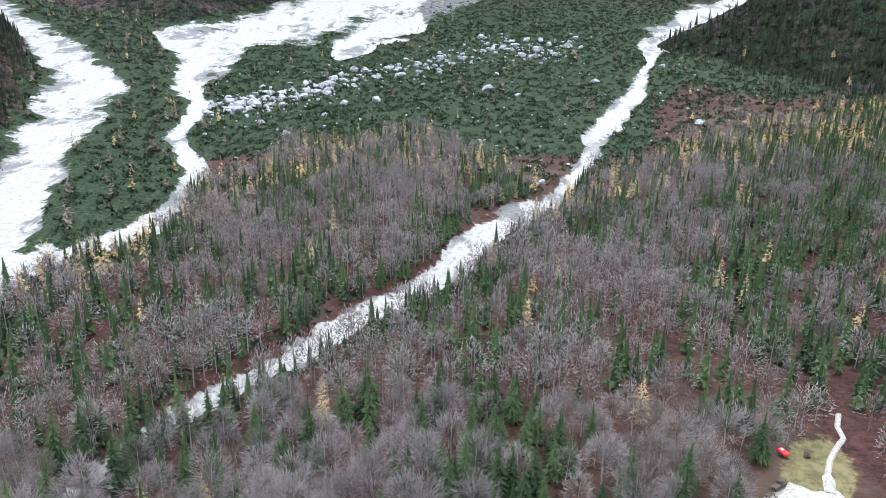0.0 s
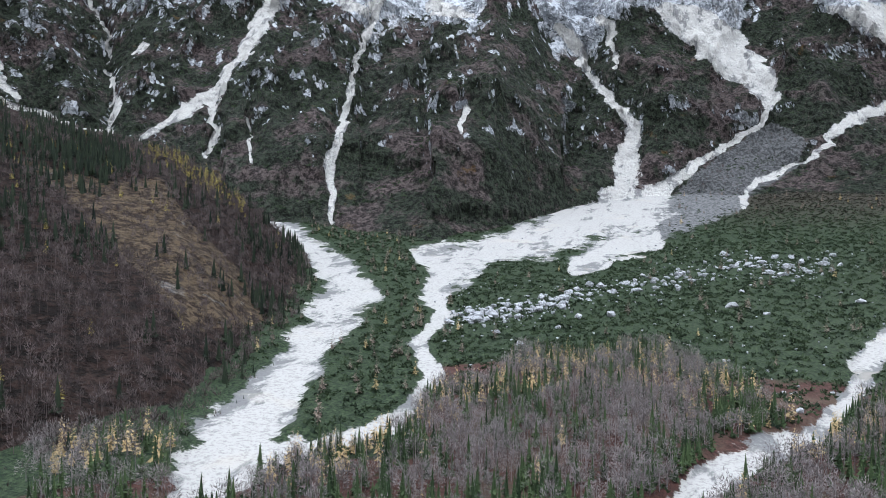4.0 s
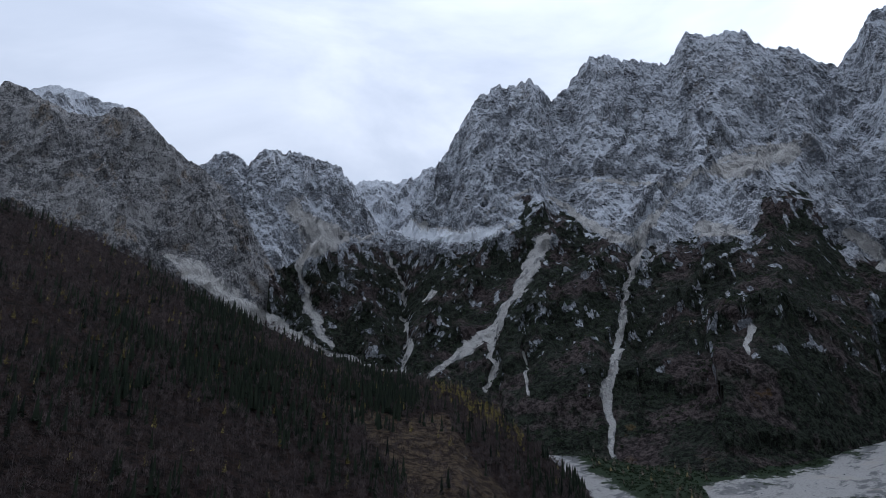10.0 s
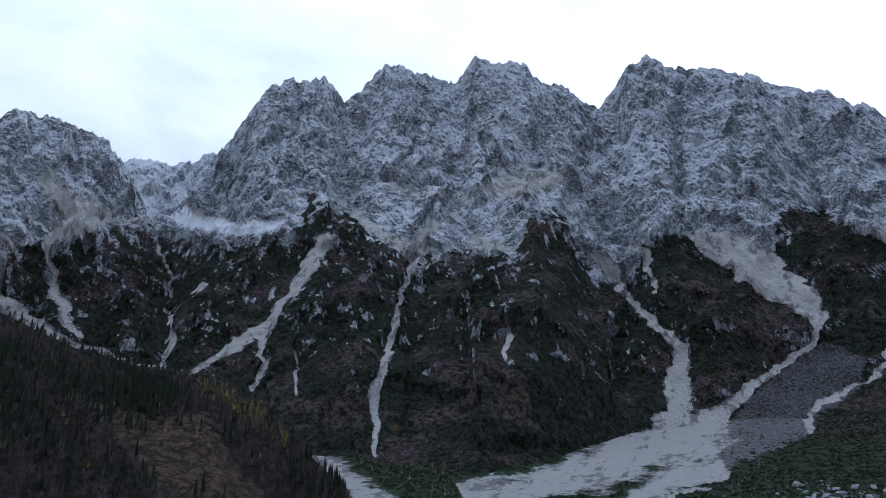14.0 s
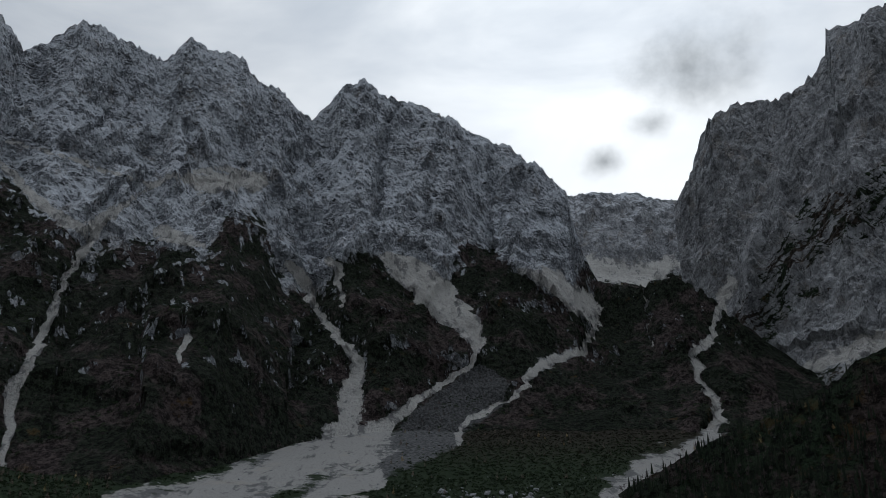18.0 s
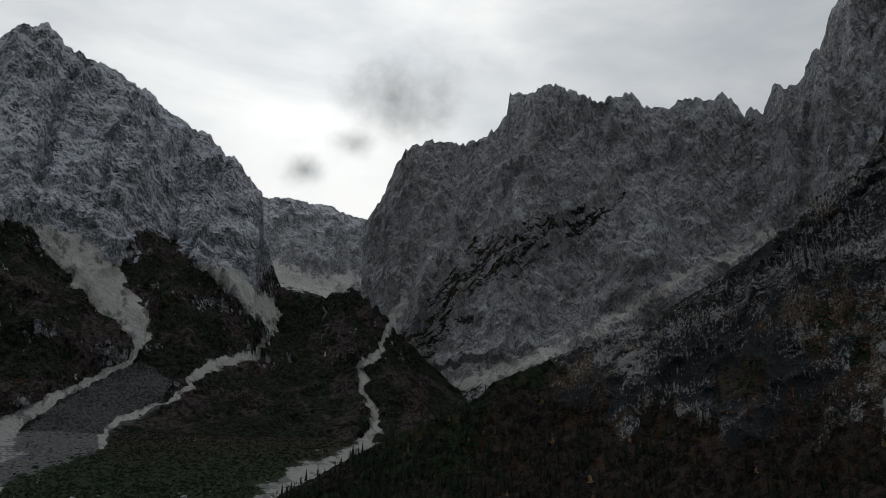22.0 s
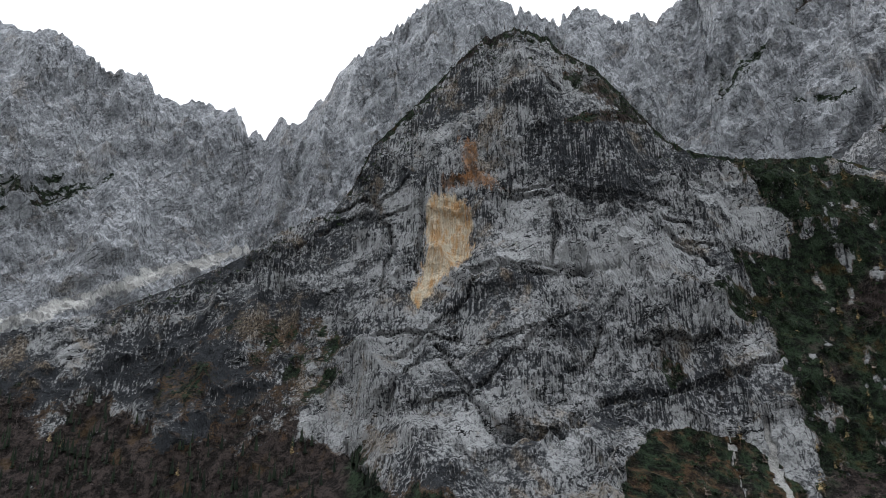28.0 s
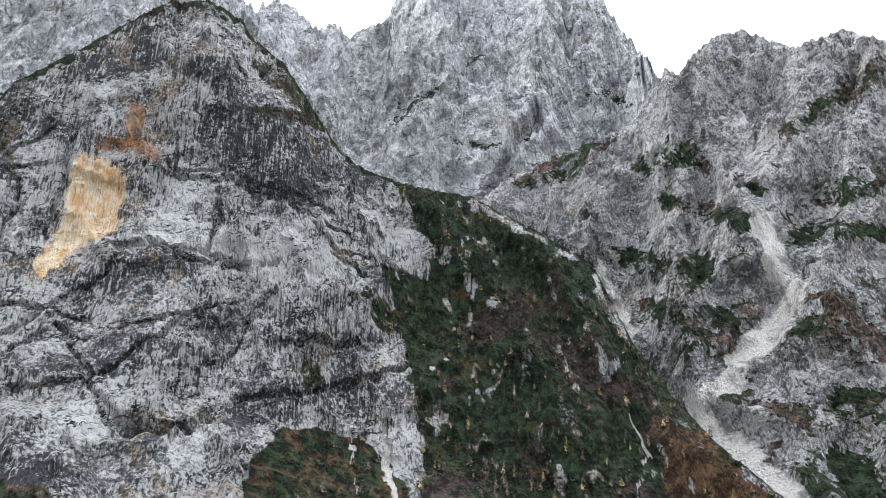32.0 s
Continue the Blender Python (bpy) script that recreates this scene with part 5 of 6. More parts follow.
mountain("gorge_mountain", "limestone buttresses with dwarf pine ledges", CREST_GORGE_LONG, ((-100, 1000), (-112, 1050), (-170, 1000)), ((-100, 780), (-112, 640), (-122, 480), (-170, 430)), MAT_GORGE, 0.2, CONCAVE, 60, 17, 12,
         tuple(("scree_gully", g, "pale rocky gully") for g in (CHUTE_G10, CHUTE_G11, CHUTE_G14)), lambda a, e, v, p: 0.455 - 0.006 * (e - 14), seed=9, ledges=LEDGES_GORGE + LEDGES_GORGE_LOW, crag=80, spurs=SPURS_GORGE, spur_depth=7)

# ---------------------------------------------------------------- plants
def plant_material(name, dark, light, gloss=0.15, inner=None):
    """Leaves, needles or twigs: each tree has its own tint, each tuft differs a little."""
    m, n = material(name)
    own = n.t.nodes.new("ShaderNodeObjectInfo").outputs["Random"]
    tint = n.math("FRACT", n.math("ADD", own, n.attr("tint")))
    bit = n.t.nodes["Geometry"].outputs["Random Per Island"]
    c = n.mix(n.math("ADD", n.math("MULTIPLY", tint, 0.65), n.math("MULTIPLY", bit, 0.35)), dark, light)
    # crown shade put into the colour: darker from the twig tips inwards
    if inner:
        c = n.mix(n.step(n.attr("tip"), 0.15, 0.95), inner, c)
    n.surface(c, 0.85, spec=gloss)
    return m


MAT_SPRUCE = plant_material("spruce_needles", (0.012, 0.023, 0.011), (0.058, 0.086, 0.037))
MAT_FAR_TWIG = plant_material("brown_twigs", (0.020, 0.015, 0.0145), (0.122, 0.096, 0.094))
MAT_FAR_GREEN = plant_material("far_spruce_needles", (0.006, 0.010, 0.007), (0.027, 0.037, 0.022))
# the inner tone is painted shade inside the beech crowns
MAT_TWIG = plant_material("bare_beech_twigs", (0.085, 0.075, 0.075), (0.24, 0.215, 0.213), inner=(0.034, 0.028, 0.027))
MAT_BARK = plant_material("grey_bark", (0.09, 0.075, 0.065), (0.24, 0.215, 0.19))
MAT_GOLD = plant_material("golden_larch_needles", (0.19, 0.137, 0.065), (0.40, 0.305, 0.165))
MAT_DULL = plant_material("fading_larch_twigs", (0.062, 0.049, 0.042), (0.18, 0.143, 0.118))
MAT_YELLOW = plant_material("yellow_larch_needles", (0.15, 0.125, 0.035), (0.32, 0.265, 0.085))
MAT_BARE_LARCH = plant_material("bare_larch_twigs", (0.045, 0.036, 0.033), (0.145, 0.116, 0.102))
MAT_HEATH = plant_material("dark_heath", (0.008, 0.008, 0.006), (0.040, 0.037, 0.026))
MAT_MUGO = plant_material("dwarf_pine_needles", (0.007, 0.013, 0.008), (0.047, 0.068, 0.034))


def blades(starts, ends, width, rng):
    """Thin tapered triangles from starts to ends."""
    d = ends - starts
    side = np.cross(d, rng.normal(size=d.shape))
    side /= np.linalg.norm(side, axis=1)[:, None] + 1e-9
    w = np.broadcast_to(width, (len(d),))[:, None]
    v = np.stack([starts - side * w, starts + side * w, ends], 1).reshape(-1, 3)
    return v, np.arange(len(v)).reshape(-1, 3)


def pole(h, r0, r1, lean=(0, 0), sides=5):
    a = np.arange(sides) * 2 * math.pi / sides
    low = np.stack([np.cos(a) * r0, np.sin(a) * r0, 0 * a - 0.6], 1)
    top = np.stack([np.cos(a) * r1 + lean[0], np.sin(a) * r1 + lean[1], 0 * a + h], 1)
    i = np.arange(sides)
    j = (i + 1) % sides
    return np.concatenate([low, top]), np.concatenate([np.stack([i, j, j + sides], 1), np.stack([i, j + sides, i + sides], 1)])


def join(*pieces):
    """Joins pieces (verts, faces[, share of the way out to the twig tips])."""
    v, f, w, off = [], [], [], 0
    for a, b, *c in pieces:
        v.append(a)
        f.append(b + off)
        w.append(c[0] if c else np.full(len(a), 0.7))
        off += len(a)
    if any(len(q) > 2 for q in pieces):
        return np.concatenate(v), np.concatenate(f), np.concatenate(w)
    return np.concatenate(v), np.concatenate(f)


def spruce_crown(h, seed, whorls=15, per=9, base=0.16, spread=0.17, ragged=0.3, broad=0.34):
    """Whorls of drooping boughs, each a folded blade, shorter towards the tip."""
    rng = np.random.RandomState(seed)
    out = []
    for k in range(whorls):
        t = (k + rng.uniform(-0.3, 0.3)) / whorls
        z = h * (base + (0.97 - base) * np.clip(t, 0, 1))
        reach = h * spread * (1 - t) ** 0.85 * (0.72 + 0.35 * rng.rand()) + 0.25
        a = rng.uniform(0, 6.28) + np.arange(per) * 6.283 / per + rng.uniform(-0.25, 0.25, per)
        L = reach * (1 - ragged * rng.rand(per))
        s, c = np.sin(a), np.cos(a)
        z = z + rng.uniform(-1.1, 1.1, per) * h / whorls
        drop = L * rng.uniform(0.15, 0.5, per)
        wid = L * broad + 0.08
        root = np.stack([c * 0.05, s * 0.05, np.zeros(per) + z], 1)
        tip = np.stack([c * L, s * L, z - drop], 1)
        mid = (root * 0.45 + tip * 0.55) + np.stack([0 * a, 0 * a, L * 0.10], 1)
        off = np.stack([-s * wid, c * wid, -0.35 * wid], 1)
        off2 = np.stack([s * wid, -c * wid, -0.35 * wid], 1)
        v = np.stack([root, mid + off, tip, mid + off2], 1).reshape(-1, 3)
        i = np.arange(per)[:, None] * 4
        out.append((v, np.concatenate([i + np.array([[0, 1, 2]]), i + np.array([[0, 2, 3]])])))
    tipv, tipf = pole(h, 0.22, 0.02, sides=3)
    tipv[:3, 2] = h * 0.8
    out.append((tipv, tipf))
    return join(*out)


def conifer_crown(h, seed, tufts=340, base=0.10, spread=0.165, core=0.55, size=1.0, ragged=0.35, rows=5):
    """A shaggy cone: a dark inner body (none if core is 0) clothed in many small drooping sprays."""
    rng = np.random.RandomState(seed)
    t = 1 - rng.uniform(0.0, 1.0, tufts) ** 0.66
    a = np.arange(tufts) * 2.39996 + rng.uniform(-0.5, 0.5, tufts)
    lobes = 1 + 0.20 * np.sin(a * 3 + t * 40 + seed) + 0.18 * np.sin(t * 60 + seed)
    reach = h * spread * 1.12 * np.minimum((1 - t) ** 0.92, 0.7 + 1.6 * t) * lobes + 0.12
    z = h * (base + (0.98 - base) * t)
    c, s = np.cos(a), np.sin(a)
    r0 = reach * rng.uniform(0.1, 0.6, tufts)
    r1 = reach * (1 - ragged * rng.rand(tufts)) * 1.05
    drop = (r1 - r0) * rng.uniform(0.0, 0.65, tufts)
    start = np.stack([c * r0, s * r0, z], 1)
    end = np.stack([c * r1, s * r1, z - drop], 1) + rng.normal(size=(tufts, 3)) * 0.14
    side = np.stack([-s, c, rng.normal(size=tufts) * 0.5], 1) * (size * (0.13 + 0.20 * (r1 - r0)) * (1.15 - 0.75 * t))[:, None]
    v = np.stack([start - side, start + side, end], 1).reshape(-1, 3)
    out = [(v, np.arange(len(v)).reshape(-1, 3))]
    if core:
        k = 6
        q = np.linspace(0, 1, rows)
        ang = np.arange(k) * 2 * math.pi / k
        rad = (h * spread * core * (1 - q) ** 0.9 + 0.03)[:, None] * rng.uniform(0.7, 1.25, (rows, k))
        body = np.stack([np.cos(ang) * rad, np.sin(ang) * rad, (h * (base + 0.02 + (0.93 - base) * q))[:, None] + 0 * rad], -1).reshape(-1, 3)
        i = np.arange(k)
        f = np.concatenate([np.concatenate([np.stack([n * k + i, n * k + (i + 1) % k, n * k + k + (i + 1) % k], 1), np.stack([n * k + i, n * k + k + (i + 1) % k, n * k + k + i], 1)]) for n in range(rows - 1)])
        out.append((body, f))
    return join(*out)


def beech_crown(h, seed, limbs=12, twigs=300, thick=1.0, reach=1.0):
    """Limbs that fan out from the trunk into a wide dome, boughs along them, and a close shell of fine twigs that point outwards."""
    rng = np.random.RandomState(seed)
    a = np.arange(limbs) * 2.4 + rng.uniform(-0.4, 0.4, limbs)
    d = np.stack([np.cos(a), np.sin(a), rng.uniform(0.1, 1.6, limbs)], 1)
    d /= np.linalg.norm(d, axis=1)[:, None]
    size = np.array([0.36, 0.36, 0.50]) * h * rng.uniform(0.9, 1.1, 3)
    fork = np.array([0, 0, 0.44 * h])
    s0 = np.stack([0 * a, 0 * a, h * rng.uniform(0.26, 0.46, limbs)], 1)
    e0 = fork + d * size * rng.uniform(0.7, 0.9, (limbs, 1))
    sets = [blades(s0, e0, 0.055, rng)]
    m = limbs * 4
    k = np.repeat(np.arange(limbs), 4)
    q = rng.uniform(0.3, 0.8, (m, 1))
    s1 = s0[k] * (1 - q) + e0[k] * q
    d1 = d[k] + rng.normal(size=(m, 3)) * 0.5
    d1 /= np.linalg.norm(d1, axis=1)[:, None]
    sets.append(blades(s1, s1 + d1 * h * rng.uniform(0.10, 0.2, (m, 1)), 0.03 * thick ** 0.5, rng))
    d2 = rng.normal(size=(twigs, 3))
    d2[:, 2] = np.abs(d2[:, 2]) * 1.1 - 0.35
    d2 /= np.linalg.norm(d2, axis=1)[:, None]
    lump = 1 + 0.16 * np.sin(d2[:, 0] * 7 + seed) * np.sin(d2[:, 1] * 6 + 2 * seed)
    s2 = fork + d2 * size * (rng.uniform(0.35, 0.88, twigs) ** 0.7 * lump)[:, None]
    out = d2 * 0.85 + np.array([0, 0, 0.18]) + rng.normal(size=(twigs, 3)) * 0.30
    sets.append(blades(s2, s2 + out * h * reach * rng.uniform(0.07, 0.14, (twigs, 1)), 0.030 * thick, rng))
    v, f = join(*sets)
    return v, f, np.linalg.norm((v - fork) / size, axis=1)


def puff(h, seed, n=30):
    """A bare crown seen from far: a narrow loose dome of upright twig sprays on a pale trunk."""
    rng = np.random.RandomState(seed)
    d = rng.normal(size=(n, 3))
    d[:, 2] = np.abs(d[:, 2]) - 0.3
    d /= np.linalg.norm(d, axis=1)[:, None]
    c = d * rng.uniform(0.3, 1.0, (n, 1)) * np.array([2.3, 2.3, h * 0.34]) + np.array([0, 0, h * 0.56])
    out = d * np.array([0.8, 0.8, 0.6]) + np.array([0, 0, 0.8]) + rng.normal(size=(n, 3)) * 0.25
    v, f = blades(c - out * 0.4, c + out * 1.0, 0.21, rng)
    return join((v, f), pole(h * 0.6, 0.14, 0.05, sides=3))


def larch_crown(h, seed, whorls=14, per=6):
    v, f = conifer_crown(h, seed, 420, 0.12, 0.17, 0.0, 0.5, 0.5)
    return v, f


def shrub(seed, n=14):
    """A low dwarf pine: a mound of short upturned tufts."""
    rng = np.random.RandomState(seed)
    a = rng.uniform(0, 6.28, n)
    r = np.sqrt(rng.uniform(0, 1.4, n))
    s = np.stack([np.cos(a) * r, np.sin(a) * r, 0.75 - 0.5 * r * r + rng.uniform(-0.25, 0.1, n)], 1)
    out = np.stack([np.cos(a) * r * 0.7, np.sin(a) * r * 0.7, rng.uniform(0.25, 0.75, n)], 1) + rng.normal(size=(n, 3)) * 0.25
    return blades(s - out * 0.35, s + out * 0.75, 0.42, rng)


def plant_stuff(name, label, category, kinds, places, mat, scales, turns, tints, flatten=None, kind="stuff"):
    """Many plants joined into one mesh: kinds are (verts, faces); each place takes one of them."""
    rng = np.random.RandomState(len(places))
    V, F, T, W, off = [], [], [], [], 0
    pick = rng.randint(len(kinds), size=len(places))
    for k, (v, f, *w) in enumerate(kinds):
        i = np.where(pick == k)[0]
        if not len(i):
            continue
        c, s = np.cos(turns[i])[:, None], np.sin(turns[i])[:, None]
        sc = scales[i][:, None]
        x = (v[None, :, 0] * c - v[None, :, 1] * s) * sc + places[i, 0:1]
        y = (v[None, :, 0] * s + v[None, :, 1] * c) * sc + places[i, 1:2]
        z = v[None, :, 2] * sc + places[i, 2:3]
        V.append(np.stack([x, y, z], -1).reshape(-1, 3))
        F.append((f[None] + (np.arange(len(i)) * len(v))[:, None, None]).reshape(-1, 3) + off)
        T.append(np.repeat(tints[i], len(v)))
        W.append(np.tile(w[0] if w else np.full(len(v), 0.75), len(i)))
        off += len(i) * len(v)
    V, F, T, W = (np.concatenate(q) for q in (V, F, T, W))
    return tagged(mesh_object(name, V, F, mat, None, False, [("tint", T), ("tip", W)]), label, category, kind=kind)


def scatter(sheet, weight, count, seed):
    """Random places on a lofted sheet, spread evenly over its area times the weight(a, e) of each vertex."""
    p, cov, top, V, nu, nv = sheet[:6]
    f = sheet_faces(nu, nv)
    rng = np.random.RandomState(seed)
    n = np.cross(p[f[:, 1]] - p[f[:, 0]], p[f[:, 3]] - p[f[:, 0]])
    area = np.hypot(np.linalg.norm(n, axis=1) * 0.35, n[:, 2])
    w = area * np.clip(weight[f].mean(1), 0, None)
    k = rng.choice(len(f), size=count, p=w / w.sum())
    s, t = rng.rand(count, 1), rng.rand(count, 1)
    a, b, c, d = (p[f[k, i]] for i in range(4))
    return (a * (1 - s) + b * s) * (1 - t) + (d * (1 - s) + c * s) * t


def scatter_set(name, label, category, kinds, places, mat, seed, lo=0.75, hi=1.25):
    rng = np.random.RandomState(seed)
    n = len(places)
    return plant_stuff(name, label, category, kinds, places, mat, rng.uniform(lo, hi, n), rng.uniform(0, 6.28, n), rng.rand(n))


# ------------------------------------------------ the wood on the valley floor
FLOOR_P, FLOOR_TOP, FLOOR_SCRUB, FLOOR_NU, FLOOR_NV = FLOOR


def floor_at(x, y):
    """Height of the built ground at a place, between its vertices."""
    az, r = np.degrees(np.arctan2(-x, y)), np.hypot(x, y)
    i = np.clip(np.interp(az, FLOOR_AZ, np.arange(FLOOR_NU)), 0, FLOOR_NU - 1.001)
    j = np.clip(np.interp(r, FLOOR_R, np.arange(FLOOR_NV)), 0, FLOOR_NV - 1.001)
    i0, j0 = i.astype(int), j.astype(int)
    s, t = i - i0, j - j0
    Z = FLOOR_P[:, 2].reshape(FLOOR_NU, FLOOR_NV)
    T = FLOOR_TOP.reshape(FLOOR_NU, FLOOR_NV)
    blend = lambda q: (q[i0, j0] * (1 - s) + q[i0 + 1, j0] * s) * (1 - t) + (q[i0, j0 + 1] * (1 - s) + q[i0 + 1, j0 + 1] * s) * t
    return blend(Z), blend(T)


def wood_edge(az):
    """Rise at which the tall wood ends and the dwarf pines begin."""
    return np.interp(az, [-40, -33, -27, -21, -15, -11, -9.5, -4.5, 1.6, 8.5, 16, 20, 24, 33, 36, 50], [-6, -6, -7, -9, -11.3, -12.5, -14, -12.3, -9.3, -9.8, -12.3, -13, -16.2, -18.5, -15.5, -14])


def floor_trees():
    rng = np.random.RandomState(21)
    n = 32000
    az = rng.uniform(-40, 50, n)
    r = np.sqrt(rng.uniform(95 ** 2, 620 ** 2, n))
    x, y = -np.sin(np.radians(az)) * r, np.cos(np.radians(az)) * r
    z, top = floor_at(x, y)
    el = np.degrees(np.arctan2(z, r))
    p = np.stack([x, y, z], 1)
    edge = wood_edge(az) + fbm(p / 60, 3) * 2.0
    clear = (np.hypot((az + 34.0) / 4.6, (el + 34) / 5.4) > 1) & (np.hypot((az + 33.4) / 1.3, (el + 28.5) / 4.5) > 1)
    open_wood = (az < -12) & (el < -24) & (rng.rand(n) < 0.45)
    dense = (az > 24) & (rng.rand(n) < 0.25)
    keep = (el < edge) & ~dense & (top < -0.12) & clear & ~open_wood
    # no two trunks closer than about 3.5 m
    cell = {}
    for i in np.where(keep)[0]:
        k = (int(x[i] // 4.0), int(y[i] // 4.0))
        if k in cell:
            keep[i] = False
        cell[k] = i
    i = np.where(keep)[0]
    p, az, el, r = p[i], az[i], el[i], r[i]
    dark = fbm(p / 45 + 9, 3) * 1.6 + rng.normal(size=len(i)) * 0.42 + 0.5 * smooth(-az, 14, 27) * smooth(el, -29, -23)
    kind = np.where(dark > 0.14, 0, 1)
    gold = rng.rand(len(i)) < np.where(el > wood_edge(az) - 3.0, 0.30, 0.012)
    kind[gold] = 2
    return p, kind, r


TREE_P, TREE_KIND, TREE_R = floor_trees()
NEAR_WOOD = np.argsort(TREE_R)[:330]
SPRUCES = [(h, conifer_crown(h, 31 + k, 620, 0.08, 0.185 + 0.01 * k, 0.30, 0.8, 0.5), pole(h * 0.9, 0.17, 0.05)) for k, h in enumerate((12.5, 14.0, 15.5, 11.0, 13.5))]
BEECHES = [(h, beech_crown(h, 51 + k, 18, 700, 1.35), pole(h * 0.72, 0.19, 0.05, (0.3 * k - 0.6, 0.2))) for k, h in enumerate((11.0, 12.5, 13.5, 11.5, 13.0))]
LARCHES = [(h, larch_crown(h, 71 + k), pole(h * 0.95, 0.17, 0.03)) for k, h in enumerate((13.0, 15.0))]
SORTS = ((("spruce_tree", "dark green spruce with drooping boughs in the wood", SPRUCES, MAT_SPRUCE, "spruces of the valley wood"),
          ("beech_tree", "leafless grey beech with a wide fine-twigged crown", BEECHES, MAT_TWIG, "beeches of the valley wood"),
          ("larch_tree", "golden autumn larch with a thin crown", LARCHES, MAT_GOLD, "larches of the valley wood")))


def near_trees():
    made = {}
    rng = np.random.RandomState(5)
    for i in NEAR_WOOD:
        name, label, variants, mat, group = SORTS[TREE_KIND[i]]
        k = rng.randint(len(variants))
        m = pose(*TREE_P[i], rng.uniform(-3, 3), rng.uniform(-3, 3), rng.uniform(0, 360))
        size = rng.uniform(0.62, 1.0)
        if (name, k) not in made:
            h, crown, trunk = variants[k]
            tree = tagged(new(name), label, "tree", group)
            mesh_object("trunk", *trunk, MAT_BARK, tree, False)
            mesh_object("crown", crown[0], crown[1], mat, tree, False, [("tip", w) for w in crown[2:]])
            tree.matrix_basis = m @ Matrix.Scale(size, 4)
            made[(name, k)] = tree
        else:
            made[(name, k)].scale = (size,) * 3
            t = copy_thing(made[(name, k)], m)


near_trees()
FAR = np.setdiff1d(np.arange(len(TREE_P)), NEAR_WOOD)
MID_SPRUCE = [join(conifer_crown(h, 91 + k, 70, 0.06, 0.20 + 0.01 * k, 0.36, 1.7, 0.5, 3), pole(h * 0.5, 0.18, 0.1, sides=3)) for k, h in enumerate((11.5, 13.5, 14.5, 10.0))]
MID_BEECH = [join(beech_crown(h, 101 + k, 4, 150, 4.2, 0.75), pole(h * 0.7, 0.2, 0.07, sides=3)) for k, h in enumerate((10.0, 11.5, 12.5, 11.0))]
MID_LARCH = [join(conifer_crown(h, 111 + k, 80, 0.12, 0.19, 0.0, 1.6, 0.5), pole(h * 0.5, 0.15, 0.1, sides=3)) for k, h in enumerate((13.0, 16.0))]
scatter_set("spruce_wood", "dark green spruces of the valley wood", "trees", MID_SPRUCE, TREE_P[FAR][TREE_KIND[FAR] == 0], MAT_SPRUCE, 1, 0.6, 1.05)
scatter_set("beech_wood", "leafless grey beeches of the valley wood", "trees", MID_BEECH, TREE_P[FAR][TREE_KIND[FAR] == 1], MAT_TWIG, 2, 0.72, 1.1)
scatter_set("larch_wood", "golden larches at the edge of the wood", "trees", MID_LARCH, TREE_P[FAR][TREE_KIND[FAR] == 2], MAT_GOLD, 3, 0.5, 0.9)

# ------------------------------------------------ dwarf pines on the fan
SHRUBS = [shrub(121 + k) for k in range(4)]
FEW = [shrub(131 + k, 9) for k in range(4)]


def floor_shrubs():
    rng = np.random.RandomState(22)
    n = 34000
    az = rng.uniform(-34, 36, n)
    r = np.sqrt(rng.uniform(200 ** 2, 1240 ** 2, n))
    x, y = -np.sin(np.radians(az)) * r, np.cos(np.radians(az)) * r
    z, top = floor_at(x, y)
    p = np.stack([x, y, z], 1)
    el = np.degrees(np.arctan2(z, r))
    keep = (el > wood_edge(az) - 1) & (top < -0.15) & (fbm(p / 25, 3) > -0.4)
    return p[keep], r[keep]


SHRUB_P, SHRUB_R = floor_shrubs()
shrub_az, shrub_el = rise(SHRUB_P)
in_heath = smooth(shrub_el, -0.5, 3.0) * smooth(-shrub_az, 0, 5) > np.random.RandomState(10).rand(len(SHRUB_P))
sparse = area_mask(shrub_az, shrub_el, AREA_STONY, np.zeros(len(SHRUB_P))) < np.random.RandomState(11).uniform(-0.6, 1.1, len(SHRUB_P))
scatter_set("dwarf_pine_thicket", "dense dark green dwarf pines on the debris fan", "shrubs", FEW, SHRUB_P[~in_heath & sparse], MAT_MUGO, 4, 1.1, 2.2)
scatter_set("heath_thicket", "dark brown-green heath and low pines at the head of the fan", "shrubs", FEW, SHRUB_P[in_heath & sparse], MAT_HEATH, 12, 1.0, 2.0)
rng = np.random.RandomState(9)
weight = 1.0 + 7.0 * smooth(shrub_az, 16, 20)
some = rng.choice(len(SHRUB_P), 700, replace=False, p=weight / weight.sum())
scatter_set("fading_larches", "thin grey-brown larches among dwarf pines", "trees", MID_LARCH, SHRUB_P[some[:590]], MAT_DULL, 5, 0.55, 1.0)
scatter_set("golden_larches", "small golden larches among dwarf pines", "trees", MID_LARCH, SHRUB_P[some[590:]], MAT_GOLD, 6, 0.45, 0.85)



def bank_shrubs():
    """Low bushes and young conifers along the gravel banks inside the wood."""
    r0 = np.random.RandomState(23)
    n = 26000
    az = r0.uniform(-36, 40, n)
    r = np.sqrt(r0.uniform(110 ** 2, 560 ** 2, n))
    x, y = -np.sin(np.radians(az)) * r, np.cos(np.radians(az)) * r
    z, top = floor_at(x, y)
    el = np.degrees(np.arctan2(z, r))
    return np.stack([x, y, z], 1)[(el < wood_edge(az)) & (top < -0.1) & (top > -1.6)]


BANK_P = bank_shrubs()
half = len(BANK_P) // 2
scatter_set("bank_bushes", "low dark green bushes along the gravel bank", "shrubs", FEW, BANK_P[:half], MAT_MUGO, 7, 1.0, 2.0)
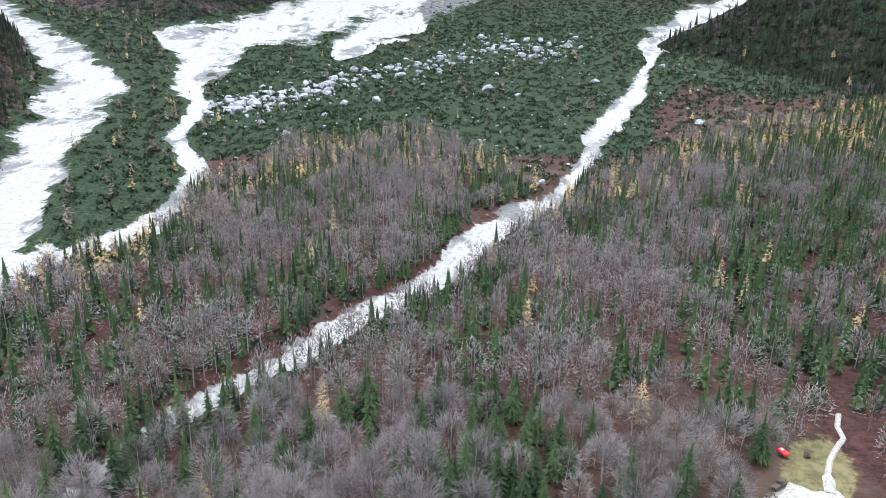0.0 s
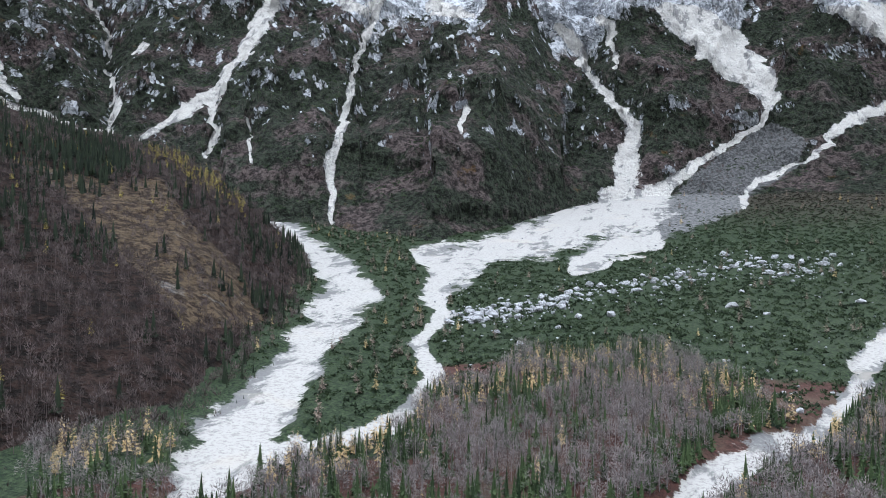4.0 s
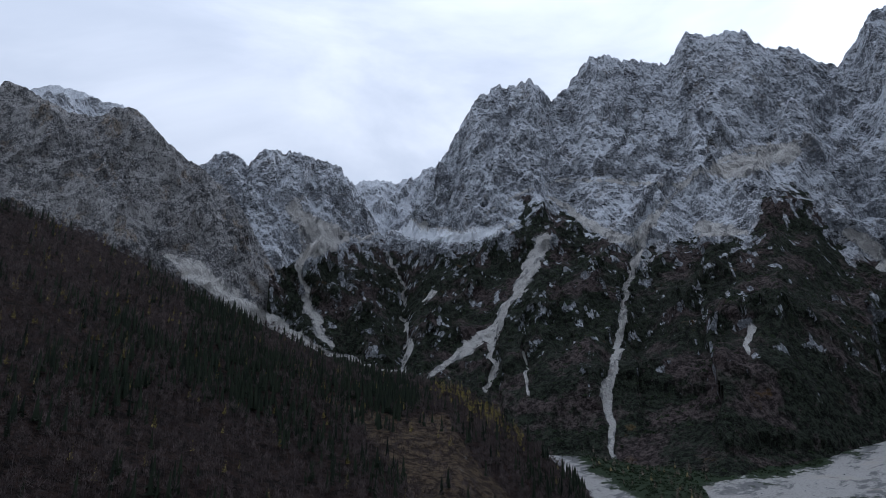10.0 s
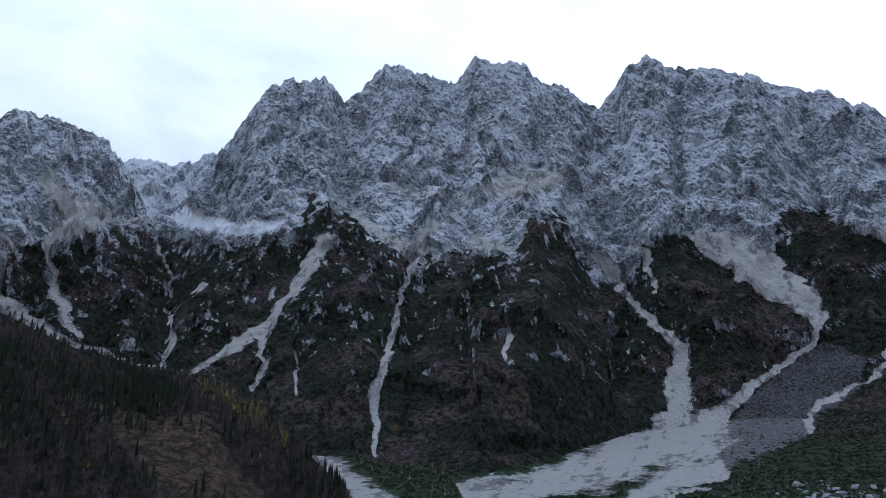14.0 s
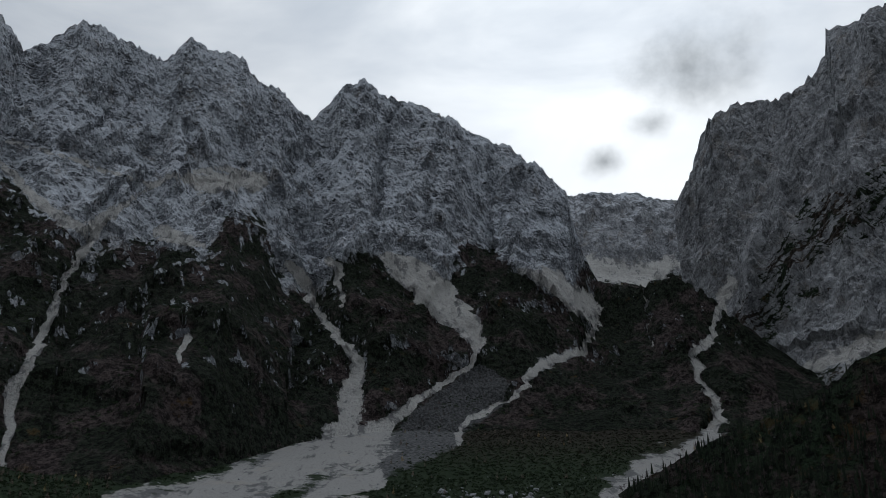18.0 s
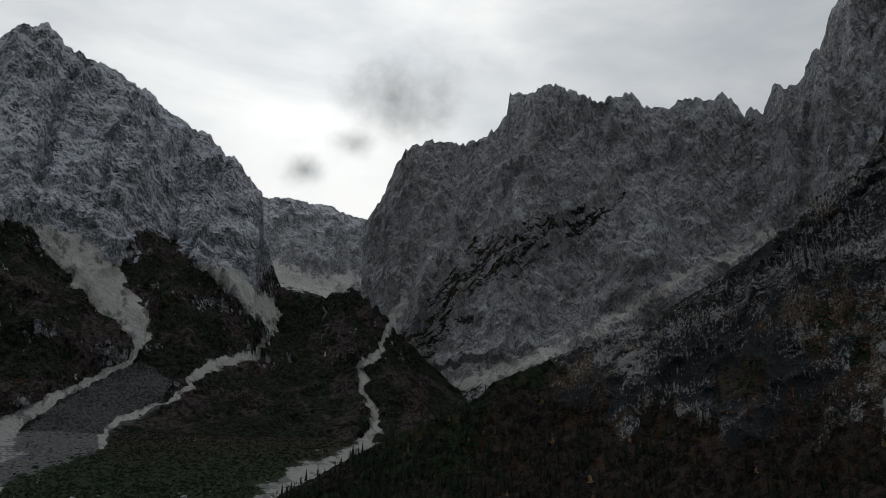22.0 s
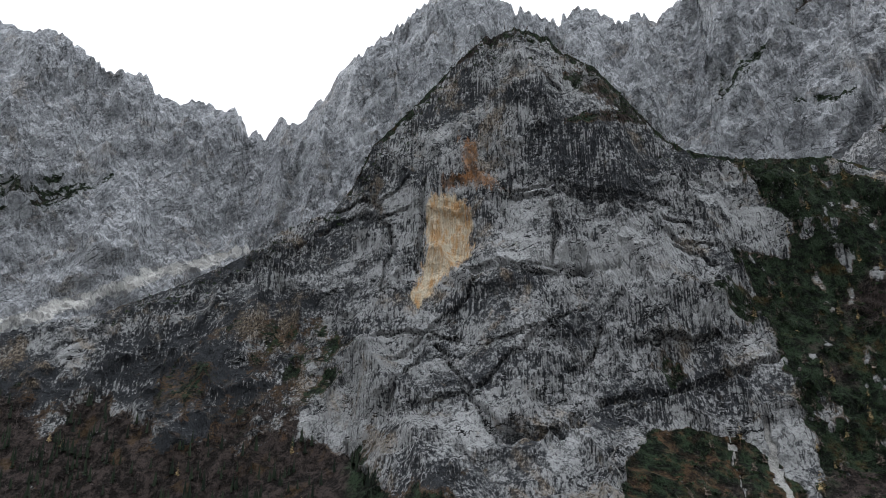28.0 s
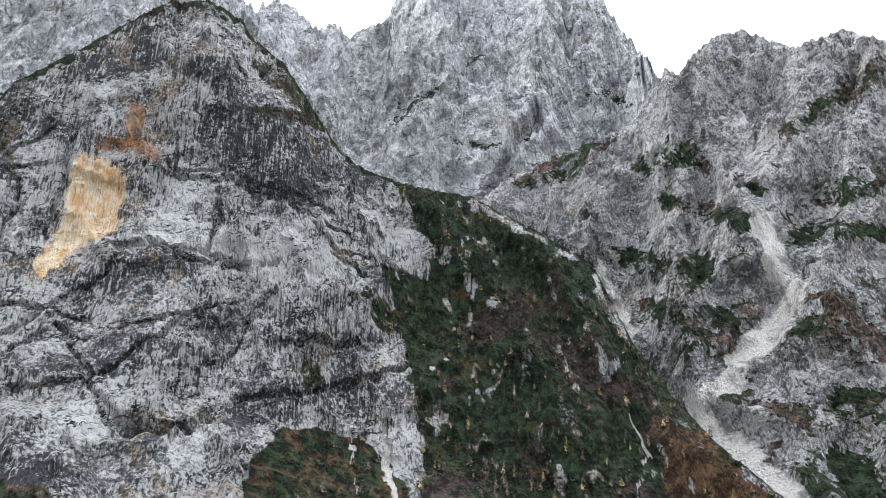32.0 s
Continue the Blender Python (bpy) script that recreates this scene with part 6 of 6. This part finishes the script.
scatter_set("young_spruces", "young spruces along the gravel bank", "trees", [conifer_crown(9.0, 171, 70, 0.02, 0.2, 0.6, 1.3)], BANK_P[half:half + 400], MAT_SPRUCE, 8, 0.4, 1.0)

# ------------------------------------------------ woods on the mountain sides
FAR_SPRUCE = [conifer_crown(h, 141 + k, 26, 0.06, 0.19, 0.5, 1.9, 0.4, 3) for k, h in enumerate((13.0, 15.0, 17.0))]
FAR_BEECH = [puff(h, 151 + k) for k, h in enumerate((10.0, 12.0, 13.0, 11.0))]
FAR_LARCH = [spruce_crown(h, 161 + k, 5, 3, 0.15, 0.14, 0.5) for k, h in enumerate((12.0, 15.0))]

spur = SHEETS["wooded_spur"]
w = ((spur[6] < 78) & (spur[3] < 1.0)) * smooth(spur[1], 0.45, 0.95)
ps = scatter(spur, w * 1.0, 10500, 31)
mixd = fbm(ps / 110 + 3, 3) * 1.5 + np.random.RandomState(32).normal(size=len(ps)) * 0.35 + 0.55 * smooth(area_mask(*rise(ps), AREA_SPRUCES, fbm(ps / 50, 3) * 3), -0.8, 0.8) - 0.28
gold = np.random.RandomState(33).rand(len(ps)) < 0.012 + 0.03 * smooth(rise(ps)[1], 0, 8) + 0.55 * smooth(area_mask(*rise(ps), AREA_GOLD, np.zeros(len(ps))), -0.3, 0.5)
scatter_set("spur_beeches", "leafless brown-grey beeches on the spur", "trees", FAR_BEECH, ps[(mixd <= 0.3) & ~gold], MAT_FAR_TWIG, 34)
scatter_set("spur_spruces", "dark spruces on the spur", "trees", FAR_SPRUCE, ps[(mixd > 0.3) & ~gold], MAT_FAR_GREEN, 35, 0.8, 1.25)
scatter_set("spur_larches", "yellow larches on the spur", "trees", MID_LARCH, ps[gold], MAT_YELLOW, 36, 0.55, 0.9)

main = SHEETS["main_massif"]
w = smooth(main[1], 0.48, 0.62) * (main[2] < -0.3) * (main[3] < 0.9)
pm = scatter(main, w, 6500, 41)
mixd = fbm(pm / 130 + 5, 3) * 1.5 + np.random.RandomState(42).normal(size=len(pm)) * 0.3
grove = (rise(pm)[1] < 9.0) & (fbm(pm / 90 + 15, 3) > 0.02)
scatter_set("massif_beeches", "leafless mauve-brown beeches at the massif's foot", "trees", FAR_BEECH, pm[grove], MAT_FAR_TWIG, 45, 0.6, 1.0)
scatter_set("massif_larches", "bare grey-brown larches on rock ribs", "trees", FAR_LARCH, pm[(mixd > 0.0) & ~grove], MAT_BARE_LARCH, 43, 0.7, 1.25)
scatter_set("massif_dwarf_pines", "dark dwarf pines on the rock ribs", "shrubs", FEW, pm[(mixd <= 0.0) & ~grove], MAT_MUGO, 44, 2.0, 3.6)

cliff = SHEETS["cliff_mountain"]
w = smooth(cliff[1], 0.42, 0.58) * (cliff[2] < -0.3) * (cliff[3] < 1.0) * (cliff[6] > -127)
pc = scatter(cliff, w * (1 + 1.5 * smooth(cliff[6], -66, -62) * smooth(-cliff[7], -6, 0) + 2.5 * smooth(cliff[6], -50, -42) + 3.0 * smooth(-cliff[6], 90, 96)), 7500, 51)
ca, ce = rise(pc)
rc = np.random.RandomState(52).rand(len(pc))
low = (ca > -68) & (ce < 6) | (ca < -92) & (ce < 10) & (rc < 0.3)
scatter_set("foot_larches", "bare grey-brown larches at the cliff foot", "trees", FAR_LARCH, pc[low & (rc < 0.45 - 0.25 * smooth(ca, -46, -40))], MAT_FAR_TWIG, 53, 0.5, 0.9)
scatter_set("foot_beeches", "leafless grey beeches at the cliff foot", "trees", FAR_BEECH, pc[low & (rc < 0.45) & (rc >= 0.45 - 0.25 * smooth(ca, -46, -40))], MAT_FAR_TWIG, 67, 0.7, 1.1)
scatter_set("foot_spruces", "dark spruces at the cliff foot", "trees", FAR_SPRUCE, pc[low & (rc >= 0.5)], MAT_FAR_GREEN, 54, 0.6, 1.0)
scatter_set("foot_gold_larches", "golden larches at the cliff foot", "trees", MID_LARCH, pc[low & (rc >= 0.45) & (rc < 0.465)], MAT_GOLD, 55, 0.6, 1.0)
flank = ~low & (ca < -92) & (rc > 0.86)
scatter_set("flank_larches", "grey-brown larches on the mountain flank", "trees", MID_LARCH, pc[flank & (rc < 0.955)], MAT_DULL, 65, 0.7, 1.25)
scatter_set("flank_gold_larches", "golden larches on the mountain flank", "trees", MID_LARCH, pc[flank & (rc >= 0.955)], MAT_GOLD, 66, 0.6, 1.15)
scatter_set("cliff_dwarf_pines", "dark green dwarf pines on the mountain flank", "shrubs", SHRUBS, pc[~low & (ca <= -62)], MAT_MUGO, 56, 1.3, 2.4)
# dwarf pines again, in a darker colour than those on the flank
scatter_set("shoulder_heath", "dark low pines on the mountain's shoulder", "shrubs", SHRUBS, pc[~low & (ca > -62)], MAT_HEATH, 68, 1.0, 1.9)
w = smooth(cliff[3], 0.84, 0.97) * (cliff[3] < 1.0) * (cliff[6] < -46) * (cliff[6] > -95)
pt = scatter(cliff, w, 800, 57)
scatter_set("crest_larches", "thin leafless larches along the cliff crest", "trees", FAR_LARCH, pt[200:], MAT_BARE_LARCH, 58, 0.6, 1.15)
scatter_set("crest_dwarf_pines", "dark dwarf pines along the cliff crest", "shrubs", SHRUBS, pt[:200], MAT_MUGO, 59, 1.3, 2.4)

gorge = SHEETS["gorge_mountain"]
w = smooth(gorge[1], 0.45, 0.7) * (gorge[2] < -0.2) * (gorge[3] < 0.97) * (gorge[6] > -150)
pg = scatter(gorge, w, 2500, 61)
scatter_set("gorge_dwarf_pines", "dark green dwarf pines on rock ledges", "shrubs", SHRUBS, pg, MAT_MUGO, 62, 1.2, 2.6)

# ---------------------------------------------------------------- boulders
def stone_material():
    m, n = material("pale_boulder_limestone")
    a = n.noise(n.pos, 0.8, 6, 0.7)
    c = n.mix(n.step(a, 0.35, 0.65), (0.13, 0.135, 0.145), (0.35, 0.36, 0.38))
    c = n.mix(n.step(n.noise(n.pos, 2.2, 4), 0.58, 0.7, 0, 0.6), c, (0.10, 0.10, 0.10))
    n.surface(c, 0.92, n.bump(a, 0.8, 0.3), spec=0.15)
    return m


MAT_STONE = stone_material()


def stone_mesh(name, seed, level=2):
    """A broken block: a rounded lump cut by random flat faces."""
    rng = np.random.RandomState(seed)
    bm = bmesh.new()
    bmesh.ops.create_icosphere(bm, subdivisions=level, radius=1.0)
    cuts = [(Vector(rng.normal(size=3)).normalized(), rng.uniform(0.38, 0.78)) for _ in range(9)]
    for v in bm.verts:
        for d, h in cuts:
            over = v.co.dot(d) - h
            if over > 0:
                v.co -= d * over
        v.co *= 1 + 0.09 * rng.normal()
        v.co.z *= 0.8
    me = bpy.data.meshes.new(name)
    bm.to_mesh(me)
    bm.free()
    me.materials.append(MAT_STONE)
    return me


STONES = [stone_mesh("boulder", 200 + k) for k in range(7)]


def floor_point(az, el):
    """Where the sight line at that bearing and rise meets the ground."""
    r = np.linspace(70, 1250, 3000)
    x, y = -math.sin(radians(az)) * r, math.cos(radians(az)) * r
    z, _ = floor_at(x, y)
    k = int(np.argmax(np.degrees(np.arctan2(z, r)) > el))
    return Vector((x[k], y[k], z[k]))


def boulder(place, size, rng, label):
    ob = tagged(new("boulder", STONES[rng.randint(len(STONES))]), label, "boulder", "boulders on the debris fan")
    ob.matrix_basis = pose(place[0], place[1], place[2] + size * 0.25, rng.uniform(-15, 15), rng.uniform(-15, 15), rng.uniform(0, 360)) @ Matrix.Diagonal(
        (size * rng.uniform(0.8, 1.3), size * rng.uniform(0.8, 1.2), size * rng.uniform(0.7, 1.1), 1))


STONE_BELT = [(17.5, -7.3), (15.7, -7.1), (11.7, -6.4), (8.1, -5.2), (3.6, -4.4), (-0.1, -3.6), (-3.6, -2.5), (-7.2, -2.5), (-10.2, -2.3)]


def boulders():
    rng = np.random.RandomState(77)
    for az, el, size in ((-3.7, -5.7, 5.5), (-12.1, -4.9, 4.2), (5.2, -6.8, 4.0), (-6.2, -6.1, 3.2), (-20.3, -7.7, 4.0), (-26.2, -2.0, 4.2), (7.8, -7.0, 4.5), (-8.5, -13.0, 2.2),
                         (12.5, -9.3, 3.0), (14.5, -8.4, 3.2), (-4.4, -4.6, 3.0), (1.5, -5.5, 2.6), (-10.5, -11.5, 1.8), (-17.0, -3.5, 2.5), (9.5, -7.9, 2.6)):
        boulder(floor_point(az, el), size, rng, "large pale limestone boulder among dwarf pines")
    for k in range(280):
        t = rng.uniform(0, len(STONE_BELT) - 1.001)
        i = int(t)
        a = STONE_BELT[i][0] * (1 - t + i) + STONE_BELT[i + 1][0] * (t - i) + rng.normal() * 0.7
        e = STONE_BELT[i][1] * (1 - t + i) + STONE_BELT[i + 1][1] * (t - i) + rng.normal() * 0.42
        p = floor_point(a, e)
        boulder(p, min(rng.lognormal(0.9, 0.45), 5.0), rng, "pale limestone block in a belt of fallen rocks")
    # small scattered stones
    src = stone_mesh("pebble", 300, 1)
    v = np.array([q.co[:] for q in src.vertices])
    f = np.array([q.vertices[:] for q in src.polygons])
    places = []
    while len(places) < 700:
        if len(places) < 420:
            t = rng.uniform(0, len(STONE_BELT) - 1.001)
            i = int(t)
            a = STONE_BELT[i][0] * (1 - t + i) + STONE_BELT[i + 1][0] * (t - i) + rng.normal() * 1.0
            e = STONE_BELT[i][1] * (1 - t + i) + STONE_BELT[i + 1][1] * (t - i) + rng.normal() * 0.55
        else:
            a, e = rng.uniform(-25, 20), rng.uniform(-12, 0)
            if e < wood_edge(a) + 1:
                continue
        places.append(floor_point(a, e))
    places = np.array([p[:] for p in places]) + np.array([0, 0, 0.4])
    plant_stuff("small_stones", "small pale limestone stones among dwarf pines", "stones", [(v, f)], places, MAT_STONE, rng.uniform(0.7, 1.7, 700), rng.uniform(0, 6.28, 700), rng.rand(700))


boulders()


# ---------------------------------------------------------------- the hut's yard
def plain(name, lo, hi, rough=0.8, scale=1.5):
    m, n = material(name)
    a = n.noise(n.pos, scale, 5, 0.65)
    n.surface(n.mix(n.step(a, 0.35, 0.65), lo, hi), rough, n.bump(a, 0.3, 0.05), spec=0.2)
    return m


MAT_YARD = plain("white_gravel", (0.19, 0.18, 0.165), (0.33, 0.315, 0.29), 0.95)
MAT_SLATE = plain("blue_grey_roof", (0.075, 0.095, 0.11), (0.13, 0.15, 0.17), 0.6)
MAT_PLASTER = plain("pale_plaster", (0.55, 0.54, 0.51), (0.68, 0.67, 0.64))
MAT_TIMBER = plain("dark_timber", (0.035, 0.028, 0.023), (0.085, 0.066, 0.052))
MAT_RED = plain("red_paint", (0.55, 0.02, 0.025), (0.68, 0.04, 0.04), 0.45)
MAT_WHITE = plain("white_paint", (0.72, 0.72, 0.72), (0.80, 0.80, 0.80), 0.5)


def part(name, bm, mat, parent, label=""):
    me = bpy.data.meshes.new(name)
    bmesh.ops.recalc_face_normals(bm, faces=bm.faces)
    bm.to_mesh(me)
    bm.free()
    me.materials.append(mat)
    ob = new(name, me)
    ob.parent = parent
    return tagged(ob, label)


def box(sx, sy, sz, at=(0, 0, 0), bevel=0.02, turn=0.0):
    bm = bmesh.new()
    bmesh.ops.create_cube(bm, size=1.0)
    bmesh.ops.transform(bm, verts=bm.verts, matrix=Matrix.Translation(at) @ Matrix.Rotation(radians(turn), 4, "X") @ Matrix.Diagonal((sx, sy, sz, 1)))
    if bevel:
        bmesh.ops.bevel(bm, geom=list(bm.edges), offset=bevel, segments=1, affect="EDGES")
    return bm


def patch_sheet(name, outline, mat, label, lift=0.12):
    """A level sheet laid on the ground inside an outline of bearings and rises."""
    bm = bmesh.new()
    pts = [floor_point(a, e) for a, e in outline]
    mid = sum(pts, Vector()) / len(pts)
    rng = np.random.RandomState(3)
    rings = []
    for s in (1.0, 0.75, 0.5, 0.25):
        ring_v = []
        for i in range(len(pts) * 4):
            a, b = pts[i // 4], pts[(i // 4 + 1) % len(pts)]
            q = mid + (a.lerp(b, (i % 4) / 4) - mid) * s * (1 + 0.03 * rng.normal() * (s == 1.0))
            z, _ = floor_at(np.array([q.x]), np.array([q.y]))
            ring_v.append(bm.verts.new((q.x, q.y, z[0] + lift - (0.4 if s == 1.0 else 0.0))))
        rings.append(ring_v)
    for r0, r1 in zip(rings, rings[1:]):
        for i in range(len(r0)):
            j = (i + 1) % len(r0)
            bm.faces.new((r0[i], r0[j], r1[j], r1[i]))
    bm.faces.new(rings[-1])
    ob = part(name, bm, mat, None)
    return tagged(ob, label, name.replace("_", " "), kind="structure")


patch_sheet("yard", [(-29.4, -34.5), (-31.0, -32.6), (-33.0, -32.7), (-34.4, -32.2), (-36.0, -32.6), (-39.5, -33.5), (-40.0, -37.0), (-34.0, -38.5), (-29.5, -37.5)], MAT_YARD,
            "white gravel yard in front of the hut", 0.35)


def road():
    stops = [(-34.2, -32.6), (-33.7, -31.4), (-33.6, -30.4), (-33.9, -29.4), (-34.2, -28.7), (-33.6, -28.0), (-33.5, -27.2)]
    pts = [floor_point(a, e) for a, e in stops]
    bm = bmesh.new()
    rows = []
    for i in range((len(pts) - 1) * 5 + 1):
        k, t = min(i // 5, len(pts) - 2), (i - 5 * min(i // 5, len(pts) - 2)) / 5
        p = pts[k].lerp(pts[k + 1], t)
        d = (pts[k + 1] - pts[k]).normalized()
        side = Vector((-d.y, d.x, 0)) * (0.72 if i > 4 else 1.4)
        row = []
        for s in (-1, -0.5, 0, 0.5, 1):
            q = p + side * s
            z, _ = floor_at(np.array([q.x]), np.array([q.y]))
            row.append(bm.verts.new((q.x, q.y, z[0] + (0.3 if abs(s) < 0.9 else -0.2))))
        rows.append(row)
    for a, b in zip(rows, rows[1:]):
        for i in range(4):
            bm.faces.new((a[i], a[i + 1], b[i + 1], b[i]))
    tagged(part("road", bm, MAT_YARD, None), "narrow white gravel track into the wood", "road", kind="structure")


road()


def at_floor(name, az, el, turn, label, category, group=""):
    base = tagged(new(name), label, category, group)
    base.matrix_basis = Matrix.Translation(floor_point(az, el) + Vector((0, 0, 0.3))) @ Matrix.Rotation(radians(turn), 4, "Z")
    return base


def hut():
    h = at_floor("mountain_hut", -37.3, -36.2, 40, "mountain hut with a blue-grey roof beside the yard", "house")
    part("wall", box(9, 7, 5.0, (0, 0, 2.2)), MAT_PLASTER, h)
    for s in (-1, 1):
        part("roof_slope", box(10.2, 4.9, 0.22, (0, s * 2.05, 6.0), 0.03, -s * 33), MAT_SLATE, h)
        bm = bmesh.new()
        vs = [bm.verts.new(q) for q in ((s * 4.4, -3.5, 4.6), (s * 4.4, 3.5, 4.6), (s * 4.4, 0, 7.05))]
        top = [bm.verts.new((s * 4.1, v.co.y, v.co.z)) for v in vs]
        bm.faces.new(vs)
        bm.faces.new(top[::-1])
        for i in range(3):
            bm.faces.new((vs[i], vs[(i + 1) % 3], top[(i + 1) % 3], top[i]))
        part("gable", bm, MAT_PLASTER, h)


hut()


def picnic_table():
    t = at_floor("picnic_table", -30.6, -33.0, 30, "dark wooden picnic table with benches on the gravel", "table", "picnic tables of the yard")
    for k in range(3):
        part("table_board", box(1.9, 0.24, 0.05, (0, (k - 1) * 0.26, 0.75)), MAT_TIMBER, t)
    for s in (-1, 1):
        part("bench_board", box(1.9, 0.28, 0.05, (0, s * 0.75, 0.45)), MAT_TIMBER, t)
        part("leg_frame", box(0.08, 1.6, 0.08, (s * 0.7, 0, 0.40)), MAT_TIMBER, t)
        for q in (-1, 1):
            part("leg", box(0.08, 0.08, 0.95, (s * 0.7, q * 0.32, 0.32), 0.01, q * 20), MAT_TIMBER, t)
    for az, el in ((-30.3, -33.6), (-30.0, -34.2)):
        copy_thing(t, Matrix.Translation(floor_point(az, el) + Vector((0, 0, 0.3))) @ Matrix.Rotation(radians(30), 4, "Z"))


picnic_table()


def red_sledge():
    s = at_floor("red_trailer", -30.25, -31.1, 20, "small red trailer parked at the edge of the meadow", "trailer")
    part("tub", box(1.3, 2.3, 0.55, (0, 0, 0.65), 0.08), MAT_RED, s)
    part("lid", box(1.2, 1.2, 0.12, (0, 0.4, 0.98), 0.04), MAT_RED, s)
    part("badge", box(0.5, 0.5, 0.02, (0, 0.4, 1.055), 0.0), MAT_WHITE, s, "plain white patch")
    part("drawbar", box(0.08, 1.2, 0.08, (0, -1.6, 0.4), 0.01), MAT_TIMBER, s)
    for q in (-1, 1):
        bm = bmesh.new()
        bmesh.ops.create_cone(bm, cap_ends=True, segments=14, radius1=0.3, radius2=0.3, depth=0.16)
        bmesh.ops.transform(bm, verts=bm.verts, matrix=Matrix.Translation((q * 0.75, 0, 0.3)) @ Matrix.Rotation(radians(90), 4, "Y"))
        part("wheel", bm, MAT_TIMBER, s)


red_sledge()


def log_pile():
    p = at_floor("log_pile", -32.0, -30.6, 60, "dark heap of logs on the meadow", "log pile")
    for k in range(7):
        bm = bmesh.new()
        bmesh.ops.create_cone(bm, cap_ends=True, segments=9, radius1=0.17, radius2=0.15, depth=2.4)
        bmesh.ops.transform(bm, verts=bm.verts, matrix=Matrix.Translation((0.1 * (k % 2), (k % 4) * 0.33 - 0.5 + 0.16 * (k // 4), 0.12 + 0.28 * (k // 4))) @ Matrix.Rotation(radians(90), 4, "Y"))
        part("log", bm, MAT_TIMBER, p)


log_pile()
